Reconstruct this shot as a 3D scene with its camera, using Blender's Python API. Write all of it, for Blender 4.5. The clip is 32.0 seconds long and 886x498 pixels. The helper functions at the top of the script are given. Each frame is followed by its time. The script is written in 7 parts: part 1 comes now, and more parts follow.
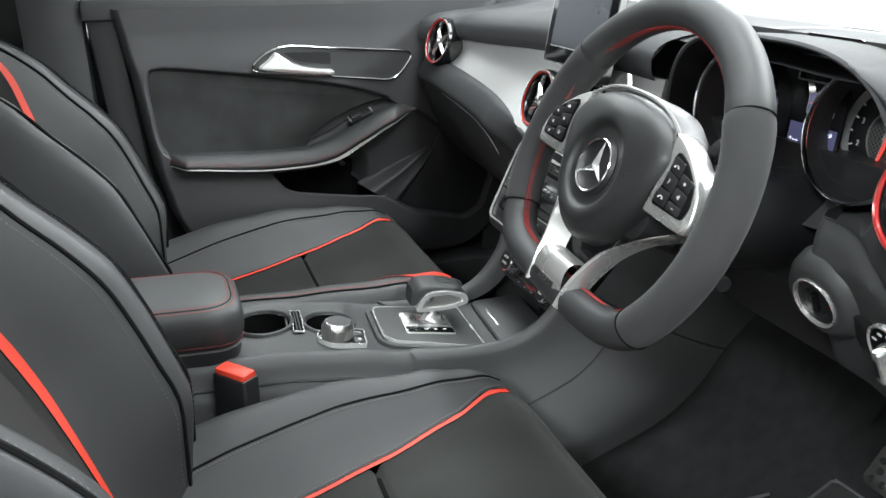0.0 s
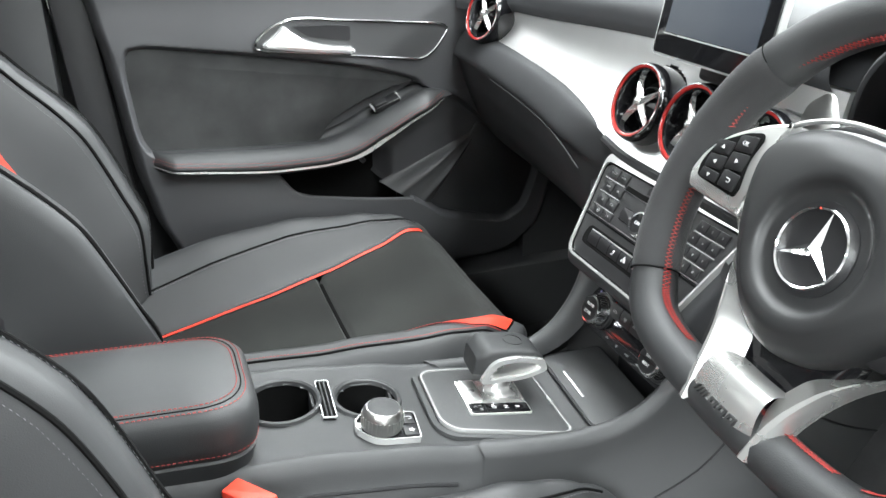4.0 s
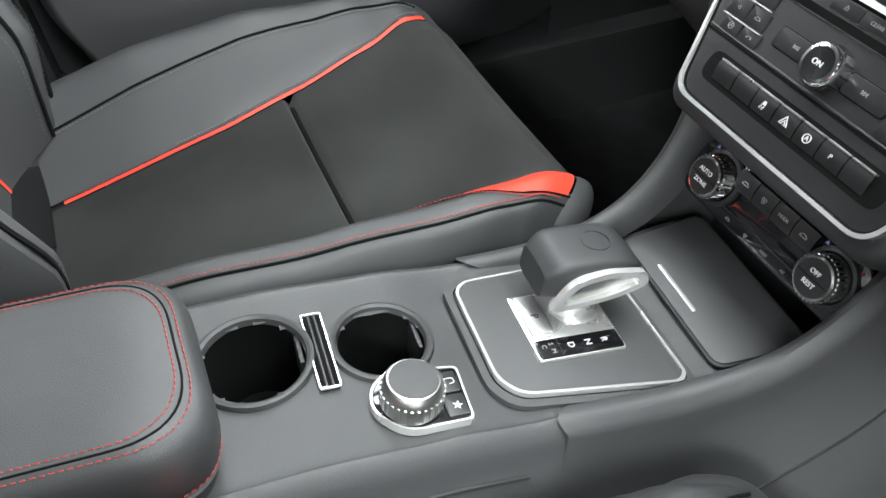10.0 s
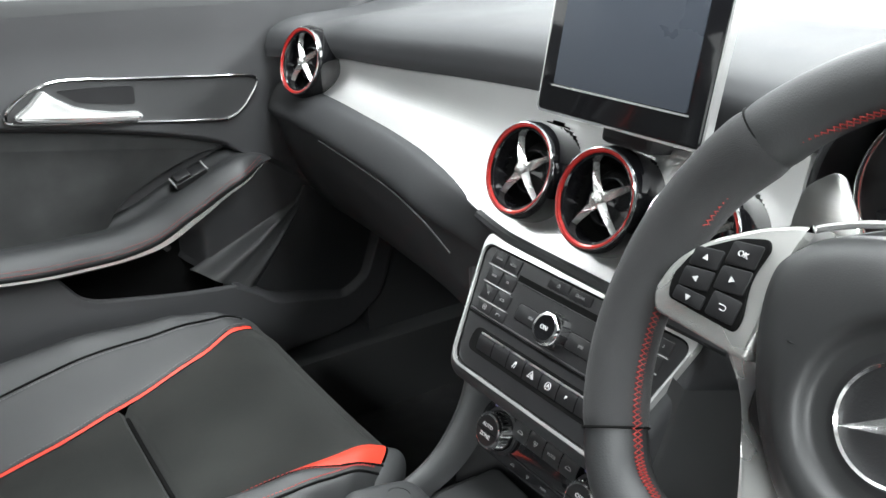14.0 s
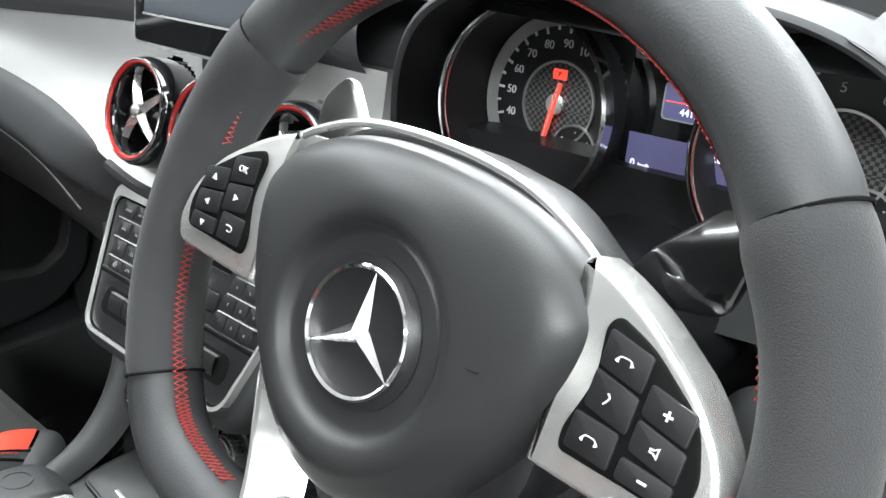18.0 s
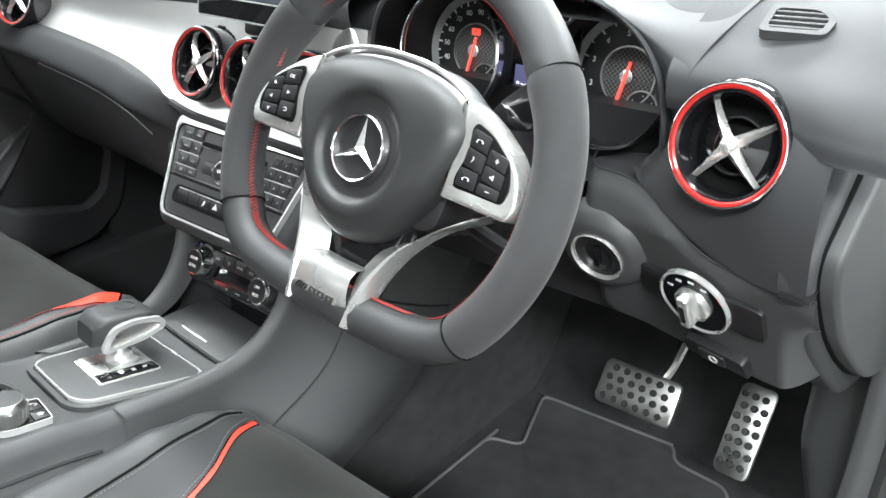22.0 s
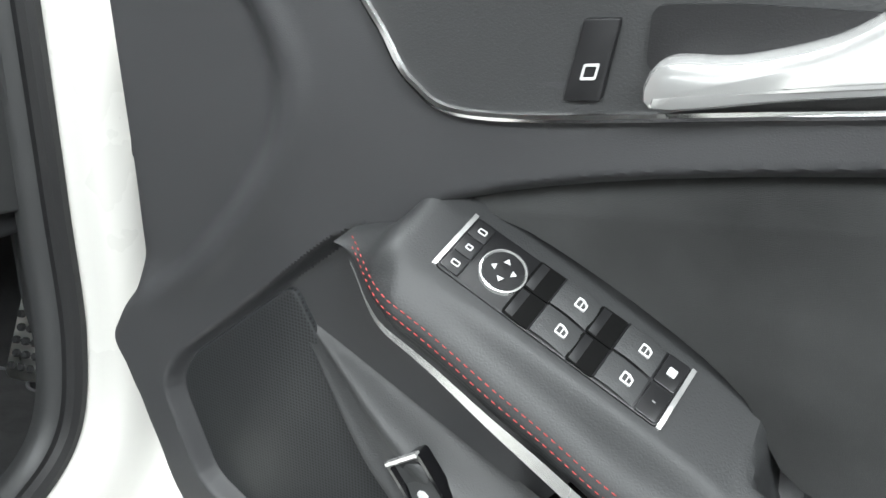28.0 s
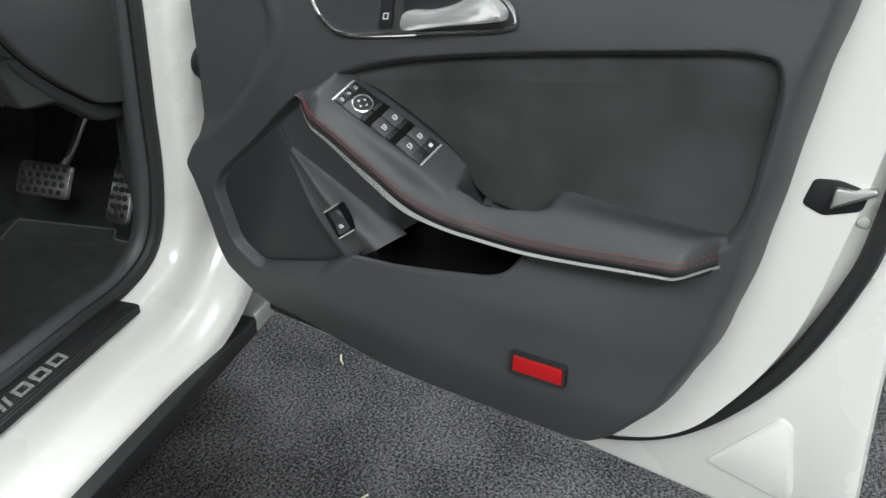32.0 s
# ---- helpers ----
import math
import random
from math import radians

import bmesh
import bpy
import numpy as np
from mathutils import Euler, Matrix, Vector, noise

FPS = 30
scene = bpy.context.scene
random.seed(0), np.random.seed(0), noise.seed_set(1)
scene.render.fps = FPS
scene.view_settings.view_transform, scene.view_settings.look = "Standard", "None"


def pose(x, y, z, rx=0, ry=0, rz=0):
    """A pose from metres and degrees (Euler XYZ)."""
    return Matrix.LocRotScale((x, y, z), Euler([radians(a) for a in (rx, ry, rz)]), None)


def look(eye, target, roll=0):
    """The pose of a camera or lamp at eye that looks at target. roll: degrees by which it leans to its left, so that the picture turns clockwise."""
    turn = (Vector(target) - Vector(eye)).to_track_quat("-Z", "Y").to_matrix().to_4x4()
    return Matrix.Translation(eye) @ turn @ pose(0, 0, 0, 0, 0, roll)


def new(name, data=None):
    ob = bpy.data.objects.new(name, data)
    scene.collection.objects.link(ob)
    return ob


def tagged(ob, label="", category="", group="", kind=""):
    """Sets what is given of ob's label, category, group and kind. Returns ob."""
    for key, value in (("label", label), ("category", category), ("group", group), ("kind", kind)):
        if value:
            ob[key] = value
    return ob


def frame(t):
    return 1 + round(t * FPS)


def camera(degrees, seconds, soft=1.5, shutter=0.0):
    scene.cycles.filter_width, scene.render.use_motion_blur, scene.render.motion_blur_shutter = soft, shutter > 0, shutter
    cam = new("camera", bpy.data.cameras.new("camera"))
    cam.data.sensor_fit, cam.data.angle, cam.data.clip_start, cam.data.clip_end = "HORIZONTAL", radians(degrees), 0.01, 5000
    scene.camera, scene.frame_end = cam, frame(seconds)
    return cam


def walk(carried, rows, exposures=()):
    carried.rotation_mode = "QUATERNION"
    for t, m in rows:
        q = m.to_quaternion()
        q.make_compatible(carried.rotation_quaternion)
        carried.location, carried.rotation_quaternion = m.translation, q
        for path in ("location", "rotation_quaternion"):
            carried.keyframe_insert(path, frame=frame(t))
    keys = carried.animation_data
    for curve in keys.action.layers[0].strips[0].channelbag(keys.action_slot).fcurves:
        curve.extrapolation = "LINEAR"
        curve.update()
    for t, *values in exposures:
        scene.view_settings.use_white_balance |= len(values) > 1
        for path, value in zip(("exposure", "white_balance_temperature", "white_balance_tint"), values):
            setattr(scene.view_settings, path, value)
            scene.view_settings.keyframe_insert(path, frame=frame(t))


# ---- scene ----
cam = camera(56.5, 32.0)
PATH = [
    (0, (-0.433, -1.106, 1.154), (0.191, 0.659, 0.45), -0.2),
    (0.5, (-0.422, -1.051, 1.148), (0.203, 0.711, 0.439), -0.2),
    (1, (-0.411, -1.001, 1.137), (0.213, 0.758, 0.418), -0.2),
    (1.5, (-0.408, -0.953, 1.134), (0.212, 0.8, 0.397), -0.1),
    (2, (-0.397, -0.914, 1.138), (0.222, 0.835, 0.391), -0.1),
    (2.5, (-0.389, -0.878, 1.137), (0.227, 0.869, 0.383), -0.1),
    (4.5, (-0.423, -0.696, 1.163), (0.239, 0.999, 0.332), 0.2),
    (5, (-0.407, -0.618, 1.151), (0.279, 1.065, 0.317), -0.2),
    (5.5, (-0.387, -0.534, 1.135), (0.299, 1.151, 0.303), -0.3),
    (6, (-0.371, -0.472, 1.129), (0.304, 1.223, 0.307), -0.6),
    (6.5, (-0.36, -0.441, 1.121), (0.306, 1.225, 0.238), -0.6),
    (7, (-0.351, -0.422, 1.108), (0.29, 1.161, 0.068), -0.3),
    (7.5, (-0.345, -0.401, 1.1), (0.245, 1.041, -0.154), -0.2),
    (8, (-0.337, -0.38, 1.099), (0.202, 0.957, -0.288), -0.5),
    (8.5, (-0.333, -0.366, 1.094), (0.212, 0.971, -0.289), -0.4),
    (9, (-0.328, -0.366, 1.096), (0.219, 0.975, -0.284), -0.4),
    (9.5, (-0.328, -0.368, 1.095), (0.224, 0.98, -0.275), -0.4),
    (10, (-0.334, -0.371, 1.097), (0.229, 0.976, -0.271), -0.5),
    (10.5, (-0.334, -0.383, 1.096), (0.253, 0.975, -0.251), -0.3),
    (11, (-0.335, -0.392, 1.103), (0.325, 1.074, -0.086), -0.2),
    (11.5, (-0.327, -0.412, 1.109), (0.373, 1.186, 0.131), -1.0),
    (12, (-0.336, -0.427, 1.114), (0.443, 1.26, 0.376), -1.0),
    (12.5, (-0.352, -0.446, 1.121), (0.477, 1.223, 0.394), -0.8),
    (13, (-0.36, -0.468, 1.137), (0.539, 1.159, 0.398), -0.7),
    (13.5, (-0.356, -0.488, 1.149), (0.624, 1.087, 0.401), -0.5),
    (15.5, (-0.309, -0.557, 1.129), (0.858, 0.873, 0.36), 0.1),
    (16, (-0.294, -0.584, 1.127), (0.918, 0.808, 0.356), 0.0),
    (16.5, (-0.273, -0.6, 1.122), (0.982, 0.746, 0.337), -0.1),
    (17, (-0.261, -0.61, 1.124), (1.034, 0.688, 0.326), -0.1),
    (17.5, (-0.227, -0.606, 1.109), (1.111, 0.64, 0.298), -0.0),
    (18, (-0.204, -0.591, 1.109), (1.157, 0.615, 0.277), 0.3),
    (18.5, (-0.246, -0.623, 1.119), (1.125, 0.568, 0.282), 0.4),
    (19, (-0.31, -0.674, 1.144), (1.079, 0.491, 0.298), 0.5),
    (19.5, (-0.358, -0.716, 1.145), (1.032, 0.448, 0.301), 0.4),
    (20, (-0.375, -0.74, 1.135), (1.015, 0.421, 0.285), 0.3),
    (20.5, (-0.41, -0.759, 1.153), (0.979, 0.402, 0.302), 0.3),
    (21, (-0.444, -0.788, 1.175), (0.945, 0.373, 0.323), 0.3),
    (21.5, (-0.475, -0.822, 1.169), (0.922, 0.329, 0.318), 0.3),
    (22, (-0.478, -0.85, 1.152), (0.921, 0.301, 0.306), 0.4),
    (22.5, (-0.452, -0.918, 1.124), (0.897, 0.304, 0.295), 0.1),
    (23, (-0.432, -0.999, 1.086), (0.819, 0.328, 0.267), -0.2),
    (23.5, (-0.443, -1.051, 1.049), (0.746, 0.335, 0.233), -0.1),
    (24, (-0.444, -1.085, 1.013), (0.752, 0.29, 0.19), 0.0),
    (24.5, (-0.438, -1.105, 1.001), (0.784, 0.245, 0.174), 0.3),
    (25, (-0.417, -1.136, 1.01), (0.881, 0.138, 0.177), 0.5),
    (25.5, (-0.395, -1.176, 1.015), (1.013, -0.024, 0.184), 0.7),
    (26, (-0.37, -1.206, 1.024), (1.128, -0.178, 0.19), 0.8),
    (26.5, (-0.317, -1.254, 1.017), (1.27, -0.362, 0.19), 0.7),
    (28.5, (-0.232, -1.353, 0.99), (1.512, -0.976, 0.088), 0.5),
    (29, (-0.242, -1.381, 0.993), (1.474, -1.018, 0.032), -0.0),
    (29.5, (-0.324, -1.407, 1.017), (1.394, -1.054, 0.055), 0.2),
    (30, (-0.442, -1.427, 1.029), (1.295, -1.084, 0.1), 1.1),
    (30.5, (-0.518, -1.452, 1.057), (1.21, -1.116, 0.107), 0.7),
    (31, (-0.587, -1.503, 1.08), (1.134, -1.141, 0.128), 0.6),
    (31.5, (-0.652, -1.564, 1.092), (1.046, -1.124, 0.131), 0.3),
    (32, (-0.709, -1.617, 1.115), (0.965, -1.103, 0.15), 0.0),
]
walk(cam, [(t, look(eye, target, roll)) for t, eye, target, roll in PATH], exposures=[(0.0, 0.42), (2.0, 1.02), (5.0, 1.16), (7.0, 1.04), (9.0, 0.90), (11.0, 1.05), (13.0, 0.82), (16.0, 0.94), (19.0, 1.12), (22.0, 1.30), (24.0, 1.42), (26.0, 0.40), (28.5, 0.52), (30.0, 0.66), (31.0, 0.06), (32.0, -0.34)])

# ---- world, lamps ----
world = bpy.data.worlds.new("showroom_air")
scene.world = world
world.use_nodes = True
bg = world.node_tree.nodes["Background"]
bg.inputs[0].default_value, bg.inputs[1].default_value = (0.92, 0.96, 1.0, 1), 0.5


def area_lamp(name, place, target, sx, sy, watts, colour=(0.93, 0.985, 1.0)):
    data = bpy.data.lights.new(name, "AREA")
    data.shape, data.size, data.size_y, data.energy, data.color = "RECTANGLE", sx, sy, watts, colour
    ob = new(name, data)
    ob.matrix_world = look(place, target)
    return ob


WATTS = {(-3.0, -3.2): 310, (-3.0, 0.0): 190, (-3.0, 3.2): 110, (0.4, -3.2): 110, (0.4, 0.0): 90, (0.4, 3.2): 90, (3.8, -3.2): 330, (3.8, 0.0): 330, (3.8, 3.2): 330}
for (cx, cy), watts in WATTS.items():
    area_lamp("ceiling_panel_lamp", (cx, cy, 3.46), (cx, cy + 0.001, 0), 1.2, 2.4, watts)

# ---- materials ----
MATS = {}


def material(name, colour, rough=0.5, metal=0.0, grain=0.0, grain_scale=400.0, blotch=0.12, blotch_scale=6.0, coat=0.0, spec=0.5, emit=None, kind="noise", sheen=0.0, rand=0.0):
    m = bpy.data.materials.new(name)
    m.use_nodes = True
    nt = m.node_tree
    b = nt.nodes["Principled BSDF"]
    link = nt.links.new
    b.inputs["Base Color"].default_value = (*colour, 1)
    b.inputs["Roughness"].default_value = rough
    b.inputs["Metallic"].default_value = metal
    b.inputs["Coat Weight"].default_value = coat
    b.inputs["Coat Roughness"].default_value = 0.05
    b.inputs["Specular IOR Level"].default_value = spec
    if sheen:
        b.inputs["Sheen Weight"].default_value = sheen
        b.inputs["Sheen Roughness"].default_value = 0.45
    if emit:
        b.inputs["Emission Color"].default_value = (*emit[0], 1)
        b.inputs["Emission Strength"].default_value = emit[1]
    co = nt.nodes.new("ShaderNodeTexCoord")
    if blotch:
        n = nt.nodes.new("ShaderNodeTexNoise")
        n.inputs["Scale"].default_value, n.inputs["Detail"].default_value = blotch_scale, 6
        link(co.outputs["Object"], n.inputs["Vector"])
        mr = nt.nodes.new("ShaderNodeMapRange")
        mr.inputs[1].default_value, mr.inputs[2].default_value = 0.3, 0.7
        mr.inputs[3].default_value, mr.inputs[4].default_value = 1 - blotch, 1 + blotch
        link(n.outputs["Fac"], mr.inputs[0])
        mul = nt.nodes.new("ShaderNodeVectorMath")
        mul.operation = "SCALE"
        mul.inputs[0].default_value = colour
        last = mr.outputs[0]
        if rand:
            oi = nt.nodes.new("ShaderNodeObjectInfo")
            ad = nt.nodes.new("ShaderNodeMath")
            ad.operation = "MULTIPLY_ADD"
            ad.inputs[1].default_value = rand
            link(oi.outputs["Random"], ad.inputs[0])
            link(last, ad.inputs[2])
            last = ad.outputs[0]
        link(last, mul.inputs["Scale"])
        link(mul.outputs[0], b.inputs["Base Color"])
        rr = nt.nodes.new("ShaderNodeMapRange")
        rr.inputs[1].default_value, rr.inputs[2].default_value = 0.3, 0.7
        rr.inputs[3].default_value, rr.inputs[4].default_value = max(0, rough - 0.06), min(1, rough + 0.08)
        link(n.outputs["Fac"], rr.inputs[0])
        link(rr.outputs[0], b.inputs["Roughness"])
    if grain:
        if kind == "leather":
            g = nt.nodes.new("ShaderNodeTexVoronoi")
            g.feature = "DISTANCE_TO_EDGE"
            g.inputs["Scale"].default_value = grain_scale
            out = g.outputs["Distance"]
        elif kind == "brushed":
            mp = nt.nodes.new("ShaderNodeMapping")
            mp.inputs["Scale"].default_value = (1, 0.03, 1)
            link(co.outputs["Object"], mp.inputs["Vector"])
            g = nt.nodes.new("ShaderNodeTexNoise")
            g.inputs["Scale"].default_value = grain_scale
            out = g.outputs["Fac"]
        else:
            g = nt.nodes.new("ShaderNodeTexNoise")
            g.inputs["Scale"].default_value, g.inputs["Detail"].default_value = grain_scale, 3
            out = g.outputs["Fac"]
        link(mp.outputs[0] if kind == "brushed" else co.outputs["Object"], g.inputs["Vector"])
        bp = nt.nodes.new("ShaderNodeBump")
        bp.inputs["Strength"].default_value, bp.inputs["Distance"].default_value = grain, 0.0006
        link(out, bp.inputs["Height"])
        link(bp.outputs[0], b.inputs["Normal"])
    MATS[name] = m
    return m


LEATHER = material("black_leather", (0.030, 0.031, 0.032), 0.52, grain=0.22, grain_scale=520, kind="leather", blotch=0.15)
SUEDE = material("dark_microfibre", (0.020, 0.021, 0.0195), 0.95, grain=0.5, grain_scale=1800, blotch=0.5, blotch_scale=5.5, sheen=0.10, spec=0.2)
DOORSUEDE = material("door_microfibre", (0.042, 0.043, 0.043), 0.95, grain=0.5, grain_scale=1800, blotch=0.45, blotch_scale=9, sheen=0.14, spec=0.2)
GRIP = material("perforated_grip", (0.036, 0.036, 0.037), 0.88, grain=0.6, grain_scale=1500, blotch=0.15, blotch_scale=30, spec=0.3, sheen=0.1)
RED = material("red_leather", (0.62, 0.045, 0.022), 0.5, grain=0.3, grain_scale=520, kind="leather", blotch=0.1)
REDSTITCH = material("red_thread", (0.30, 0.032, 0.028), 0.7, blotch=0.15, blotch_scale=300)
GREYSTITCH = material("grey_thread", (0.12, 0.12, 0.125), 0.7, blotch=0.15, blotch_scale=300)
SOFT = material("soft_dash_foam", (0.036, 0.037, 0.039), 0.62, grain=0.25, grain_scale=700, kind="leather", blotch=0.14, spec=0.32)
PLASTIC = material("dark_grained_plastic", (0.042, 0.043, 0.044), 0.5, grain=0.4, grain_scale=900, blotch=0.12)
DOORSKIN = material("door_panel_foam", (0.049, 0.0495, 0.052), 0.52, grain=0.25, grain_scale=750, kind="leather", blotch=0.1)
HARD = material("hard_black_plastic", (0.012, 0.012, 0.013), 0.42, grain=0.25, grain_scale=1200, blotch=0.15)
GLOSS = material("gloss_black", (0.006, 0.006, 0.007), 0.08, coat=0.6, blotch=0.1)
CHROME = material("satin_chrome", (0.86, 0.86, 0.85), 0.20, 0.72, blotch=0.05, blotch_scale=20)
POLISHED = material("polished_chrome", (0.80, 0.80, 0.80), 0.10, 1.0, blotch=0.05, blotch_scale=20)
AIRBAG = material("airbag_cover_skin", (0.019, 0.0195, 0.020), 0.46, grain=0.10, grain_scale=700, kind="leather", blotch=0.1)
SILVER = material("silver_paint", (0.74, 0.74, 0.72), 0.25, 0.78, grain=0.05, grain_scale=900, blotch=0.05)
ALU = material("matte_aluminium_trim", (0.70, 0.70, 0.69), 0.36, 0.85, grain=0.12, grain_scale=500, kind="brushed", blotch=0.06)
STEEL = material("brushed_steel", (0.62, 0.62, 0.60), 0.32, 1.0, grain=0.2, grain_scale=600, kind="brushed", blotch=0.08, blotch_scale=30)
VENTRED = material("red_vent_ring", (0.42, 0.018, 0.015), 0.25, 0.2, coat=0.5, blotch=0.08)
# near-black for wells, slots and gaps: the shade in them is put into the colour
PIT = material("recess_shade_black", (0.004, 0.004, 0.004), 0.85, blotch=0.1, spec=0.12)
PAINT = material("white_car_paint", (0.72, 0.71, 0.675), 0.25, coat=0.5, blotch=0.03, blotch_scale=3)
RUBBER = material("black_rubber", (0.016, 0.016, 0.017), 0.6, grain=0.2, grain_scale=500, blotch=0.15)
CARPET = material("charcoal_car_carpet", (0.034, 0.034, 0.035), 0.98, grain=1.0, grain_scale=900, blotch=0.25, blotch_scale=25, spec=0.1, sheen=0.1)
# black for the door pocket only; it carries the shade inside the pocket
POCKETSHADE = material("pocket_shade_black", (0.007, 0.007, 0.007), 1.0, grain=0.5, grain_scale=1500, blotch=0.2, spec=0.1)
# unlit glass, its base colour raised to bluish grey to stand for a reflection
SCREEN = material("screen_glass_reflection_grey", (0.035, 0.041, 0.052), 0.3, coat=0.5, blotch=0.05)
WHITEPRINT = material("white_print", (0.62, 0.62, 0.62), 0.5, blotch=0.05)
DIMPRINT = material("dim_print", (0.22, 0.22, 0.22), 0.5, blotch=0.05)
DARKPRINT = material("dark_print", (0.03, 0.03, 0.03), 0.5, blotch=0.05)
LITWHITE = material("lit_display_white", (0.7, 0.72, 0.8), 0.4, blotch=0, emit=((0.75, 0.8, 1.0), 0.7))
LITRED = material("lit_needle_red", (0.8, 0.06, 0.04), 0.4, blotch=0, emit=((1.0, 0.08, 0.05), 0.5))
LITBLUE = material("lit_display_blue", (0.03, 0.03, 0.07), 0.3, blotch=0, emit=((0.25, 0.25, 0.5), 0.18))
DIAL = material("dial_face", (0.010, 0.010, 0.011), 0.4, blotch=0.1)
FASCIA = material("satin_black_fascia", (0.011, 0.011, 0.012), 0.34, grain=0.15, grain_scale=1400, blotch=0.12, blotch_scale=20)
BUTTON = material("button_black", (0.016, 0.016, 0.017), 0.38, blotch=0.1, blotch_scale=40)
CARBON = material("carbon_weave", (0.035, 0.035, 0.036), 0.3, blotch=0, coat=0.3)
nt = CARBON.node_tree
co, ck = nt.nodes.new("ShaderNodeTexCoord"), nt.nodes.new("ShaderNodeTexChecker")
mp = nt.nodes.new("ShaderNodeMapping")
mp.inputs["Rotation"].default_value = (0.0, 0.0, 0.0)
ck.inputs["Scale"].default_value = 380
ck.inputs["Color1"].default_value, ck.inputs["Color2"].default_value = (0.012, 0.012, 0.012, 1), (0.11, 0.11, 0.11, 1)
nt.links.new(co.outputs["Object"], mp.inputs["Vector"])
nt.links.new(mp.outputs[0], ck.inputs["Vector"])
nt.links.new(ck.outputs["Color"], nt.nodes["Principled BSDF"].inputs["Base Color"])
REFLECTOR = material("red_reflector", (0.45, 0.01, 0.012), 0.15, coat=0.6, grain=0.6, grain_scale=300, blotch=0.1)
WALLPAINT = material("white_wall_paint", (0.80, 0.80, 0.79), 0.7, grain=0.1, grain_scale=200, blotch=0.04, blotch_scale=1.5)
HEADLINER = material("grey_headliner", (0.45, 0.45, 0.44), 0.9, grain=0.4, grain_scale=800, blotch=0.05)
STRAW = material("dry_straw", (0.55, 0.52, 0.38), 0.8, blotch=0.1)

def perforate(m, scale, dark, colour):
    """Adds a regular field of small dark holes to a material."""
    nt = m.node_tree
    co, vo, mr, mul = (nt.nodes.new(k) for k in ("ShaderNodeTexCoord", "ShaderNodeTexVoronoi", "ShaderNodeMapRange", "ShaderNodeVectorMath"))
    vo.inputs["Scale"].default_value, vo.inputs["Randomness"].default_value = scale, 0.0
    mr.inputs[1].default_value, mr.inputs[2].default_value, mr.inputs[3].default_value, mr.inputs[4].default_value = 0.30, 0.42, dark, 1.0
    mul.operation = "SCALE"
    mul.inputs[0].default_value = colour
    nt.links.new(co.outputs["Object"], vo.inputs["Vector"])
    nt.links.new(vo.outputs["Distance"], mr.inputs[0])
    nt.links.new(mr.outputs[0], mul.inputs["Scale"])
    nt.links.new(mul.outputs[0], nt.nodes["Principled BSDF"].inputs["Base Color"])
    return m


SPEAKERMESH = perforate(material("perforated_speaker_cover", (0.034, 0.036, 0.038), 0.5, blotch=0.1), 380, 0.25, (0.034, 0.036, 0.038))

m = bpy.data.materials.new("grey_floor_carpet")
m.use_nodes = True
nt = m.node_tree
b = nt.nodes["Principled BSDF"]
b.inputs["Roughness"].default_value, b.inputs["Specular IOR Level"].default_value = 0.97, 0.1
co = nt.nodes.new("ShaderNodeTexCoord")
n1 = nt.nodes.new("ShaderNodeTexNoise")
n1.inputs["Scale"].default_value, n1.inputs["Detail"].default_value, n1.inputs["Roughness"].default_value = 165, 4, 0.8
n2 = nt.nodes.new("ShaderNodeTexNoise")
n2.inputs["Scale"].default_value, n2.inputs["Detail"].default_value = 7, 3
rp = nt.nodes.new("ShaderNodeValToRGB")
rp.color_ramp.elements[0].position, rp.color_ramp.elements[0].color = 0.43, (0.006, 0.0058, 0.0064, 1)
rp.color_ramp.elements[1].position, rp.color_ramp.elements[1].color = 0.66, (0.118, 0.115, 0.118, 1)
mx = nt.nodes.new("ShaderNodeMath")
mx.operation = "MULTIPLY_ADD"
mx.inputs[1].default_value, mx.inputs[2].default_value = 0.16, -0.08
ad = nt.nodes.new("ShaderNodeMath")
bp = nt.nodes.new("ShaderNodeBump")
bp.inputs["Strength"].default_value, bp.inputs["Distance"].default_value = 0.6, 0.003
for a, c in ((co.outputs["Object"], n1.inputs["Vector"]), (co.outputs["Object"], n2.inputs["Vector"]), (n2.outputs["Fac"], mx.inputs[0]), (mx.outputs[0], ad.inputs[0]), (n1.outputs["Fac"], ad.inputs[1]), (ad.outputs[0], rp.inputs["Fac"]), (rp.outputs["Color"], b.inputs["Base Color"]), (n1.outputs["Fac"], bp.inputs["Height"]), (bp.outputs[0], b.inputs["Normal"])):
    nt.links.new(a, c)
FLOORCARPET = m

m = bpy.data.materials.new("window_glass")
m.use_nodes = True
b = m.node_tree.nodes["Principled BSDF"]
b.inputs["Transmission Weight"].default_value, b.inputs["Roughness"].default_value, b.inputs["IOR"].default_value = 1.0, 0.0, 1.02
GLASS = m


# ---- mesh helpers ----
def thing(name, label, category, group="", kind="", place=None):
    ob = new(name)
    ob.empty_display_size = 0.05
    if place is not None:
        ob.matrix_world = place
    return tagged(ob, label, category, group, kind)


def part(name, bm, mat, parent=None, label="", angle=35, kind=""):
    bmesh.ops.recalc_face_normals(bm, faces=bm.faces)
    me = bpy.data.meshes.new(name)
    bm.to_mesh(me)
    bm.free()
    me.polygons.foreach_set("use_smooth", [True] * len(me.polygons))
    me.set_sharp_from_angle(angle=radians(angle))
    me.materials.append(mat)
    ob = new(name, me)
    ob.parent = parent
    return tagged(ob, label, kind=kind)


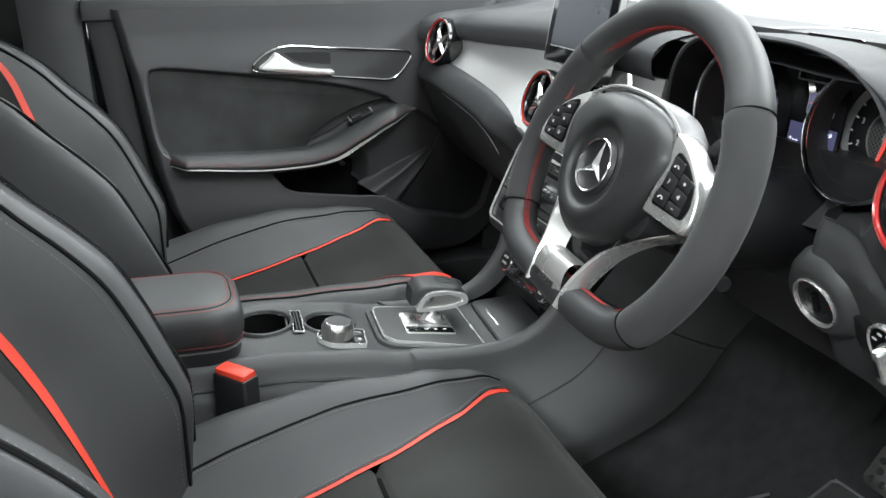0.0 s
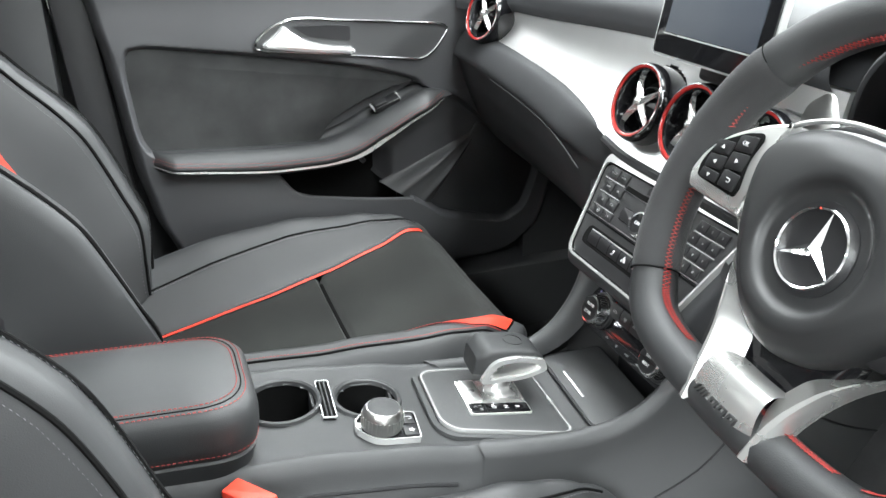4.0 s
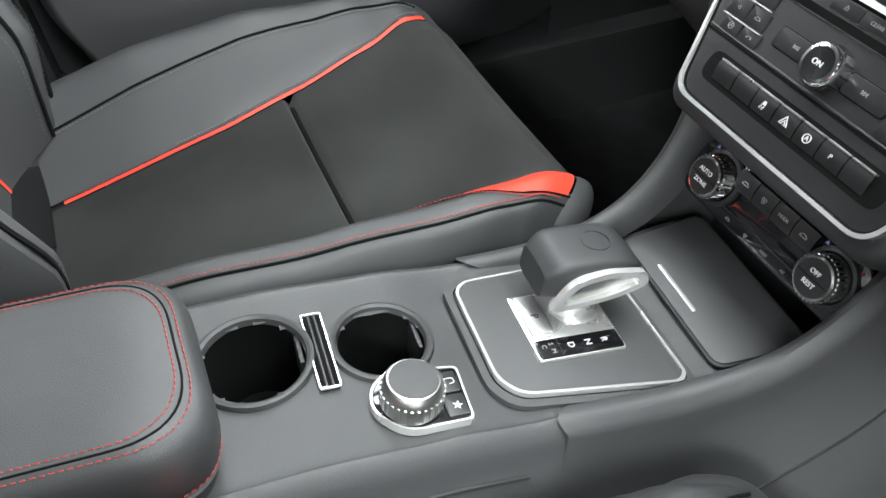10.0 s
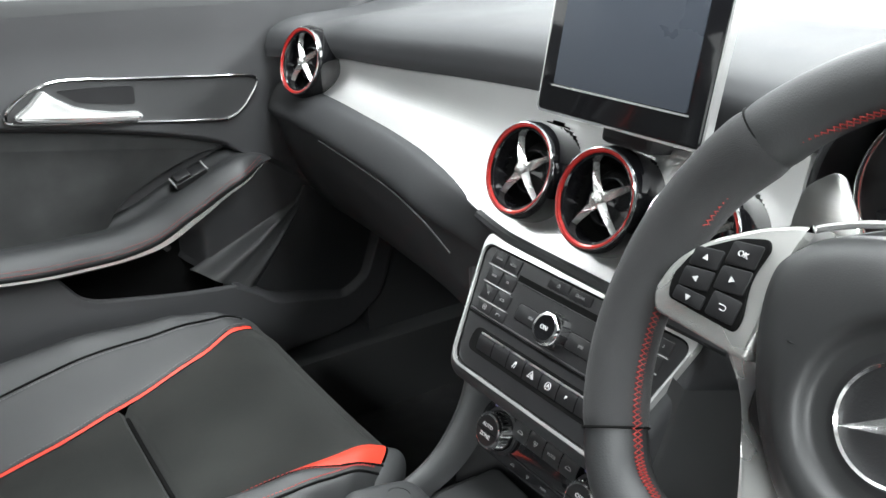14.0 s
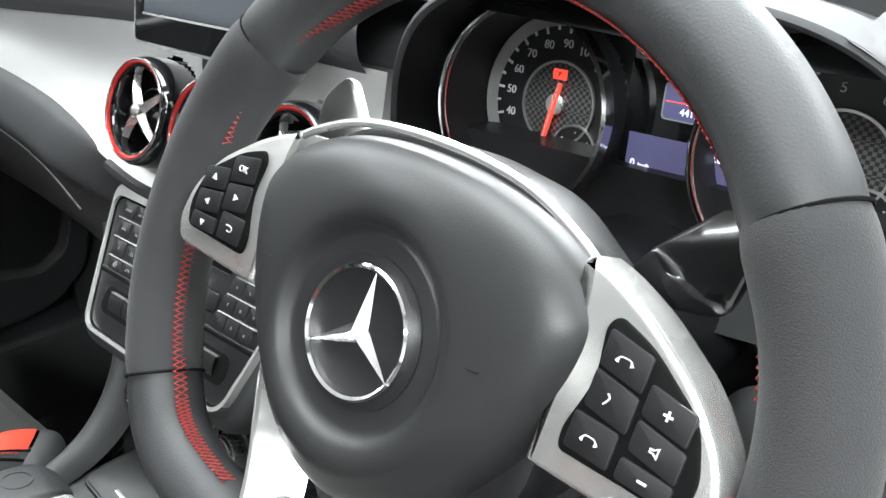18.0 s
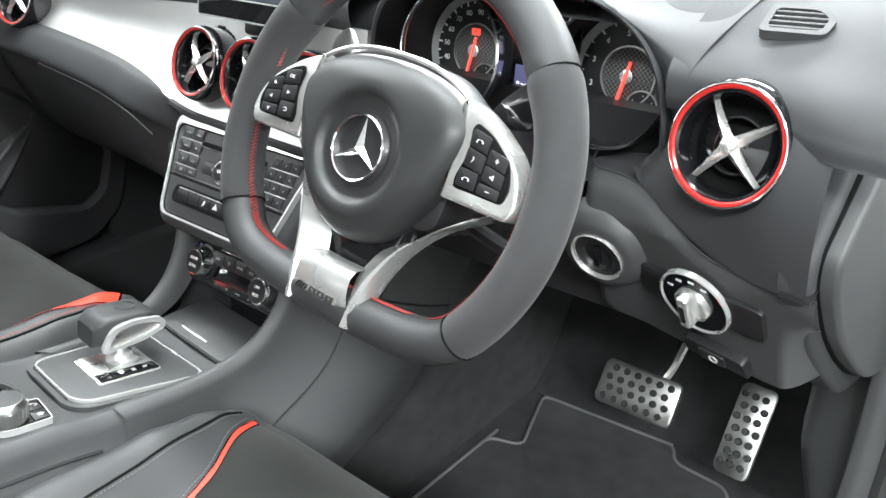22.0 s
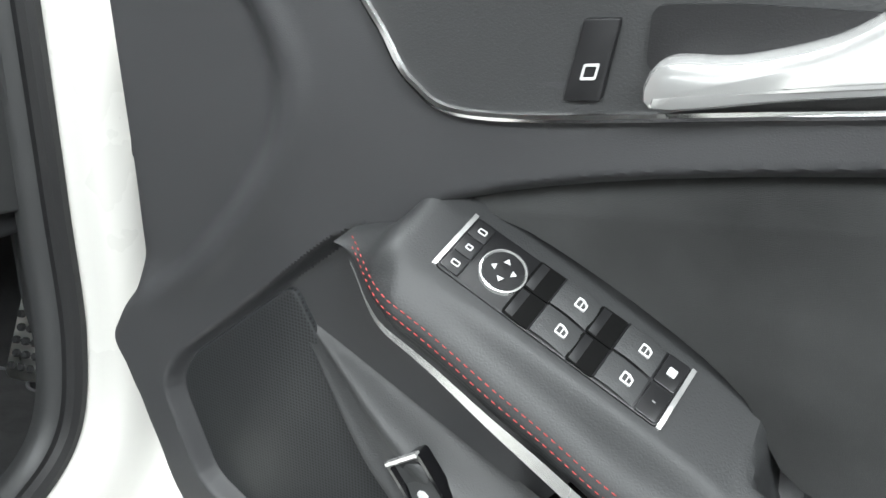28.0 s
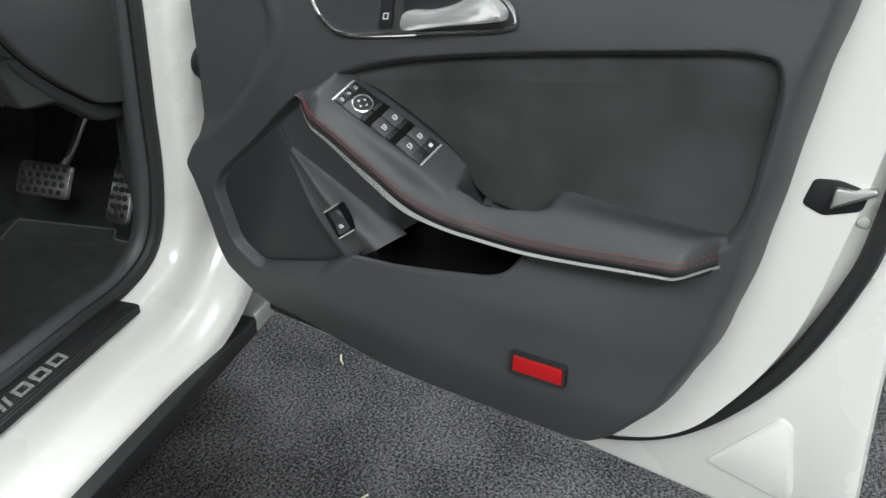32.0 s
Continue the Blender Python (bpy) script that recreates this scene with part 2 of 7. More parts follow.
def grid(f, nu, nv, close_u=False, close_v=False, bm=None):
    bm = bm or bmesh.new()
    vs = [[bm.verts.new(f(i / (nu if close_u else nu - 1), j / (nv if close_v else nv - 1))) for j in range(nv)] for i in range(nu)]
    for i in range(nu if close_u else nu - 1):
        for j in range(nv if close_v else nv - 1):
            bm.faces.new((vs[i][j], vs[(i + 1) % nu][j], vs[(i + 1) % nu][(j + 1) % nv], vs[i][(j + 1) % nv]))
    return bm


def lerp(a, b, k):
    return a + (b - a) * k


def smooth(k):
    k = min(1, max(0, k))
    return k * k * (3 - 2 * k)


def spline(points, closed=False):
    """A smooth curve f(0..1) through the points."""
    pts = [Vector(p) for p in points]
    n = len(pts)

    def f(t):
        s = t * (n if closed else n - 1)
        i = min(int(s), n - 1 if closed else n - 2)
        k = s - i
        g = (lambda q: pts[q % n]) if closed else (lambda q: pts[min(max(q, 0), n - 1)])
        p0, p1, p2, p3 = g(i - 1), g(i), g(i + 1), g(i + 2)
        return 0.5 * (2 * p1 + (p2 - p0) * k + (2 * p0 - 5 * p1 + 4 * p2 - p3) * k * k + (3 * p1 - p0 - 3 * p2 + p3) * k ** 3)
    return f


def curve1(points):
    """Piecewise smooth value y(x) through (x, y) points."""
    def f(x):
        if x <= points[0][0]:
            return points[0][1]
        for (x0, y0), (x1, y1) in zip(points, points[1:]):
            if x <= x1:
                return lerp(y0, y1, smooth((x - x0) / (x1 - x0)) * 0.5 + 0.5 * (x - x0) / (x1 - x0))
        return points[-1][1]
    return f


def tube(path, radius, n=10, steps=40, closed=False, flat=1.0, bm=None, up=(0, 0, 1)):
    """A tube along a list of points or a function of 0..1."""
    f = path if callable(path) else spline(path, closed)
    up = Vector(up)

    def at(u, v):
        e = 0.002
        p = f(u)
        d = (f(u + e if (closed or u < 1 - e) else u) - f(u - e if (closed and u > e) or u > e else u))
        d.normalize()
        s = d.cross(up)
        if s.length < 1e-4:
            s = d.cross(Vector((1, 0.1, 0)))
        s.normalize()
        w = s.cross(d)
        a = v * math.tau
        r = radius(u) if callable(radius) else radius
        return p + s * math.cos(a) * r + w * math.sin(a) * r * flat
    if closed:
        g = f
        f = lambda t: g(t % 1.0)
    bm = grid(at, steps, n, closed, True, bm)
    if not closed:
        bm.verts.ensure_lookup_table()
        base = len(bm.verts) - steps * n
        for q in (0, steps - 1):
            try:
                bm.faces.new([bm.verts[base + q * n + j] for j in range(n)])
            except ValueError:
                pass
    return bm


def rounded(points, r, seg=4):
    """Round the corners of a 2D outline. r: one radius or one per corner."""
    out = []
    n = len(points)
    for i, p in enumerate(points):
        p = Vector(p)
        a, c = Vector(points[i - 1]), Vector(points[(i + 1) % n])
        k = r[i] if isinstance(r, (list, tuple)) else r
        da, dc = (a - p), (c - p)
        k1 = min(k, da.length * 0.49, dc.length * 0.49)
        if k1 < 1e-5:
            out.append(tuple(p))
            continue
        s, e = p + da.normalized() * k1, p + dc.normalized() * k1
        for j in range(seg + 1):
            t = j / seg
            out.append(tuple((1 - t) ** 2 * s + 2 * t * (1 - t) * p + t * t * e))
    return out


def prism(outline, z0, z1, bevel=0.0, to=None, bm=None, seg=2):
    """An outline of (x, y) drawn out from z0 to z1, its top edge rounded by bevel; to: a map from (x, y, z)."""
    bm = bm or bmesh.new()
    to = to or (lambda p: p)
    n = len(outline)
    cx, cy = sum(p[0] for p in outline) / n, sum(p[1] for p in outline) / n
    norm = []
    area = sum(outline[i - 1][0] * outline[i][1] - outline[i][0] * outline[i - 1][1] for i in range(n))
    sgn = 1 if area > 0 else -1
    for i in range(n):
        a, c = Vector(outline[i - 1]), Vector(outline[(i + 1) % n])
        d = c - a
        norm.append(Vector((-d.y, d.x)).normalized() * sgn if d.length > 1e-9 else Vector((0, 0)))
    rings = [(z0, 0.0)]
    if bevel:
        for j in range(seg + 1):
            a = j / seg * math.pi / 2
            rings.append((z1 - bevel * (1 - math.sin(a)) if z1 > z0 else z1 + bevel * (1 - math.sin(a)), bevel * (1 - math.cos(a))))
    else:
        rings.append((z1, 0.0))
    vs = []
    for z, inset in rings:
        vs.append([bm.verts.new(to(Vector((p[0] + q.x * inset, p[1] + q.y * inset, z)))) for p, q in zip(outline, norm)])
    for r0, r1 in zip(vs, vs[1:]):
        for i in range(n):
            bm.faces.new((r0[i - 1], r0[i], r1[i], r1[i - 1]))
    bm.faces.new(vs[-1])
    bm.faces.new(vs[0])
    return bm


def ring(outer, inner, z0, z1, to=None, bm=None):
    """A flat frame between two outlines with the same number of points."""
    bm = bm or bmesh.new()
    to = to or (lambda p: p)
    n = len(outer)
    a = [[bm.verts.new(to(Vector((*p, z)))) for p in o] for z, o in ((z0, outer), (z1, outer), (z1, inner), (z0, inner))]
    for q in range(4):
        for i in range(n):
            bm.faces.new((a[q][i - 1], a[q][i], a[(q + 1) % 4][i], a[(q + 1) % 4][i - 1]))
    return bm


def rect(w, h, x=0, y=0):
    return [(x - w / 2, y - h / 2), (x + w / 2, y - h / 2), (x + w / 2, y + h / 2), (x - w / 2, y + h / 2)]


def rrect(w, h, r, x=0, y=0, seg=4):
    return rounded(rect(w, h, x, y), r, seg)


def circle(r, n=32, x=0, y=0, ry=None):
    return [(x + r * math.cos(i / n * math.tau), y + (ry or r) * math.sin(i / n * math.tau)) for i in range(n)]


def lathe(profile, n=32, to=None, bm=None):
    """Turn (r, z) points round z."""
    bm = bm or bmesh.new()
    to = to or (lambda p: p)
    rows = [[bm.verts.new(to(Vector((r * math.cos(i / n * math.tau), r * math.sin(i / n * math.tau), z)))) for i in range(n)] for r, z in profile]
    for a, c in zip(rows, rows[1:]):
        for i in range(n):
            bm.faces.new((a[i - 1], a[i], c[i], c[i - 1]))
    for row in [q for q, pr in ((rows[0], profile[0]), (rows[-1], profile[-1])) if pr[0] < 0.003]:
        try:
            bm.faces.new(row)
        except ValueError:
            pass
    return bm


def box(x0, x1, y0, y1, z0, z1, bevel=0.0, to=None, bm=None):
    return prism(rrect(x1 - x0, y1 - y0, bevel, (x0 + x1) / 2, (y0 + y1) / 2, 2) if bevel else rect(x1 - x0, y1 - y0, (x0 + x1) / 2, (y0 + y1) / 2), z0, z1, bevel, to, bm)


def even(points, closed=False):
    """A curve f(0..1) along straight pieces, at an even pace."""
    pts = [Vector(p) for p in points]
    if closed:
        pts.append(pts[0])
    run = [0.0]
    for a, c in zip(pts, pts[1:]):
        run.append(run[-1] + (c - a).length)

    def f(t):
        d = min(max(t, 0), 1) * run[-1]
        for i in range(len(pts) - 1):
            if d <= run[i + 1] or i == len(pts) - 2:
                return pts[i].lerp(pts[i + 1], (d - run[i]) / max(1e-9, run[i + 1] - run[i]))
    return f


def mover(mat4):
    return lambda p: mat4 @ Vector(p)


def basis(origin, x, y, z):
    """A pose from an origin and three axes."""
    m4 = Matrix.Identity(4)
    for i, v in enumerate((x, y, z)):
        for k in range(3):
            m4[k][i] = v[k]
    m4.translation = Vector(origin)
    return m4


def letters(name, text, size, mat, parent, m4, depth=0.0004):
    cu = bpy.data.curves.new(name, "FONT")
    cu.body, cu.size, cu.extrude = text, size, depth
    cu.align_x, cu.align_y = "CENTER", "CENTER"
    tmp = bpy.data.objects.new(name, cu)
    scene.collection.objects.link(tmp)
    me = bpy.data.meshes.new_from_object(tmp.evaluated_get(bpy.context.evaluated_depsgraph_get()))
    bpy.data.objects.remove(tmp)
    me.materials.clear()
    me.materials.append(mat)
    ob = new(name, me)
    ob.parent = parent
    ob.matrix_basis = m4
    return ob


def stitches(name, path, mat, parent, count, size=(0.0042, 0.0009), lift=(0, 0, 0.0008)):
    """A row of short thread stitches along a curve."""
    f = path if callable(path) else spline(path)
    bm = bmesh.new()
    l = Vector(lift)
    for i in range(count):
        t = (i + 0.5) / count
        p, d = f(t) + l, (f(min(1, t + 0.004)) - f(max(0, t - 0.004))).normalized()
        s = d.cross(l).normalized() * size[1] / 2
        h = l.normalized() * size[1] * 0.5
        e = d * size[0] / 2
        v = [bm.verts.new(q) for q in (p - e - h, p - e * 0.6 + s + h * 0.4, p + e * 0.6 + s + h * 0.4, p + e - h, p + e * 0.6 - s + h * 0.4, p - e * 0.6 - s + h * 0.4)]
        w = [bm.verts.new(q) for q in (p - e * 0.6 + h * 1.6, p + e * 0.6 + h * 1.6)]
        for q in ((v[0], v[1], w[0]), (v[1], v[2], w[1], w[0]), (v[2], v[3], w[1]), (v[3], v[4], w[1]), (v[4], v[5], w[0], w[1]), (v[5], v[0], w[0])):
            bm.faces.new(q)
    return part(name, bm, mat, parent)

# ---- showroom ----
def slab(name, x0, x1, y0, y1, z0, z1, mat, label, cat):
    return tagged(part(name, box(x0, x1, y0, y1, z0, z1), mat), label, cat, kind="structure")


slab("floor", -7, 7, -7, 7, -0.1, 0, FLOORCARPET, "dark grey speckled loop-pile showroom carpet floor", "floor")
slab("ceiling", -7, 7, -7, 7, 3.5, 3.6, WALLPAINT, "plain white showroom ceiling", "ceiling")
slab("wall_north", 7, 7.2, -7, 7, 0, 3.5, WALLPAINT, "plain white showroom wall", "wall")
slab("wall_south", -7.2, -7, -7, 7, 0, 3.5, WALLPAINT, "plain white showroom wall", "wall")
slab("wall_east", -7, 7, -7.2, -7, 0, 3.5, WALLPAINT, "plain white showroom wall", "wall")
slab("wall_west", -7, 7, 7, 7.2, 0, 3.5, WALLPAINT, "plain white showroom wall", "wall")

# ---- car shell ----
body = thing("car_body", "white painted car body shell with black sill skirt", "car body")
part("floor_pan", box(-1.6, 0.70, -0.76, 0.80, 0.215, 0.25), CARPET, body, "charcoal carpet lined floor")


def firewall(u, v):
    q = spline([(0.63, 0, 0.245), (0.70, 0, 0.30), (0.77, 0, 0.42), (0.81, 0, 0.60), (0.82, 0, 0.95)])(u)
    return Vector((q.x, lerp(-0.78, 0.80, v), q.z))


part("toe_board", grid(firewall, 16, 4), CARPET, body)
part("passenger_sill", box(-1.6, 0.62, 0.70, 0.86, 0.2, 0.40, 0.02), PLASTIC, body, "dark sill trim under the passenger door")
part("passenger_kick_panel", grid(lambda u, v: Vector((lerp(0.33, 0.80, u), 0.742 + 0.01 * u, lerp(0.24, 1.0, v))), 6, 6), PLASTIC, body)
part("passenger_pillar", box(0.34, 0.48, 0.745, 0.86, 0.3, 1.02, 0.02), PLASTIC, body)
part("rear_bulkhead", box(-1.75, -1.7, -0.8, 0.82, 0.2, 0.98), PLASTIC, body)
part("rear_side", box(-1.7, -0.56, 0.80, 0.84, 0.2, 1.42), HARD, body, "dark rear side with tinted window")
part("b_pillar_trim", box(-0.66, -0.54, 0.735, 0.80, 0.3, 1.40, 0.02), PLASTIC, body, "dark grey plastic pillar trim")
part("rear_quarter", box(-1.7, -0.95, -0.90, -0.84, 0.2, 1.0, 0.01), PAINT, body, "white painted side panel")
part("roof", grid(lambda u, v: Vector((lerp(-1.75, -0.42, u), lerp(-0.64, 0.66, v), 1.45 - 0.05 * (2 * v - 1) ** 4 - 0.03 * abs(2 * u - 1) ** 3)), 20, 16), HEADLINER, body, "grey headliner under the roof")
part("roof_skin", grid(lambda u, v: Vector((lerp(-1.77, -0.41, u), lerp(-0.67, 0.69, v), 1.485 - 0.06 * (2 * v - 1) ** 4 - 0.03 * abs(2 * u - 1) ** 3)), 20, 16), PAINT, body, "white painted roof")
for sy in (-0.66, 0.68):
    part("roof_rail", tube([(-1.75, sy, 1.39), (-0.9, sy, 1.43), (-0.42, sy, 1.40), (0.06, sy * 1.06, 1.24), (0.52, sy * 1.13, 1.04)], 0.035, 10, 40), HEADLINER, body, "windscreen pillar and roof rail")
part("windscreen_header", box(-0.46, -0.39, -0.64, 0.66, 1.39, 1.43, 0.01), HEADLINER, body)
part("cowl", box(0.58, 0.85, -0.80, 0.82, 0.985, 1.0), HARD, body)

OPEN = spline([(0.445, -0.775, 1.25), (0.432, -0.775, 1.05), (0.417, -0.775, 0.86), (0.402, -0.775, 0.68), (0.388, -0.775, 0.53), (0.355, -0.768, 0.425), (0.28, -0.755, 0.375), (0.15, -0.742, 0.364), (-0.3, -0.738, 0.362), (-0.95, -0.738, 0.362)])


def swept(profile, nv, pillar=None):
    """A surface along the door opening; profile: (off outwards, y)."""
    pf = spline([(a, y, 0) for a, y in profile])
    pg = spline([(a, y, 0) for a, y in (pillar or profile)])

    def f(u, v):
        p = OPEN(u)
        d = OPEN(min(1, u + 0.01)) - OPEN(max(0, u - 0.01))
        nrm = Vector((-d.z, 0, d.x)).normalized()
        q = pg(v).lerp(pf(v), smooth((u - 0.42) / 0.16))
        return Vector((p.x, p.y + q.y + 0.775, p.z)) + nrm * q.x
    return grid(f, 60, nv)


part("door_jamb", swept([(-0.010, -0.765), (-0.002, -0.79), (0.003, -0.815), (0.022, -0.828), (0.050, -0.836), (0.070, -0.846), (0.074, -0.872), (0.082, -0.902), (0.094, -0.914), (0.118, -0.916)], 22, [(-0.010, -0.765), (-0.002, -0.79), (0.003, -0.815), (0.022, -0.828), (0.050, -0.834), (0.080, -0.838), (0.105, -0.842), (0.118, -0.844), (0.124, -0.838), (0.125, -0.80)]), PAINT, body, "white painted door jamb and sill")
part("inner_jamb", swept([(-0.026, -0.735), (-0.030, -0.750), (-0.018, -0.766), (0.002, -0.778)], 6), PLASTIC, body, "dark grey sill and pillar trim")
part("sill_skirt", box(-1.0, 0.42, -0.906, -0.84, 0.228, 0.262, 0.006), HARD, body, "black lower sill skirt")
part("front_wing", box(0.61, 0.80, -0.95, -0.84, 0.25, 1.0, 0.02), PAINT, body, "white wing edge behind the hinges")
part("sill_end", box(0.424, 0.50, -0.900, -0.85, 0.222, 0.262, 0.008), ALU, body, "grey end piece of the sill skirt")
part("kick_panel", swept([(-0.026, -0.748), (-0.020, -0.735), (-0.004, -0.726), (0.03, -0.719), (0.08, -0.716), (0.125, -0.716)], 18, [(-0.012, -0.758), (-0.002, -0.735), (0.016, -0.700), (0.030, -0.676), (0.050, -0.668), (0.20, -0.672)]), PLASTIC, body, "dark grey kick panel and inner sill trim")


def seal_path(off, y):
    def f(t):
        p = OPEN(t)
        d = OPEN(min(1, t + 0.01)) - OPEN(max(0, t - 0.01))
        return Vector((p.x, p.y + y + 0.775, p.z)) + Vector((-d.z, 0, d.x)).normalized() * off
    return f


seal = thing("door_seal", "black rubber door seal round the driver's door opening", "seal")
part("seal_bulb", tube(seal_path(-0.012, -0.772), 0.013, 10, 90, up=(0, 1, 0)), RUBBER, seal)
part("seal_lip", tube(seal_path(0.006, -0.782), 0.006, 8, 90, up=(0, 1, 0)), RUBBER, seal)

plate = thing("sill_plate", "ribbed dark sill scuff plate with silver lettering", "sill plate")
PL = basis((-0.09, -0.772, 0.3725), (1, 0, 0), (0, 1, 0), (0, 0, 1))
plate.matrix_world = PL
part("plate_base", prism(rrect(0.68, 0.052, 0.012), -0.012, 0.0, 0.002), RUBBER, plate)
for i in range(7):
    part("rib", box(-0.325, 0.325, -0.021 + i * 0.007 - 0.0015, -0.021 + i * 0.007 + 0.0015, 0.0, 0.0016, 0.0006), HARD, plate)
for i in range(4):
    part("lettering_bar", prism([(0.058 - i * 0.012, -0.012), (0.064 - i * 0.012, -0.012), (0.074 - i * 0.012, 0.012), (0.068 - i * 0.012, 0.012)], 0.0015, 0.0028), SILVER, plate)

for i in range(3):
    part("lettering_block", ring([(0.075 + i * 0.036 + 0.004, -0.012), (0.075 + i * 0.036 + 0.032, -0.012), (0.075 + i * 0.036 + 0.036, 0.012), (0.075 + i * 0.036 + 0.008, 0.012)], [(0.075 + i * 0.036 + 0.011, -0.007), (0.075 + i * 0.036 + 0.026, -0.007), (0.075 + i * 0.036 + 0.029, 0.006), (0.075 + i * 0.036 + 0.014, 0.006)], 0.0015, 0.0028), SILVER, plate)

# ---- dashboard ----
dash = thing("dashboard", "dark soft-touch dashboard with a matte aluminium trim band", "dashboard")
TOPZ = curve1([(-0.72, 0.955), (-0.2, 0.978), (0.13, 0.981), (0.54, 0.961), (0.62, 0.95)])
LOWZ_RAW = curve1([(-0.16, 0.838), (0.14, 0.843), (0.20, 0.861), (0.262, 0.877), (0.379, 0.89), (0.56, 0.901), (0.70, 0.905)])


LOWZ = lambda y: sum(LOWZ_RAW(y + q * 0.018) for q in range(-3, 4)) / 7


def trim_at(y, k):
    """The aluminium band at y; k from its lower (0) to its upper edge (1)."""
    z = lerp(LOWZ(y), TOPZ(y), k)
    x = 0.175 + 0.45 * (z - 0.9) + 0.012 * math.sin(k * math.pi)
    return Vector((x, y, z))


VENTS = ((0.612, 0.945, 0.050), (0.100, 0.908, 0.048), (-0.006, 0.906, 0.048), (-0.112, 0.904, 0.048), (-0.620, 0.943, 0.053))


def vent_holes(bm):
    """Opens a surface of the dash where the round vents sit in it."""
    gone = [f for f in bm.faces if f.calc_center_median().x < 0.30 and any(math.hypot(f.calc_center_median().y - vy, f.calc_center_median().z - vz) < r * 0.92 for vy, vz, r in VENTS)]
    bmesh.ops.delete(bm, geom=gone, context="FACES")
    return bm


part("trim_lip", tube([trim_at(lerp(-0.17, 0.16, q / 12), 0.0) + Vector((-0.001, 0, -0.003)) for q in range(13)], 0.006, 8, 50), SOFT, dash, "dark lip under the trim")
part("trim_band", vent_holes(grid(lambda u, v: trim_at(lerp(-0.17, 0.575, u), v), 260, 50)), ALU, dash, "matte brushed aluminium trim band")


def pad(y0, y1):
    def f(u, v):
        y = lerp(y0, y1, u)
        e = trim_at(y, 1.0)
        end = smooth((abs(y) - 0.60) / 0.12)
        up = smooth((-0.40 - y) / 0.12)
        q = spline([(e.x - 0.002, 0, e.z - 0.004), (e.x - 0.010, 0, e.z + 0.012), (e.x - 0.006, 0, e.z + 0.036), (e.x + 0.03, 0, e.z + 0.052 + 0.006 * up), (e.x + 0.12, 0, e.z + 0.060 + 0.038 * up), (0.50, 0, 1.035 + 0.05 * up), (0.62, 0, 1.02 + 0.07 * up)])(v)
        return Vector((q.x - 0.05 * end * (1 - v), y, q.z))
    return f


part("top_pad", vent_holes(grid(pad(-0.150, 0.70), 160, 60)), SOFT, dash, "dark grained soft dash top")
part("top_pad", vent_holes(grid(pad(-0.745, -0.548), 50, 50)), SOFT, dash, "dark grained soft dash top")


def lower_left(u, v):
    y = lerp(0.70, 0.105, u)
    e = trim_at(y, 0.0)
    mid = smooth((0.27 - y) / 0.14)
    q = spline([(e.x + 0.004, 0, e.z + 0.004), (e.x - 0.012, 0, e.z - 0.002), (e.x - 0.026, 0, e.z - 0.022), (e.x - 0.032, 0, e.z - 0.042), (e.x - 0.020, 0, e.z - 0.058), (e.x + 0.00, 0, e.z - 0.115), (e.x + 0.05, 0, e.z - 0.20), (e.x + 0.15, 0, e.z - 0.27), (e.x + 0.32, 0, e.z - 0.28)])(v)
    return Vector((e.x + (q.x - e.x) * (1 - 0.9 * mid if q.x < e.x else 1) + 0.006 * mid, y, q.z))


part("glovebox_panel", vent_holes(grid(lower_left, 120, 60)), SOFT, dash, "dark soft lower dash above the passenger footwell")
part("glovebox_seam", tube([trim_at(y, 0) + Vector((-0.033, 0, -0.046)) for y in (0.17, 0.24, 0.32, 0.42, 0.52)], 0.0012, 6, 30), HARD, dash)
part("dash_core", box(0.27, 0.60, -0.70, 0.70, 0.70, 0.93), HARD, dash)

# driver's side of the dashboard
RX = lambda y, z: 0.190 - 0.034 * min(1, max(0, (-0.535 - y) / 0.17)) + 0.10 * (z - 0.85)
KNEE_LOW = curve1([(0.445, 0.752), (0.46, 0.734), (0.50, 0.716), (0.58, 0.712), (0.667, 0.711), (0.712, 0.716)])


def right_face(u, v):
    y = lerp(-0.505, -0.705, u)
    z = lerp(0.995, 0.833, v)
    left = lerp(-0.505, -0.556, smooth((z - 0.86) / 0.10))
    y = lerp(left, -0.705, u)
    z = max(z, 0.833 + 0.055 * (1 - smooth((-0.505 - y) / 0.13)))
    return Vector((RX(y, z) + 0.012 - 0.011 * smooth((-0.60 - y) / 0.08) - 0.02 * math.sin(v * math.pi) * smooth(u * 3) + 0.02 * (1 - smooth(u * 8)), y, z))


part("vent_surround", vent_holes(grid(right_face, 90, 70)), SOFT, dash, "dark soft panel round the driver's air vent")


def knee(u, v):
    """The knee panel: u towards the door, v from its upper seam down and under."""
    y = lerp(-0.445, -0.712, u)
    hi = 0.835 + 0.055 * (1 - smooth((-0.505 - y) / 0.13))
    k = min(1, v / 0.62)
    z = lerp(hi, KNEE_LOW(-y), k)
    x = RX(y, max(z, 0.845)) + 0.005 * (1 - smooth(k * 8)) - 0.003 + 0.45 * max(0, 0.845 - z)
    if v > 0.62:
        q = (v - 0.62) / 0.38
        x += 0.008 * math.sin(q * math.pi / 2) + 0.09 * q * q
        z -= 0.013 * math.sin(q * math.pi / 2)
    x += 0.07 * (1 - smooth((-0.445 - y) / 0.055)) ** 2
    x += 0.07 * max(0, (-0.684 - y) / 0.028) ** 2 * smooth((0.815 - z) / 0.06)
    return Vector((x, y, z))


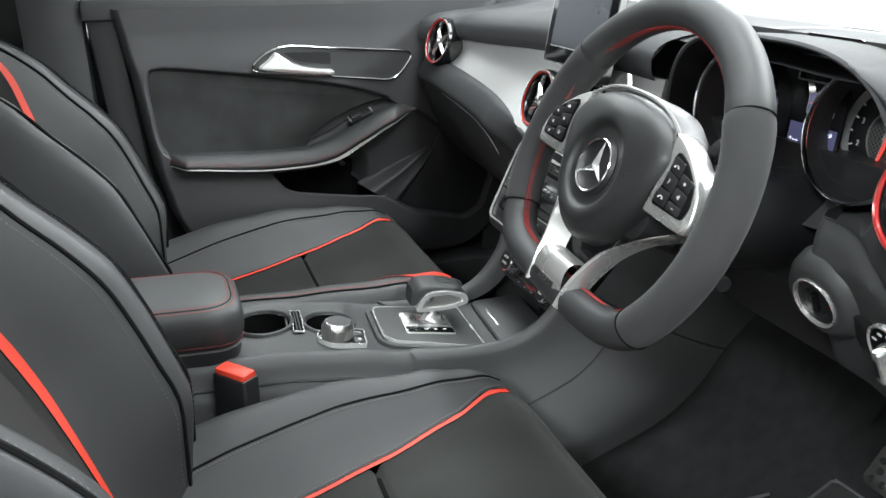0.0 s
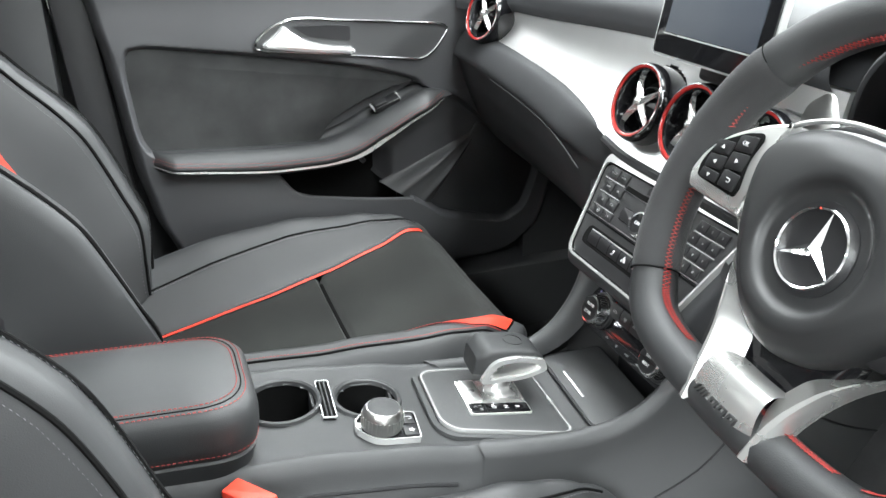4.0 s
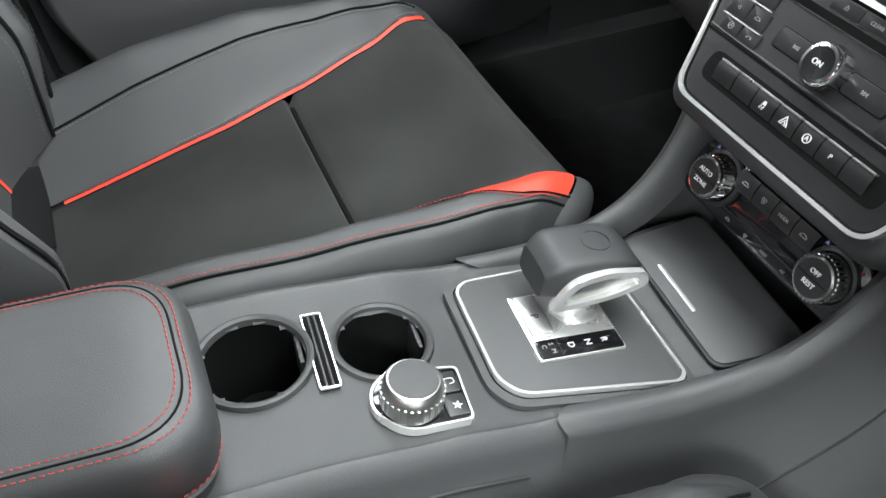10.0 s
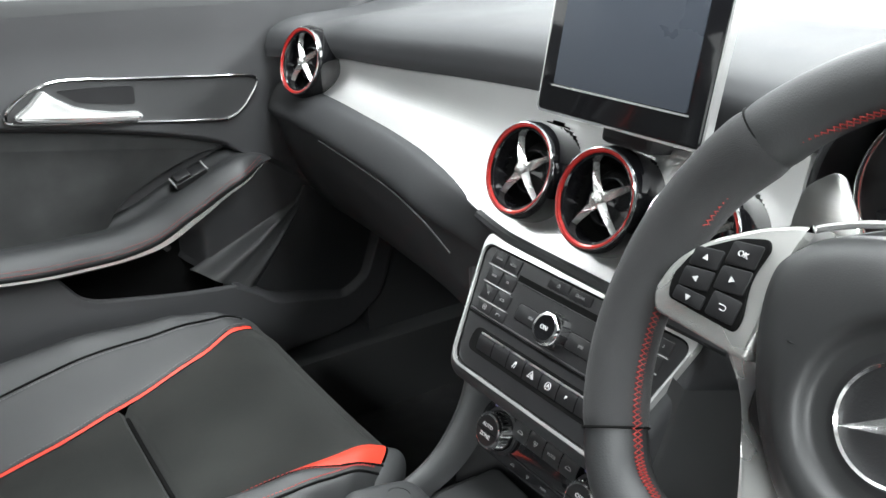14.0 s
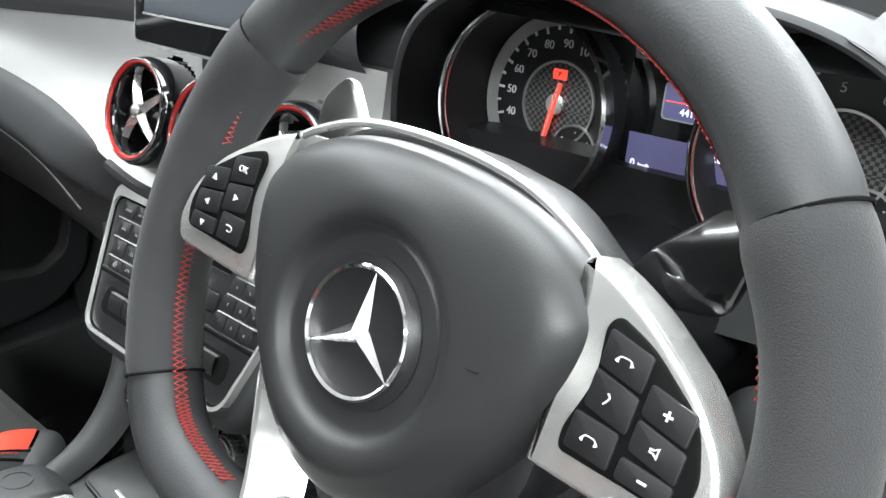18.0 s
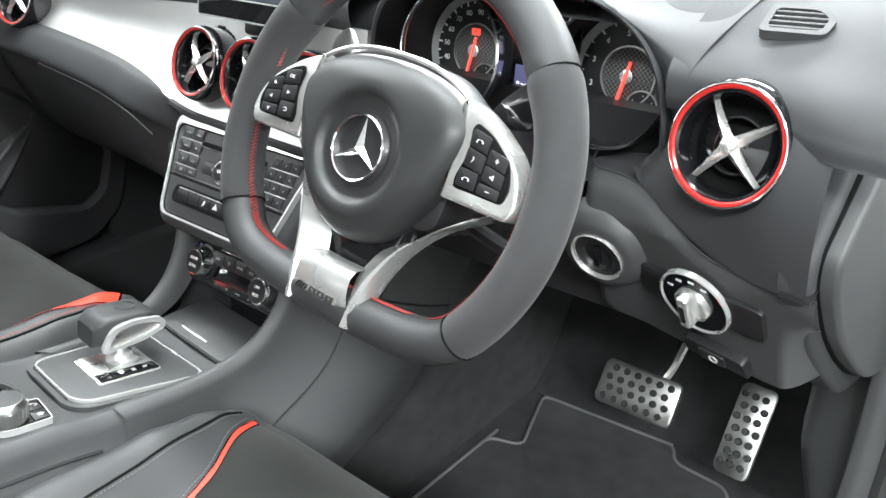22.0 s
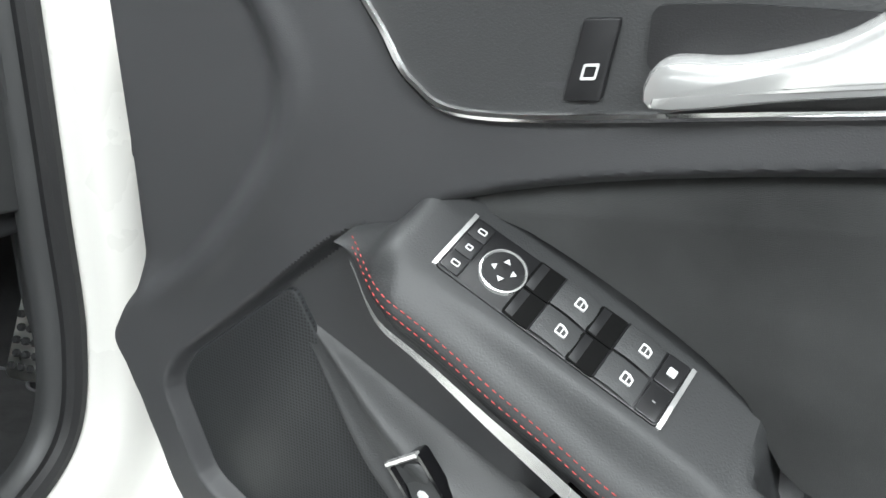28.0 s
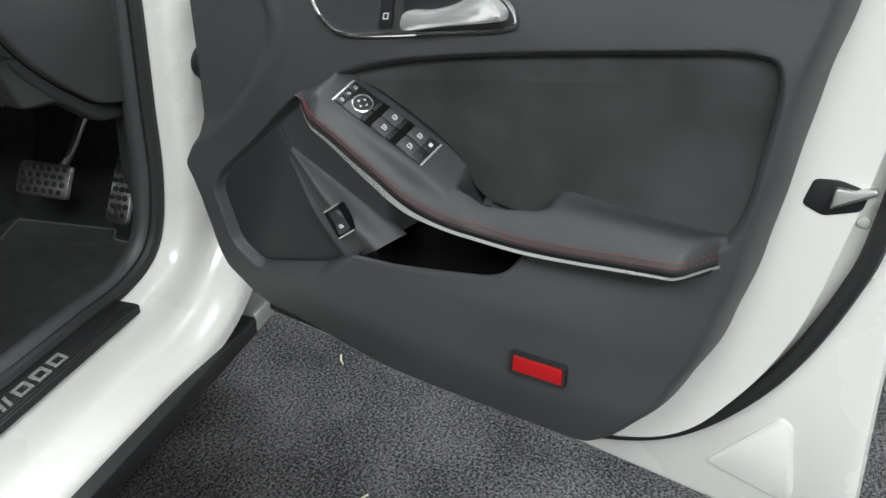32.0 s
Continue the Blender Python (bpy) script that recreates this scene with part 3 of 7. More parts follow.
part("knee_panel", grid(knee, 60, 44), PLASTIC, dash, "dark grained knee panel")
part("knee_seam", tube([knee(u / 20, 0.0) + Vector((0.0, 0, -0.001)) for u in range(21)], 0.0012, 6, 60), HARD, dash)
part("under_dash", grid(lambda u, v: Vector((lerp(0.30, 0.66, v), lerp(-0.17, -0.72, u), lerp(0.715, 0.66, v))), 10, 6), HARD, dash)
part("column_fairing", grid(lambda u, v: Vector((0.235 + 0.11 * v - 0.02 * math.sin(u * math.pi), lerp(-0.16, -0.47, u), lerp(0.80, 0.70, v) + 0.025 * math.sin(u * math.pi) * (1 - v))), 24, 10), SOFT, dash, "dark cover below the steering column")
ENDCAP = rounded([(0.215, 0.930), (0.166, 0.872), (0.169, 0.844), (0.207, 0.787), (0.262, 0.735), (0.325, 0.688), (0.405, 0.669), (0.392, 0.78), (0.372, 0.90), (0.36, 1.0), (0.26, 1.0)], [0.02, 0.012, 0.02, 0.03, 0.03, 0.02, 0.004, 0.03, 0.02, 0.005, 0.02], 5)
part("end_cap", prism(ENDCAP, 0.0, 0.016, 0.005, to=lambda p: Vector((p.x, -0.708 - p.z - 0.10 * (p.x - 0.17), p.y)), seg=3), PLASTIC, dash, "dark grey dashboard end cover")
part("cap_gap", prism([(0.25 + (x - 0.25) * 1.02, 0.84 + (y - 0.84) * 1.02) for x, y in ENDCAP], 0.0, 0.010, to=lambda p: Vector((p.x, -0.700 - p.z - 0.10 * (p.x - 0.17), p.y))), PIT, dash)
SKIRT = rounded([(0.205, 0.930), (0.153, 0.868), (0.1545, 0.838), (0.179, 0.806), (0.212, 0.762), (0.252, 0.720), (0.340, 0.650), (0.392, 0.642), (0.43, 0.66), (0.42, 0.99), (0.25, 0.99)], [0.02, 0.014, 0.02, 0.03, 0.03, 0.03, 0.02, 0.006, 0.01, 0.01, 0.02], 5)
part("end_skirt", prism(SKIRT, 0.0, 0.026, 0.009, to=lambda p: Vector((p.x, -0.682 - p.z - 0.06 * (p.x - 0.17), p.y)), seg=4), SOFT, dash)
part("end_skirt_seam", box(0.1515, 0.24, -0.7095, -0.684, 0.8350, 0.8368, to=lambda p: p + Vector((0, 0, 0.25 * (p.x - 0.15)))), HARD, dash)
part("dash_side_strip", prism(rounded([(0.392, 0.665), (0.430, 0.660), (0.470, 1.0), (0.360, 1.0)], 0.004), 0.0, 0.030, 0.004, to=lambda p: Vector((p.x, -0.722 - p.z, p.y))), PLASTIC, dash, "dark trim strip between dash end and door seal")


# ---- air vents ----
def air_vent(place, r, label):
    t = thing("air_vent", label, "air vent", "round dashboard air vents", place=place)
    part("housing", lathe([(r * 1.06, -0.035), (r * 1.06, 0.002), (r * 1.03, 0.010), (r * 0.985, 0.0145), (r * 0.955, 0.0150), (r * 0.94, 0.012), (r * 0.90, -0.004)], 56), GLOSS, t, "gloss black housing")
    part("chrome_rim", lathe([(r * 0.972, 0.0125), (r * 0.968, 0.0160), (r * 0.945, 0.0166), (r * 0.935, 0.0130)], 56), POLISHED, t, "thin chrome rim")
    part("red_ring", lathe([(r * 0.940, 0.0110), (r * 0.936, 0.0152), (r * 0.900, 0.0153), (r * 0.868, 0.0142), (r * 0.860, 0.006)], 56), VENTRED, t, "glossy red ring")
    part("inner_ring", lathe([(r * 0.862, 0.006), (r * 0.858, 0.0134), (r * 0.815, 0.0124), (r * 0.770, 0.006), (r * 0.75, -0.004)], 48), GLOSS, t)
    part("bowl", lathe([(r * 0.77, 0.004), (r * 0.74, -0.008), (r * 0.66, -0.014), (0.001, -0.016)], 36), PIT, t, "dark vent throat")
    part("inner_duct_ring", lathe([(r * 0.47, -0.012), (r * 0.465, -0.003), (r * 0.435, -0.003), (r * 0.43, -0.012)], 36), HARD, t)
    for a in (125, 36, 315, 229):
        c, s = math.cos(radians(a)), math.sin(radians(a))
        lay = lambda p, c=c, s=s: Vector((p.x * c - p.y * s, p.x * s + p.y * c, p.z))
        part("blade", grid(lambda u, v, lay=lay: lay(Vector((lerp(0.0, r * 0.765, u), (v - 0.5) * lerp(0.0150, 0.0050, u ** 0.55), 0.0135 - 0.0065 * u * u - 0.0060 * abs(2 * v - 1) ** 1.2))), 12, 7), SILVER, t, "silver vent blade")
    for a0, a1 in ((315, 396), (125, 229)):
        part("paddle", grid(lambda u, v, a0=a0, a1=a1: Vector((r * lerp(0.05, 0.70, u) * math.cos(radians(lerp(a0, a1, v))), r * lerp(0.05, 0.70, u) * math.sin(radians(lerp(a0, a1, v))), 0.0075 - 0.009 * u * u - 0.008 * u * math.sin(v * math.pi))), 8, 12), GLOSS, t, "dark gloss paddle between two blades")
    part("hub", lathe([(0.0072, 0.006), (0.0068, 0.0130), (0.0045, 0.0150), (0.0005, 0.0158)], 20), SILVER, t)
    return t


def facing(place, yaw=0, tilt=0, roll=0):
    """A pose at place whose z points to the rear of the car; x to the right, y up."""
    return Matrix.Translation(place) @ Matrix.Rotation(radians(yaw), 4, "Z") @ basis((0, 0, 0), (0, -1, 0), (0, 0, 1), (-1, 0, 0)) @ Matrix.Rotation(radians(-tilt), 4, "X") @ Matrix.Rotation(radians(roll), 4, "Z")


air_vent(facing((0.176, 0.612, 0.945), 8, 16), 0.050, "gloss black round air vent with red ring at the passenger door")
air_vent(facing((0.168, 0.100, 0.908), 0, 20), 0.048, "gloss black round air vent with red ring in the aluminium trim")
air_vent(facing((0.168, -0.006, 0.906), 0, 20), 0.048, "gloss black round air vent with red ring in the aluminium trim")
air_vent(facing((0.168, -0.112, 0.904), 0, 20), 0.048, "gloss black round air vent with red ring behind the steering wheel")
air_vent(facing((0.178, -0.620, 0.943), -6, 12), 0.053, "large round air vent with bright red ring beside the driver's door")

# ---- screen ----
scr = thing("infotainment_screen", "black tablet-style display screen, switched off, with silver edge", "screen", place=facing((0.160, -0.024, 1.046), 0, 10))
part("bezel", prism(rrect(0.186, 0.134, 0.006), -0.012, 0.0, 0.002), GLOSS, scr, "gloss black bezel")
part("display", prism(rrect(0.150, 0.100, 0.002, 0, 0.008), 0.0, 0.0012), SCREEN, scr, "dark unlit display glass with a bluish reflection in its colour")
part("edge", ring(rrect(0.190, 0.138, 0.008), rrect(0.184, 0.132, 0.006), -0.010, -0.0015), CHROME, scr, "thin silver edge")
part("display_line", box(-0.077, 0.077, -0.0445, -0.0430, 0, 0.0016), SILVER, scr)
part("foot", box(-0.03, 0.03, -0.085, -0.05, -0.05, -0.022, 0.006), HARD, scr)

# ---- centre stack ----
STK = basis((0.114, -0.005, 0.780), (0, -1, 0), (0.543, 0, 0.8397), (-0.8397, 0, 0.543))
radio = thing("radio_panel", "black radio control panel with buttons, knob and chrome frame", "radio", place=STK)
FR = [(-0.1415, 0.0670), (0.1415, 0.0670), (0.1075, -0.0690), (-0.1075, -0.0690)]
FI = [(-0.1370, 0.0560), (0.1370, 0.0560), (0.1045, -0.0660), (-0.1045, -0.0660)]
part("backing", prism(rounded([(-0.145, 0.064), (0.145, 0.064), (0.120, -0.082), (-0.120, -0.082)], 0.022, 6), -0.09, -0.003, 0.012, seg=4), SOFT, radio)
part("chrome_frame", ring(rounded(FR, 0.018, 7), rounded(FI, 0.016, 7), -0.004, 0.0045), CHROME, radio, "chrome frame")
part("frame_groove", ring(rounded(FI, 0.016, 7), rounded([(x * 0.985, y - 0.002 if y > 0 else y + 0.0016) for x, y in FI], 0.015, 7), -0.004, 0.0018), PIT, radio)
part("fascia", prism(rounded(FI, 0.016, 7), -0.004, 0.001), FASCIA, radio, "satin black fascia")
part("fascia_ledge", tube([(-0.1165, -0.0115, 0.0010), (0.0, -0.0120, 0.0010), (0.1165, -0.0115, 0.0010)], 0.0014, 8, 20), BUTTON, radio, "thin ledge across the fascia")
part("ledge_gap", box(-0.1165, 0.1165, -0.0158, -0.0135, 0.0005, 0.0013), PIT, radio)
part("cd_slot", box(-0.073, 0.058, 0.0345, 0.0405, 0.0005, 0.0014), PIT, radio)
part("slot_lip", box(-0.073, 0.058, 0.0330, 0.0342, 0.0005, 0.0024, 0.0004), BUTTON, radio)


def key_mark(kind, bx, by, z, parent, k=1.0, mat=None):
    """Small printed signs on keys: a phone, a car, a note, arrows, a letter bar."""
    mat = mat or DIMPRINT
    if kind == "phone":
        part("print_mark", tube([(bx - 0.0030 * k, by - 0.0012 * k, z), (bx - 0.0020 * k, by + 0.0008 * k, z), (bx + 0.0020 * k, by + 0.0008 * k, z), (bx + 0.0030 * k, by - 0.0012 * k, z)], lambda u: (0.0003 + 0.0006 * abs(2 * u - 1) ** 3) * k, 5, 10), mat, parent)
    elif kind == "car":
        part("print_mark", ring(rounded([(bx - 0.0040 * k, by - 0.0014 * k), (bx + 0.0040 * k, by - 0.0014 * k), (bx + 0.0036 * k, by + 0.0004 * k), (bx + 0.0016 * k, by + 0.0020 * k), (bx - 0.0018 * k, by + 0.0020 * k), (bx - 0.0038 * k, by + 0.0004 * k)], 0.0006 * k, 2), rounded([(bx - 0.0033 * k, by - 0.0008 * k), (bx + 0.0033 * k, by - 0.0008 * k), (bx + 0.0029 * k, by), (bx + 0.0013 * k, by + 0.0014 * k), (bx - 0.0015 * k, by + 0.0014 * k), (bx - 0.0031 * k, by)], 0.0004 * k, 2), z - 0.0004, z + 0.0003), mat, parent)
    elif kind == "skip_back" or kind == "skip_on":
        d = -1 if kind == "skip_back" else 1
        bm = bmesh.new()
        for q in (-0.0016, 0.0008):
            ring([(bx + d * (q - 0.0010) * k, by - 0.0017 * k), (bx + d * (q + 0.0016) * k, by), (bx + d * (q - 0.0010) * k, by + 0.0017 * k)], [(bx + d * (q - 0.0006) * k, by - 0.0009 * k), (bx + d * (q + 0.0008) * k, by), (bx + d * (q - 0.0006) * k, by + 0.0009 * k)], z - 0.0004, z + 0.0003, bm=bm)
        box(bx + d * 0.0026 * k - 0.0003, bx + d * 0.0026 * k + 0.0003, by - 0.0017 * k, by + 0.0017 * k, z - 0.0004, z + 0.0003, bm=bm)
        part("print_mark", bm, mat, parent)
    elif kind == "eject":
        bm = ring([(bx - 0.0020, by), (bx + 0.0020, by), (bx, by + 0.0022)], [(bx - 0.0011, by + 0.0004), (bx + 0.0011, by + 0.0004), (bx, by + 0.0014)], z - 0.0004, z + 0.0003)
        box(bx - 0.0020, bx + 0.0020, by - 0.0014, by - 0.0007, z - 0.0004, z + 0.0003, bm=bm)
        part("print_mark", bm, mat, parent)
    elif kind == "speaker":
        part("print_mark", ring([(bx - 0.0022 * k, by - 0.0008 * k), (bx - 0.0008 * k, by - 0.0008 * k), (bx + 0.0012 * k, by - 0.0022 * k), (bx + 0.0012 * k, by + 0.0022 * k), (bx - 0.0008 * k, by + 0.0008 * k), (bx - 0.0022 * k, by + 0.0008 * k)], [(bx - 0.0016 * k, by - 0.0003 * k), (bx - 0.0006 * k, by - 0.0003 * k), (bx + 0.0007 * k, by - 0.0012 * k), (bx + 0.0007 * k, by + 0.0012 * k), (bx - 0.0006 * k, by + 0.0003 * k), (bx - 0.0016 * k, by + 0.0003 * k)], z - 0.0004, z + 0.0003), mat, parent)
    elif kind == "circle_a":
        part("print_mark", ring(circle(0.0036 * k, 20, bx, by), circle(0.0030 * k, 20, bx, by), z - 0.0004, z + 0.0003), mat, parent)
        letters("print_letter", "A", 0.0052 * k, mat, parent, pose(bx, by, z))
    elif kind == "fan":
        bm = bmesh.new()
        for q in range(3):
            a = q * math.tau / 3 + 0.5
            ring(circle(0.0014 * k, 10, bx + 0.0016 * k * math.cos(a), by + 0.0016 * k * math.sin(a)), circle(0.0010 * k, 10, bx + 0.0016 * k * math.cos(a), by + 0.0016 * k * math.sin(a)), z - 0.0004, z + 0.0003, bm=bm)
        part("print_mark", bm, mat, parent)
    elif kind == "skid":
        bm = prism([(bx - 0.0012, by), (bx + 0.0020, by), (bx + 0.0016, by + 0.0030), (bx - 0.0004, by + 0.0030)], z - 0.0004, z + 0.0003)
        for q in (-0.0016, 0.0010):
            tube([(bx + q, by - 0.0005, z), (bx + q + 0.0010, by - 0.0016, z), (bx + q - 0.0006, by - 0.0026, z), (bx + q + 0.0004, by - 0.0036, z)], 0.0003, 4, 10, bm=bm)
        part("print_mark", bm, mat, parent)
    else:
        letters("print_word", kind, 0.0040 * k, mat, parent, pose(bx, by, z))


LEFTKEYS = (("RADIO", "MEDIA"), ("NAVI", "TEL"), ("speaker", "car"), ("circle_a", "phone"))
for r_, y_ in enumerate((0.0455, 0.0277, 0.0098, -0.0046)):
    for c_ in range(2):
        bx = -0.1085 + r_ * 0.0038 + c_ * 0.0218
        h = 0.0120 if r_ == 3 else 0.0150
        o = part("key", prism(rrect(0.0208, h, 0.0015, bx, y_), 0.0, 0.0024, 0.0006), BUTTON, radio)
        key_mark(LEFTKEYS[r_][c_], bx, y_, 0.0026, o, 0.8)
    if r_ < 3:
        part("key_line", box(-0.1195 + r_ * 0.0038, -0.0765 + r_ * 0.0038, y_ - 0.0094, y_ - 0.0080, 0.0, 0.0032, 0.0004), CHROME, radio, "thin chrome key line")
for r_, y_ in enumerate((0.0430, 0.0275, 0.0120, -0.0035)):
    for c_ in range(3):
        bx = 0.0755 - r_ * 0.0032 + c_ * 0.0172
        o = part("key", prism(rrect(0.0164, 0.0130, 0.0012, bx, y_), 0.0, 0.0024, 0.0006), BUTTON, radio)
        key_mark("123456789*0#"[r_ * 3 + c_], bx, y_, 0.0026, o, 0.9)
    if r_ < 3:
        part("key_line", box(0.0672 - r_ * 0.0032, 0.1182 - r_ * 0.0032, y_ - 0.0083, y_ - 0.0070, 0.0, 0.0032, 0.0004), CHROME, radio, "thin chrome key line")
for bx, sign in ((-0.0205, "eject"), (0.0085, "CLEAR")):
    o = part("key", prism(rrect(0.0285, 0.0105, 0.0025, bx, 0.0478), 0.0, 0.0022, 0.0006), BUTTON, radio)
    key_mark(sign, bx, 0.0478, 0.0024, o)
for bx, sign in ((-0.0370, "skip_back"), (0.0370, "skip_on")):
    part("key_gap", prism(rrect(0.0410, 0.0170, 0.0040, bx * 0.97, 0.0085), 0.0004, 0.0013), PIT, radio)
    o = part("key", prism(rrect(0.0396, 0.0156, 0.0035, bx * 0.97, 0.0085), 0.0, 0.0021, 0.0006), BUTTON, radio)
    key_mark(sign, bx * 0.92, 0.0085, 0.0023, o)
at_knob = lambda p: p + Vector((0.0, 0.0090, 0))
knob = part("volume_knob", lathe([(0.0168, 0.0), (0.0168, 0.012), (0.0160, 0.0155), (0.0145, 0.0178), (0.0122, 0.0180)], 48, to=at_knob), POLISHED, radio, "chrome volume knob")
part("knob_cap", lathe([(0.0126, 0.0172), (0.0122, 0.0176), (0.0005, 0.0172)], 36, to=at_knob), GLOSS, knob)
for i in range(12):
    a = i / 12 * math.tau
    c, s_ = math.cos(a), math.sin(a)
    part("knob_notch", box(0.0160, 0.0171, -0.0008, 0.0008, 0.002, 0.0135, to=lambda p, c=c, s_=s_: at_knob(Vector((p.x * c - p.y * s_, p.x * s_ + p.y * c, p.z)))), HARD, knob)
letters("on_print", "ON", 0.0060, WHITEPRINT, knob, pose(-0.001, 0.0085, 0.0178))
part("switch_recess", prism(rrect(0.192, 0.0250, 0.010, 0.0, -0.0365), 0.0004, 0.0014), PIT, radio, "dark switch recess")
SIGNS = {2: "skid", 4: "circle_a", 5: "P"}
for i in range(7):
    bx = -0.0708 + i * 0.0236
    o = part("switch_key", grid(lambda u, v, bx=bx: Vector((bx + lerp(-0.0112, 0.0112, u), lerp(-0.0445, -0.0290, v), 0.0022 + 0.0030 * math.sin(v * math.pi * 0.62))), 4, 8), BUTTON, radio)
    part("switch_line", box(bx - 0.0108, bx + 0.0108, -0.0288, -0.0272, 0.001, 0.0056, 0.0005), STEEL, o, "grey metal switch edge")
    if i in SIGNS:
        key_mark(SIGNS[i], bx, -0.0365, 0.0054, o, 1.0 if i != 5 else 1.3, WHITEPRINT)
    if i == 3:
        for q, w in ((0.0044, 0.0036), (0.0024, 0.0018)):
            part("hazard_mark", ring([(bx - q, -0.0395), (bx + q, -0.0395), (bx, -0.0395 + 1.7 * q)], [(bx - w, -0.0395 + 0.3 * q / 4.4), (bx + w, -0.0395 + 0.3 * q / 4.4), (bx, -0.0395 + 1.7 * w)], 0.0048, 0.0056), WHITEPRINT, o, "hazard warning triangle")

CLM = facing((0.108, -0.006, 0.648), 0, 22)
climate = thing("climate_panel", "black climate control strip with two chrome-edged knobs", "climate control", place=CLM)
part("fascia", prism(rounded([(-0.098, -0.030), (0.104, -0.030), (0.106, 0.012), (0.090, 0.034), (-0.084, 0.034), (-0.100, 0.012)], 0.012, 5), -0.03, 0.0, 0.003), GLOSS, climate)
for kx, words in ((-0.0635, ("AUTO", "ZONE")), (0.0710, ("OFF", "REST"))):
    shift = lambda p, kx=kx: p + Vector((kx, 0.001, 0))
    part("dial_seat", lathe([(0.0250, 0.0), (0.0245, 0.0035), (0.0215, 0.0045), (0.0205, 0.003)], 44, to=shift), BUTTON, climate)
    k = part("dial", lathe([(0.0198, 0.0), (0.0198, 0.004), (0.0192, 0.005), (0.0186, 0.0185), (0.0176, 0.0208), (0.0155, 0.0214)], 44, to=shift), POLISHED, climate, "chrome knurled dial")
    part("dial_cap", lathe([(0.0160, 0.0206), (0.0156, 0.0219), (0.0005, 0.0223)], 36, to=shift), BUTTON, k, "black dial cap")
    part("cap_line", box(kx - 0.0150, kx + 0.0150, 0.0006, 0.0011, 0.0215, 0.0225), PIT, k)
    for i in range(30):
        a = i / 30 * math.tau
        c, s = math.cos(a), math.sin(a)
        part("knurl", box(0.0184, 0.0197, -0.0010, 0.0010, 0.006, 0.0180, to=lambda p, c=c, s=s, kx=kx: Vector((p.x * c - p.y * s + kx, p.x * s + p.y * c + 0.001, p.z))), POLISHED, k)
    letters("word", words[0], 0.0056, WHITEPRINT, k, pose(kx, 0.0062, 0.0225))
    letters("word", words[1], 0.0056, WHITEPRINT, k, pose(kx, -0.0042, 0.0225))
    for q, mt in ((-1, LITBLUE), (1, VENTRED)):
        a = radians(90 - q * 42)
        px_, py_ = kx + 0.0275 * math.cos(a), 0.001 + 0.0275 * math.sin(a)
        part("warmth_mark", prism([(px_ - 0.0018, py_ - 0.0014), (px_ + 0.0018, py_ - 0.0014), (px_, py_ + 0.0018)], 0.0, 0.0008), mt, climate)
part("climate_line", box(-0.034, 0.018, 0.0262, 0.0275, 0, 0.003, 0.0004), STEEL, climate)
for i, (sign, low) in enumerate((("car", "car"), ("fan", "fan"), ("MODE", "MODE"), ("car", "A/C"))):
    bx = -0.0345 + i * 0.0235
    o = part("key", grid(lambda u, v, bx=bx: Vector((bx + lerp(-0.0112, 0.0112, u), lerp(0.0045, 0.0230, v), 0.0015 + 0.0038 * math.sin(0.5 + v * 2.0))), 4, 8), BUTTON, climate)
    key_mark(sign, bx, 0.0140, 0.0056, o, 1.0)
    key_mark(low, bx, -0.0222, 0.0004, climate, 0.7)
part("climate_line", box(-0.046, 0.046, -0.0160, -0.0150, 0, 0.0016, 0.0003), BUTTON, climate)

# ---- centre console ----
YC = lambda x: 0.035 - 0.078 * (x + 0.35)
ZC = curve1([(-0.75, 0.615), (-0.30, 0.611), (-0.20, 0.601), (-0.13, 0.589), (0.0, 0.573), (0.12, 0.575)])
console = thing("centre_console", "dark grained plastic centre console between the seats", "console")


def console_skin(u, v):
    x = lerp(-0.80, 0.10, u)
    yc, z = YC(x), ZC(x)
    k = spline([(0.150, 0, 0.26), (0.140, 0, 0.45), (0.122, 0, z - 0.062), (0.108, 0, z - 0.030), (0.100, 0, z - 0.010), (0.090, 0, z), (0.078, 0, z - 0.002), (0.0, 0, z - 0.004)])
    s = 1 if v < 0.5 else -1
    q = k(v * 2 if v < 0.5 else (1 - v) * 2)
    return Vector((x, yc + s * q.x, q.z))


CUPS = [(-0.3135, YC(-0.3135) + 0.0205, 0.0415), (-0.2155, YC(-0.2155) + 0.0150, 0.0365)]
bm = grid(console_skin, 150, 121)
bmesh.ops.delete(bm, geom=[f for f in bm.faces if f.calc_center_median().z > 0.56 and any(math.hypot(f.calc_center_median().x - cx, f.calc_center_median().y - cy) < r for cx, cy, r in CUPS)], context="FACES")
part("shell", bm, PLASTIC, console)
for sg in (-1, 1):
    part("edge_seam", tube([(x / 20 - 0.8, YC(x / 20 - 0.8) + sg * 0.1115, ZC(x / 20 - 0.8) - 0.034) for x in range(14)], 0.0022, 6, 60), HARD, console)


RIM = spline([(-0.12, 0.092, 0.588), (-0.02, 0.097, 0.585), (0.05, 0.105, 0.605), (0.095, 0.112, 0.655), (0.115, 0.120, 0.72), (0.125, 0.135, 0.80)])
FOOT = spline([(-0.20, 0.185, 0.28), (-0.06, 0.185, 0.33), (0.11, 0.184, 0.405), (0.245, 0.180, 0.452), (0.315, 0.176, 0.500), (0.365, 0.170, 0.556), (0.43, 0.166, 0.62), (0.47, 0.162, 0.70)])


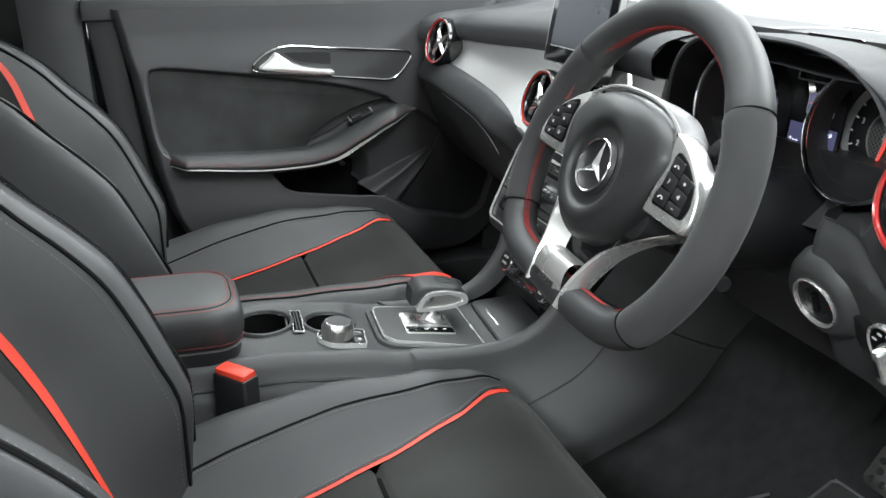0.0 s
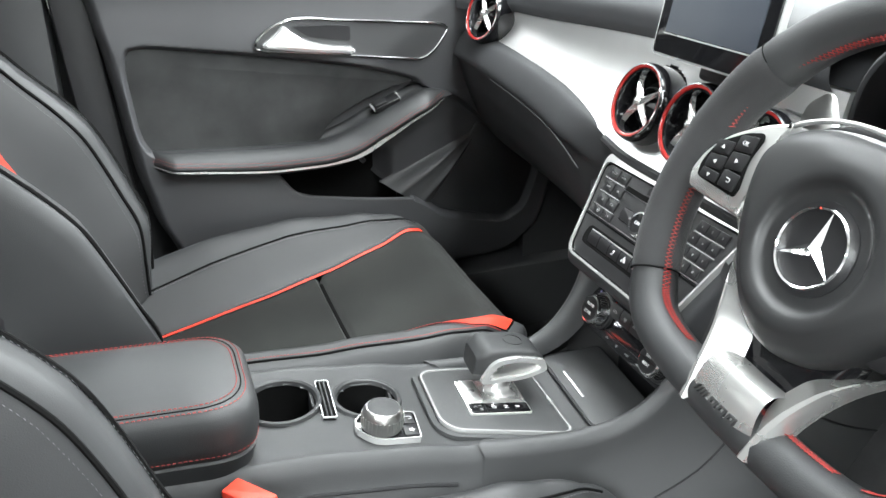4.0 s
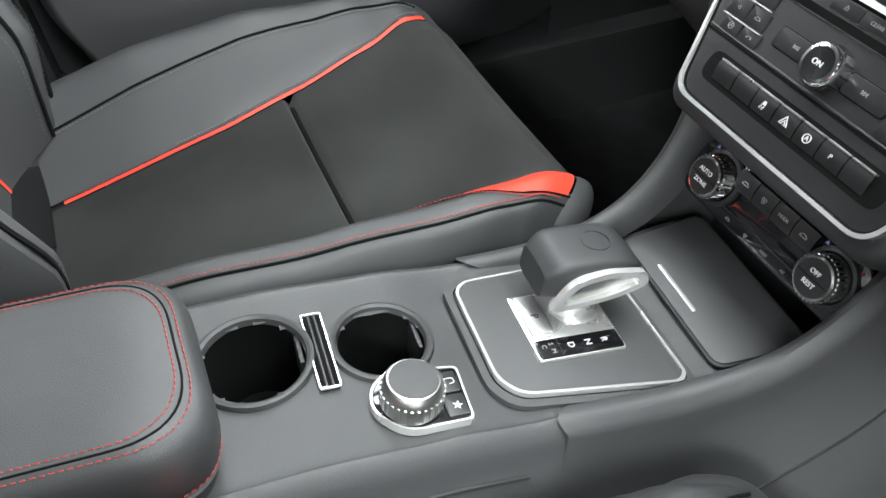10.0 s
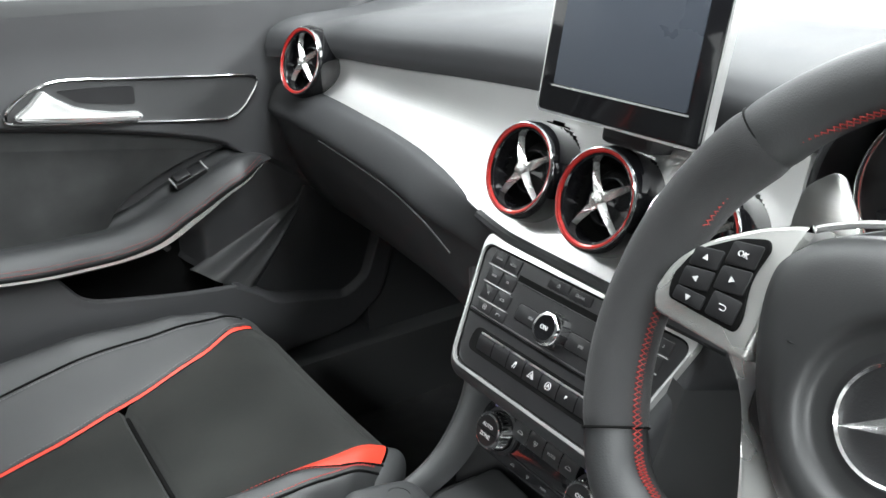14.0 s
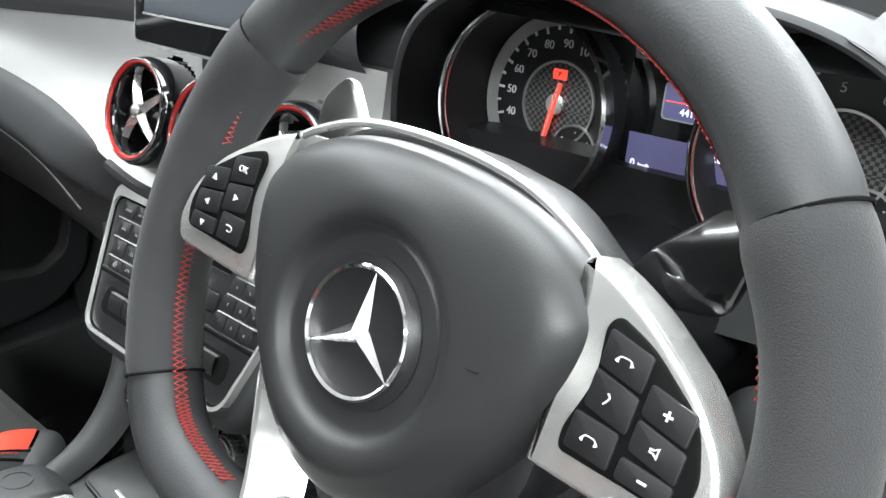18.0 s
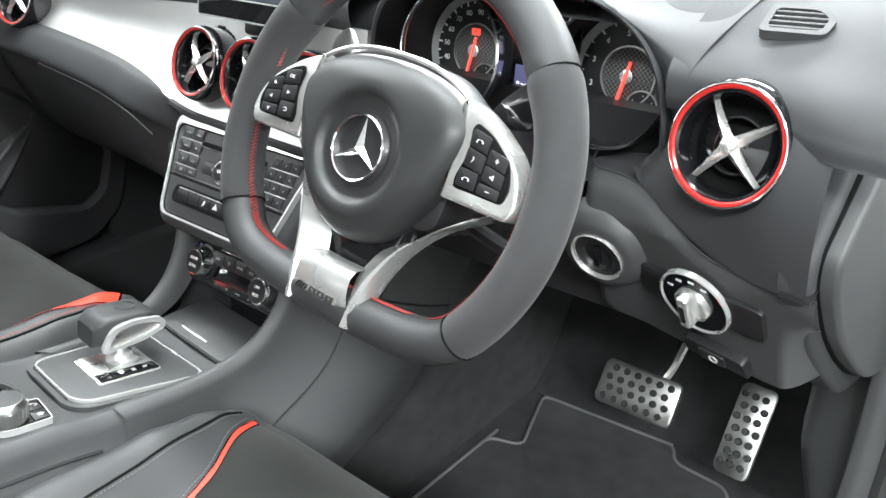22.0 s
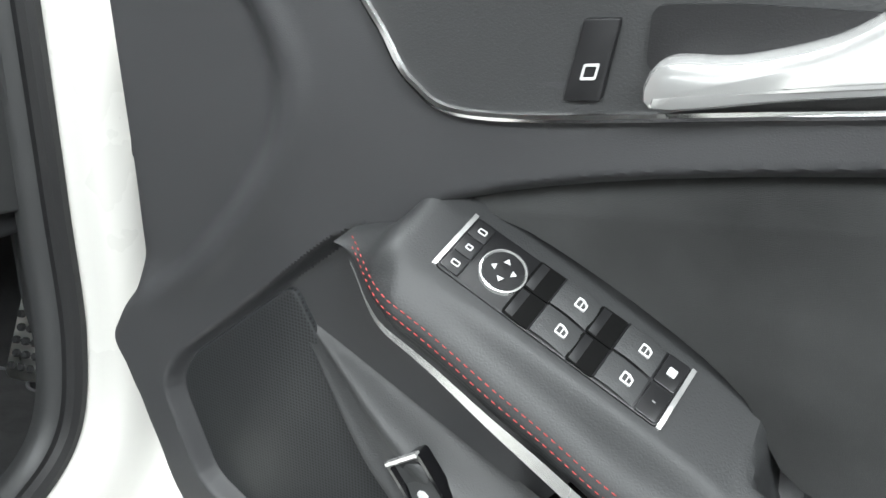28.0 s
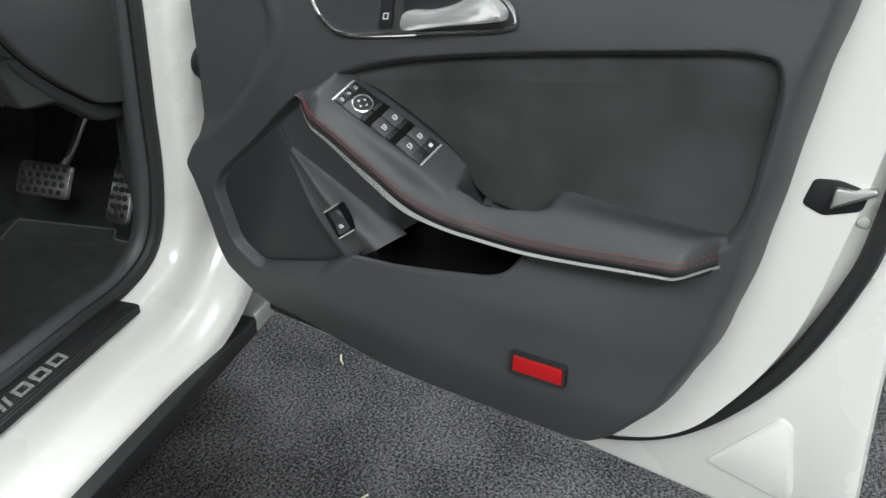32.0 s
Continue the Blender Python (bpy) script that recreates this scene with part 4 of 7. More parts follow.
def wing_at(s, u, k, lift=0.0):
    """The console's flank between its upper rim (k 0) and its edge at the carpet (k 1)."""
    p, q = RIM(u), FOOT(u)
    y = lerp(p.y + 0.012, q.y, smooth(k * 1.25)) + 0.012 * math.sin(k * math.pi) + lift
    return Vector((lerp(p.x + 0.004, q.x, k), YC(p.x) * (1 - u) * (1 - k) + s * y, lerp(p.z - 0.006, q.z, k) - 0.02 * math.sin(k * math.pi) * (1 - u)))


def wing(s):
    def f(u, v):
        p = RIM(u)
        if v > 0.3:
            return wing_at(s, u, (v - 0.3) / 0.7)
        c = spline([(0.03, -0.016, -0.012), (0.012, -0.010, 0.0), (0, 0, 0.003), (0.004, 0.012, -0.006)])(v / 0.3)
        return Vector((p.x + c.x, YC(p.x) * (1 - u) + s * (p.y + c.y), p.z + c.z))
    return grid(f, 50, 40)


for sg in (-1, 1):
    part("side_wing", wing(sg), PLASTIC, console, "curved console side rising to the dash")
    part("side_seam", tube([wing_at(sg, 0.71, k / 12, -0.0003) for k in range(13)], 0.0016, 6, 40), HARD, console)
    part("side_seam", tube([wing_at(sg, u / 14 * 0.6, 0.36 - 0.05 * u / 14, -0.0003) for u in range(15)], 0.0016, 6, 50), HARD, console)
    part("tunnel_carpet", grid(lambda u, v, sg=sg: Vector((lerp(0.10, 0.82, u), sg * (lerp(0.118, 0.150, smooth(v * 1.6)) + 0.005 * u), lerp(0.64, 0.24, v))), 20, 16), CARPET, console)
part("stack_core", box(0.19, 0.30, -0.13, 0.13, 0.40, 0.80), HARD, console)


def on_console(x, dy=0.0, dz=0.0):
    """A pose on the console top: x towards the front of the car, y to its left."""
    a = math.atan2(ZC(x + 0.03) - ZC(x - 0.03), 0.06)
    return Matrix.Translation((x, YC(x) + dy, ZC(x) + dz)) @ Matrix.Rotation(math.atan(-0.078), 4, "Z") @ Matrix.Rotation(-a, 4, "Y")


lid = part("tray_lid", prism(rounded([(-0.045, -0.079), (0.04, -0.086), (0.04, 0.086), (-0.045, 0.079)], 0.012), 0.0, 0.004, 0.002, to=mover(on_console(0.078, 0.002))), PLASTIC, console, "dark ashtray lid")
part("lid_gap", ring(rounded([(-0.047, -0.081), (0.042, -0.088), (0.042, 0.088), (-0.047, 0.081)], 0.012), rounded([(-0.044, -0.078), (0.039, -0.085), (0.039, 0.085), (-0.044, 0.078)], 0.012), 0.0, 0.0022, to=mover(on_console(0.078, 0.002))), HARD, lid)
part("finger_line", prism(rrect(0.004, 0.060, 0.0015, -0.031, 0.008), 0.003, 0.0052, 0.0008, to=mover(on_console(0.078, 0.002))), CHROME, lid, "thin chrome grip line")

holder = thing("cup_holder", "black double cup holder with chrome card slot between", "cup holder", place=on_console(-0.264, 0.015, 0.0))
for cx, cy, r in CUPS:
    to = mover(holder.matrix_world.inverted() @ on_console(cx, cy - YC(cx), 0.0))
    part("cup_rim", lathe([(r + 0.0055, -0.003), (r + 0.0045, 0.0008), (r + 0.0020, 0.0016), (r - 0.0005, 0.0002), (r - 0.002, -0.005)], 56, to=to), PLASTIC, holder, "rounded cup rim")
    # the dark of the well is coloured in, not left to the lamps
    part("cup", lathe([(r - 0.001, -0.002), (r - 0.002, -0.02), (r - 0.006, -0.085), (r - 0.012, -0.090), (0.001, -0.090)], 44, to=to), PIT, holder, "deep cup well, its inner shade put in as near-black")
    part("grip_flap", prism(rrect(0.004, 0.040, 0.0015, (r - 0.006), 0.010), -0.040, -0.006, 0.001, to=to), HARD, holder, "black spring flap in the cup")
slot = part("card_slot", ring(rrect(0.0165, 0.0770, 0.002), rrect(0.0142, 0.0747, 0.0015), 0.000, 0.0022), CHROME, holder, "chrome card slot frame")
part("slot_floor", prism(rrect(0.0140, 0.0745, 0.0015), -0.004, 0.0006), PIT, slot)
for i in (-1, 1):
    part("slot_bar", box(i * 0.0024 - 0.0008, i * 0.0024 + 0.0008, -0.037, 0.037, 0.0004, 0.0026, 0.0003), PLASTIC, slot)

ctl = thing("rotary_controller", "chrome-edged rotary control knob with two side keys", "controller", place=on_console(-0.211, -0.058, 0.003))
CB = [(-0.0350, 0.0030), (-0.0327, 0.0205), (-0.0169, 0.0350), (0.0345, 0.0267), (0.0320, -0.0200), (-0.0176, -0.0200)]
CR = [0.018, 0.018, 0.018, 0.004, 0.004, 0.018]
part("base", prism(rounded(CB, CR, 6), -0.006, 0.003, 0.001), GLOSS, ctl)
part("base_edge", ring(rounded([(x * 1.05, 0.008 + (y - 0.008) * 1.06) for x, y in CB], CR, 6), rounded(CB, CR, 6), -0.004, 0.0036), CHROME, ctl, "chrome edge")
k = part("knob", lathe([(0.0215, 0.0), (0.0215, 0.004), (0.0232, 0.006), (0.0228, 0.020), (0.0215, 0.0250), (0.0192, 0.0280), (0.0178, 0.0284)], 44, to=lambda p: p + Vector((-0.007, 0.004, 0))), STEEL, ctl, "chrome rotary knob")
part("knob_top", lathe([(0.0186, 0.0272), (0.0178, 0.0288), (0.0005, 0.0294)], 36, to=lambda p: p + Vector((-0.007, 0.004, 0))), PLASTIC, k, "matt black knob top")
for i in range(30):
    a = i / 30 * math.tau
    c, s = math.cos(a), math.sin(a)
    part("knurl", box(0.0220, 0.0238, -0.0010, 0.0010, 0.007, 0.0200, to=lambda p, c=c, s=s: Vector((p.x * c - p.y * s - 0.007, p.x * s + p.y * c + 0.004, p.z))), STEEL, k)
for dy in (0.0140, -0.0075):
    part("key", prism(rrect(0.0165, 0.0195, 0.002, 0.0235, dy), 0.002, 0.0046, 0.0008), BUTTON, ctl)
star5 = [(0.0245 + (0.0040 if i % 2 == 0 else 0.0016) * math.cos(i * math.pi / 5), -0.0085 + (0.0040 if i % 2 == 0 else 0.0016) * math.sin(i * math.pi / 5)) for i in range(10)]
part("star_mark", prism(star5, 0.0044, 0.0051), WHITEPRINT, ctl)
part("return_mark", tube([(0.0215, 0.0165, 0.0049), (0.0270, 0.0165, 0.0049), (0.0285, 0.0150, 0.0049), (0.0285, 0.0120, 0.0049), (0.0250, 0.0115, 0.0049)], 0.0004, 5, 20), WHITEPRINT, ctl)

G = on_console(-0.066, 0.001, 0.0035)
gate = thing("gear_selector", "silver and leather gear lever on a chrome-framed plate", "gear lever", place=G)
GO = [(-0.0800, -0.0500), (-0.0660, -0.0680), (0.0660, -0.0835), (0.0745, -0.0760), (0.0700, 0.0690), (-0.0690, 0.0590), (-0.0800, 0.0490)]
GR = [0.014, 0.012, 0.012, 0.010, 0.012, 0.010, 0.010]
GI = [(p[0] * 0.970, p[1] * 0.968) for p in GO]
part("plate_well", ring(rounded([(p[0] * 1.10, p[1] * 1.11) for p in GO], GR, 6), rounded([(p[0] * 1.02, p[1] * 1.02) for p in GO], GR, 6), -0.006, -0.0012), PLASTIC, gate, "sunken surround of the plate")
part("plate", prism(rounded(GI, GR, 6), -0.004, 0.0020, 0.001), PLASTIC, gate, "dark leather-grained plate")
part("plate_frame", ring(rounded(GO, GR, 6), rounded(GI, GR, 6), -0.002, 0.0030), CHROME, gate, "chrome plate frame")
part("gate_plate", prism(rrect(0.078, 0.072, 0.003, -0.001, -0.0055), 0.001, 0.0046, 0.0012), SILVER, gate, "silver shift gate")
mk = part("mode_strip", prism(rrect(0.0745, 0.0190, 0.002, -0.001, -0.0310), 0.004, 0.0056, 0.0006), GLOSS, gate, "gloss black gear letters strip")
for w, lx in (("D", -0.0085), ("N", 0.0068), ("R", 0.0212)):
    letters("gear_letter", w, 0.0080, WHITEPRINT, mk, pose(lx, -0.0310, 0.0058, 0, 0, -90))
part("strip_gap", box(-0.0190, -0.0182, -0.0400, -0.0220, 0.0050, 0.0059), HARD, mk)
for w, lx, ly in (("S", -0.0250, -0.0270), ("M", -0.0250, -0.0345), ("C", -0.0315, -0.0290)):
    letters("mode_letter", w, 0.0058, DIMPRINT, mk, pose(lx, ly, 0.0058, 0, 0, -90))
part("park_key", prism(rrect(0.0190, 0.0430, 0.0015, -0.0265, 0.0055), 0.004, 0.0072, 0.0008), ALU, gate, "silver park key")
letters("park_letter", "P", 0.0095, DARKPRINT, gate, pose(-0.0265, 0.0030, 0.0075, 0, 0, -90))
part("stem_foot", grid(lambda u, v: Vector((0.012 + (0.030 - 0.012 * smooth(u * 1.2)) * math.cos(v * math.tau) * 0.75, 0.006 + (0.026 - 0.012 * smooth(u * 1.2)) * math.sin(v * math.tau) * 0.7, 0.004 + 0.012 * u * u)), 8, 24, False, True), CHROME, gate, "polished flared lever foot")
part("stem", grid(lambda u, v: Vector((0.010 + 0.011 * math.cos(v * math.tau) * (1.7 - 1.0 * smooth(u * 2)), 0.010 + 0.010 * math.sin(v * math.tau) * (1.6 - 0.8 * smooth(u * 2)), 0.004 + 0.04 * u)), 10, 20, False, True), CHROME, gate, "polished lever stem")


def head(u, v):
    """The lever's head: u along the car, v round; flat on top, deeper towards the rear."""
    a = v * math.tau
    c, s = math.cos(a), math.sin(a)
    w = 0.027 - 0.010 * max(0, (u - 0.7) / 0.3) ** 2 - 0.006 * max(0, (0.2 - u) / 0.2) ** 2
    top = 0.064 + 0.004 * math.sin(u * math.pi) - 0.012 * max(0, (u - 0.75) / 0.25) ** 2 - 0.010 * max(0, (0.18 - u) / 0.18) ** 2
    low = 0.028 + 0.014 * u
    p = 0.38
    y = math.copysign(abs(c) ** p, c)
    z = math.copysign(abs(s) ** p, s)
    return Vector((lerp(-0.028, 0.060, u), 0.022 + w * y - 0.004 * u, lerp(low, top, (z + 1) / 2)))


hb = grid(head, 18, 40, False, True)
hb.verts.ensure_lookup_table()
for q in (0, 17):
    hb.faces.new([hb.verts[q * 40 + j] for j in range(40)])
hd = part("lever_head", hb, LEATHER, gate, "black leather lever head")
LOOP = rounded([(-0.026, 0.026), (0.030, 0.033), (0.061, 0.046), (0.056, 0.060), (0.020, 0.064), (-0.010, 0.058)], 0.012, 5)
LOOPI = rounded([(-0.016, 0.032), (0.028, 0.038), (0.052, 0.048), (0.048, 0.055), (0.020, 0.058), (-0.004, 0.053)], 0.009, 5)
face = lambda p: Vector((p.x, -0.007 - p.z - 0.02 * (p.x - 0.02) * (p.x > 0.03), p.y - 0.002))
part("grip_loop", ring(LOOP, LOOPI, 0.0, 0.006, to=face), CHROME, gate, "chrome side loop of the lever")
part("loop_hollow", prism(LOOPI, -0.002, 0.0015, to=face), STEEL, gate)
part("head_badge", ring(circle(0.0125, 28, 0.022, 0.020), circle(0.0112, 28, 0.022, 0.020), 0.0665, 0.0685), LEATHER, hd)

AO = lambda k: rounded([(-0.80, -0.026 - k), (-0.350 + k, -0.066 - k), (-0.350 + k, 0.094 + k), (-0.80, 0.135 + k)], [0.01, 0.050, 0.045, 0.01], 12)
ab = bmesh.new()
rows = []
for z, k in ((0.600, -0.007), (0.622, -0.002), (0.629, -0.0005), (0.6315, -0.0030), (0.634, -0.0005), (0.650, 0.003), (0.668, 0.0035), (0.680, 0.001), (0.6865, -0.0035), (0.6900, -0.0085), (0.6908, -0.0105), (0.6916, -0.0125), (0.6945, -0.030), (0.6955, -0.045)):
    rows.append([ab.verts.new((x, y, z)) for x, y in AO(k)])
for r0, r1 in zip(rows, rows[1:]):
    for i in range(len(r0)):
        ab.faces.new((r0[i - 1], r0[i], r1[i], r1[i - 1]))
ab.faces.new(rows[-1])
ab.faces.new(rows[0])
arm = part("armrest", ab, LEATHER, console, "padded black leather armrest with red stitching")
for z, k in ((0.6378, 0.0012), (0.6885, -0.0062), (0.6914, -0.0140)):
    line = even([(max(x, -0.78), y, z) for x, y in AO(k)][6:-6])
    stitches("stitching", line, REDSTITCH, arm, 190, (0.0040, 0.0011), lift=(0, 0, 0.0008))
part("top_seam", tube(even([(max(x, -0.78), y, 0.6908) for x, y in AO(-0.0104)][6:-6]), 0.0009, 5, 160), PIT, arm)

# ---- seat belt buckles ----
def buckle(place, label):
    t = thing("seat_belt_buckle", label, "seat belt buckle", "seat belt buckles", place=place)
    part("case", prism(rrect(0.030, 0.058, 0.006), -0.045, 0.085, 0.004), HARD, t)
    part("release_key", prism(rrect(0.024, 0.052, 0.004), 0.083, 0.0925, 0.003), RED, t, "red release key")
    part("stalk", grid(lambda u, v: Vector((0.008 * math.cos(v * math.tau), 0.014 * math.sin(v * math.tau), -0.11 + 0.115 * u)), 6, 14, False, True), RUBBER, t)


buckle(pose(-0.372, -0.112, 0.535, 0, 0, 0) @ Matrix.Rotation(radians(40), 4, "Z"), "black seat belt buckle with red release key by the driver's seat")
buckle(pose(-0.395, 0.122, 0.50, -8, 0, 0), "black seat belt buckle with red release key by the passenger seat")


# ---- seats ----
def sports_seat(place, near, label, set_back=0.0, swell=0.85, widen=0.0):
    """Local x forward, y towards the door; near: the side with the wide red wedge, +1 the door's, -1 the console's."""
    t = thing("sports_seat", label, "car seat", "front sports seats", place=place)
    half = 0.262

    FARB = curve1([(0.0, 0.42), (0.4, 0.47), (0.6, 0.53), (0.8, 0.63), (0.93, 0.725), (1.0, 0.755)])
    NEARB = curve1([(0.0, 0.50), (0.3, 0.57), (0.5, 0.625), (0.7, 0.66), (0.9, 0.675), (1.0, 0.68)])
    FARC = curve1([(0.0, 0.085), (0.25, 0.092), (0.5, 0.082), (0.75, 0.052), (0.92, 0.026), (1.0, 0.018)])
    NEARC = curve1([(0.0, 0.115), (0.25, 0.108), (0.5, 0.088), (0.75, 0.060), (0.92, 0.040), (1.0, 0.032)])
    edge_of = lambda u, sg: NEARB(u) + widen * u if sg == near else FARB(u)

    def cushion(u, v):
        # u: rear to front, v: -1 console side to +1 door side
        a = abs(v)
        by = (v > 0) == (near > 0)
        b_ = NEARB(u) + widen * u if by else FARB(u)
        top = 0.74 + (0.08 + 1.2 * widen) * u if by else 0.87
        x = lerp(-0.52, 0.0, u)
        w = half * (0.97 + 0.03 * smooth(u * 2))
        base = 0.582 + 0.20 * x - 0.010 * (1 - a * a)
        crest = NEARC(u) * lerp(1.0, swell, smooth(u * 1.6)) if by else FARC(u)
        early = 0.10 if by else 0.03
        rise = crest * smooth((a - b_ + early) / (top - b_ + early))
        fall = max(0, (a - top + 0.02) / (1.02 - top))
        front = max(0, (u - 0.90) / 0.10)
        z = base + rise - 0.035 * fall ** 2 - 0.12 * max(0, fall - 0.5) ** 1.5 - 0.018 * front ** 2
        x -= 0.045 * max(0, a - 0.62) ** 1.3 * smooth((u - 0.7) / 0.3) * 2.0
        x -= 0.070 * max(0, (a - 0.76) / 0.24) ** 2 * smooth((u - 0.72) / 0.28)
        return Vector((x, w * v + (math.copysign(0.75 * widen, v) * smooth((a - 0.74) / 0.26) * smooth(u * 1.5) if by else 0), z))

    def strip(a0, a1, sg, lift=0.0, u0=0.0, u1=1.0):
        return lambda p, q: cushion(lerp(u0, u1, p), sg * lerp(a0(lerp(u0, u1, p)), a1(lerp(u0, u1, p)), q)) + Vector((0, 0, lift))
    groove = lambda p: 0.012 * math.exp(-((p - 0.58) / 0.008) ** 2)
    puff = lambda p, q: 0.007 * (math.sin(min(1, p / 0.58) * math.pi if p < 0.58 else (p - 0.58) / 0.42 * math.pi) ** 0.6 if 0 < p < 1 else 0) * math.sin(q * math.pi) ** 0.5
    part("seat_insert", grid(lambda p, q: cushion(p, lerp(-edge_of(p, -1), edge_of(p, 1), q)) - Vector((0, 0, groove(p) - puff(p, q))), 160, 44), SUEDE, t, "dark grey microfibre seat insert")
    part("insert_groove", tube([cushion(0.58, lerp(-edge_of(0.58, -1), edge_of(0.58, 1), q / 20)) - Vector((0, 0, 0.0075)) for q in range(1, 20)], 0.0036, 6, 40), PIT, t)
    for sg in (-1, 1):
        E = lambda u, sg=sg: edge_of(u, sg)
        wid = (lambda u: 0.004 + (0.125 if widen else 0.185) * smooth((u - (0.62 if widen else 0.52)) / (0.34 if widen else 0.44))) if sg == near else (lambda u: 0.021)
        part("red_stripe", grid(strip(E, lambda u: E(u) + wid(u), sg, 0.0016, (0.66 if widen else 0.58) if sg == near else 0.03, 0.995), 70, 6), RED, t, "red leather wedge" if sg == near else "red leather stripe")
        part("cushion_bolster", grid(strip(lambda u: E(u) + wid(u) * 0.95, lambda u: 1.0, sg), 70, 34), LEATHER, t, "black leather side bolster")
        sa = (lambda u: 0.79 + 0.09 * u) if sg == near else (lambda u: 0.66 + 0.15 * u)
        stitches("stitching", lambda q, sg=sg, sa=sa: cushion(lerp(0.05, 0.985, q), sg * sa(lerp(0.05, 0.985, q))), REDSTITCH if sg == near else GREYSTITCH, t, 110, (0.0036, 0.0014), (0, 0, 0.0020))
        part("bolster_seam", tube([cushion(q / 20, sg * (sa(q / 20) + 0.015)) + Vector((0, 0, 0.0010)) for q in range(21)], 0.0015, 6, 80), PIT, t)
        stitches("stitching", lambda q, sg=sg: cushion(lerp(0.30, 0.985, q), sg * (edge_of(lerp(0.30, 0.985, q), sg) + wid(lerp(0.30, 0.985, q)) + 0.012)), REDSTITCH if sg == near else GREYSTITCH, t, 80, (0.0036, 0.0014), (0, 0, 0.0020))
        part("edge_seam", tube([cushion(q / 24, sg * (edge_of(q / 24, sg) + wid(q / 24))) + Vector((0, 0, 0.0004)) for q in range(25)], 0.0013, 6, 80), PIT, t)
    # rounded nose and apron below it
    nose = spline([(0, 0, 0), (0.014, 0, -0.008), (0.020, 0, -0.026), (0.014, 0, -0.05), (-0.01, 0, -0.10), (-0.04, 0, -0.16)])
    def nose_at(u, v):
        side = lerp(-1, 1, u)
        return cushion(1.0, side) + nose(v) + Vector((0, math.copysign(0.016, side) * abs(side) ** 5 * math.sin(min(1, v * 1.3) * math.pi), 0))
    cut = [(1 - edge_of(1.0, -1)) / 2, (1 + edge_of(1.0, 1)) / 2]
    part("front_nose", grid(lambda u, v: nose_at(lerp(cut[0], cut[1], u), v), 30, 16), SUEDE, t, "rounded cushion front")
    for lo_, hi_ in ((0.0, cut[0]), (cut[1], 1.0)):
        part("bolster_nose", grid(lambda u, v, lo_=lo_, hi_=hi_: nose_at(lerp(lo_, hi_, u), v), 14, 16), LEATHER, t, "rounded leather bolster end")
    for sg in (-1, 1):
        part("side_skirt", grid(lambda u, v, sg=sg: cushion(u, sg) + Vector((nose(v).x * u ** 8, sg * 0.016 * math.sin(min(1, v * 1.3) * math.pi), nose(v).z)), 40, 14), LEATHER, t, "black leather cushion side")
    part("seat_base", box(-0.46, -0.05, -0.225, 0.225, 0.26, 0.47, 0.03), HARD, t, "black plastic seat base")

    # backrest: b runs up, v across
    BD = curve1([(0.0, 0.075), (0.12, 0.125), (0.32, 0.135), (0.50, 0.105), (0.68, 0.045), (0.80, 0.012), (1.0, 0.01)])

    def back(b, v, off=0.0):
        a = abs(v)
        w = curve1([(0.0, 0.235), (0.25, 0.265), (0.55, 0.262), (0.72, 0.20), (0.85, 0.150), (1.0, 0.13)])(b)
        lean = radians(27)
        bolx = BD(b) * smooth((a - 0.50) / 0.28)
        edge = smooth((a - 0.86) / 0.14)
        d = bolx - 0.16 * edge ** 2 + 0.015 * math.sin(b * 6) + off
        top = -0.05 * max(0, (b - 0.93) / 0.07) ** 2
        h = b * 0.86
        return Vector((-0.500 - set_back - h * math.sin(lean) + (d + top) * math.cos(lean), w * v, 0.50 + h * math.cos(lean) + d * math.sin(lean)))

    BB = curve1([(0.0, 0.50), (0.35, 0.55), (0.6, 0.66), (0.75, 0.80), (1.0, 0.82)])
    part("back_insert", grid(lambda p, q: back(p, lerp(-BB(p), BB(p), q)), 60, 30), SUEDE, t, "dark grey microfibre backrest insert")
    for sg in (-1, 1):
        part("red_stripe", grid(lambda p, q, sg=sg: back(p, sg * lerp(BB(p), BB(p) + 0.02, q), 0.0015), 60, 5), RED, t, "red leather stripe")
        part("back_bolster", grid(lambda p, q, sg=sg: back(p, sg * lerp(BB(p) + 0.019, 1.0, q)), 60, 26), LEATHER, t, "black leather backrest bolster")
        for sv in (0.72, 0.86):
            part("bolster_seam", tube([back(q / 16, sg * sv, 0.0012) for q in range(13)], 0.0026, 6, 60), PIT, t)
            stitches("stitching", lambda q, sg=sg, sv=sv: back(q * 0.74, sg * (sv - 0.02), 0.0015), GREYSTITCH, t, 110, (0.0030, 0.0009))
    part("back_shell", grid(lambda p, q: back(p, lerp(-1, 1, q)) * 1.0 + Vector((-0.05 * math.sin(q * math.pi) - 0.004, 0, 0)), 30, 20), HARD, t, "black backrest shell")
    return t


MIR = Matrix.Diagonal((1, -1, 1, 1))
sports_seat(pose(0.048, 0.380, 0), -1, "black leather and microfibre passenger sports seat with red stripes", 0.055)
sports_seat(Matrix.Translation((-0.004, -0.390, 0)) @ MIR, 1, "black leather and microfibre driver's sports seat with red stripes", 0.0, 0.28, 0.05)

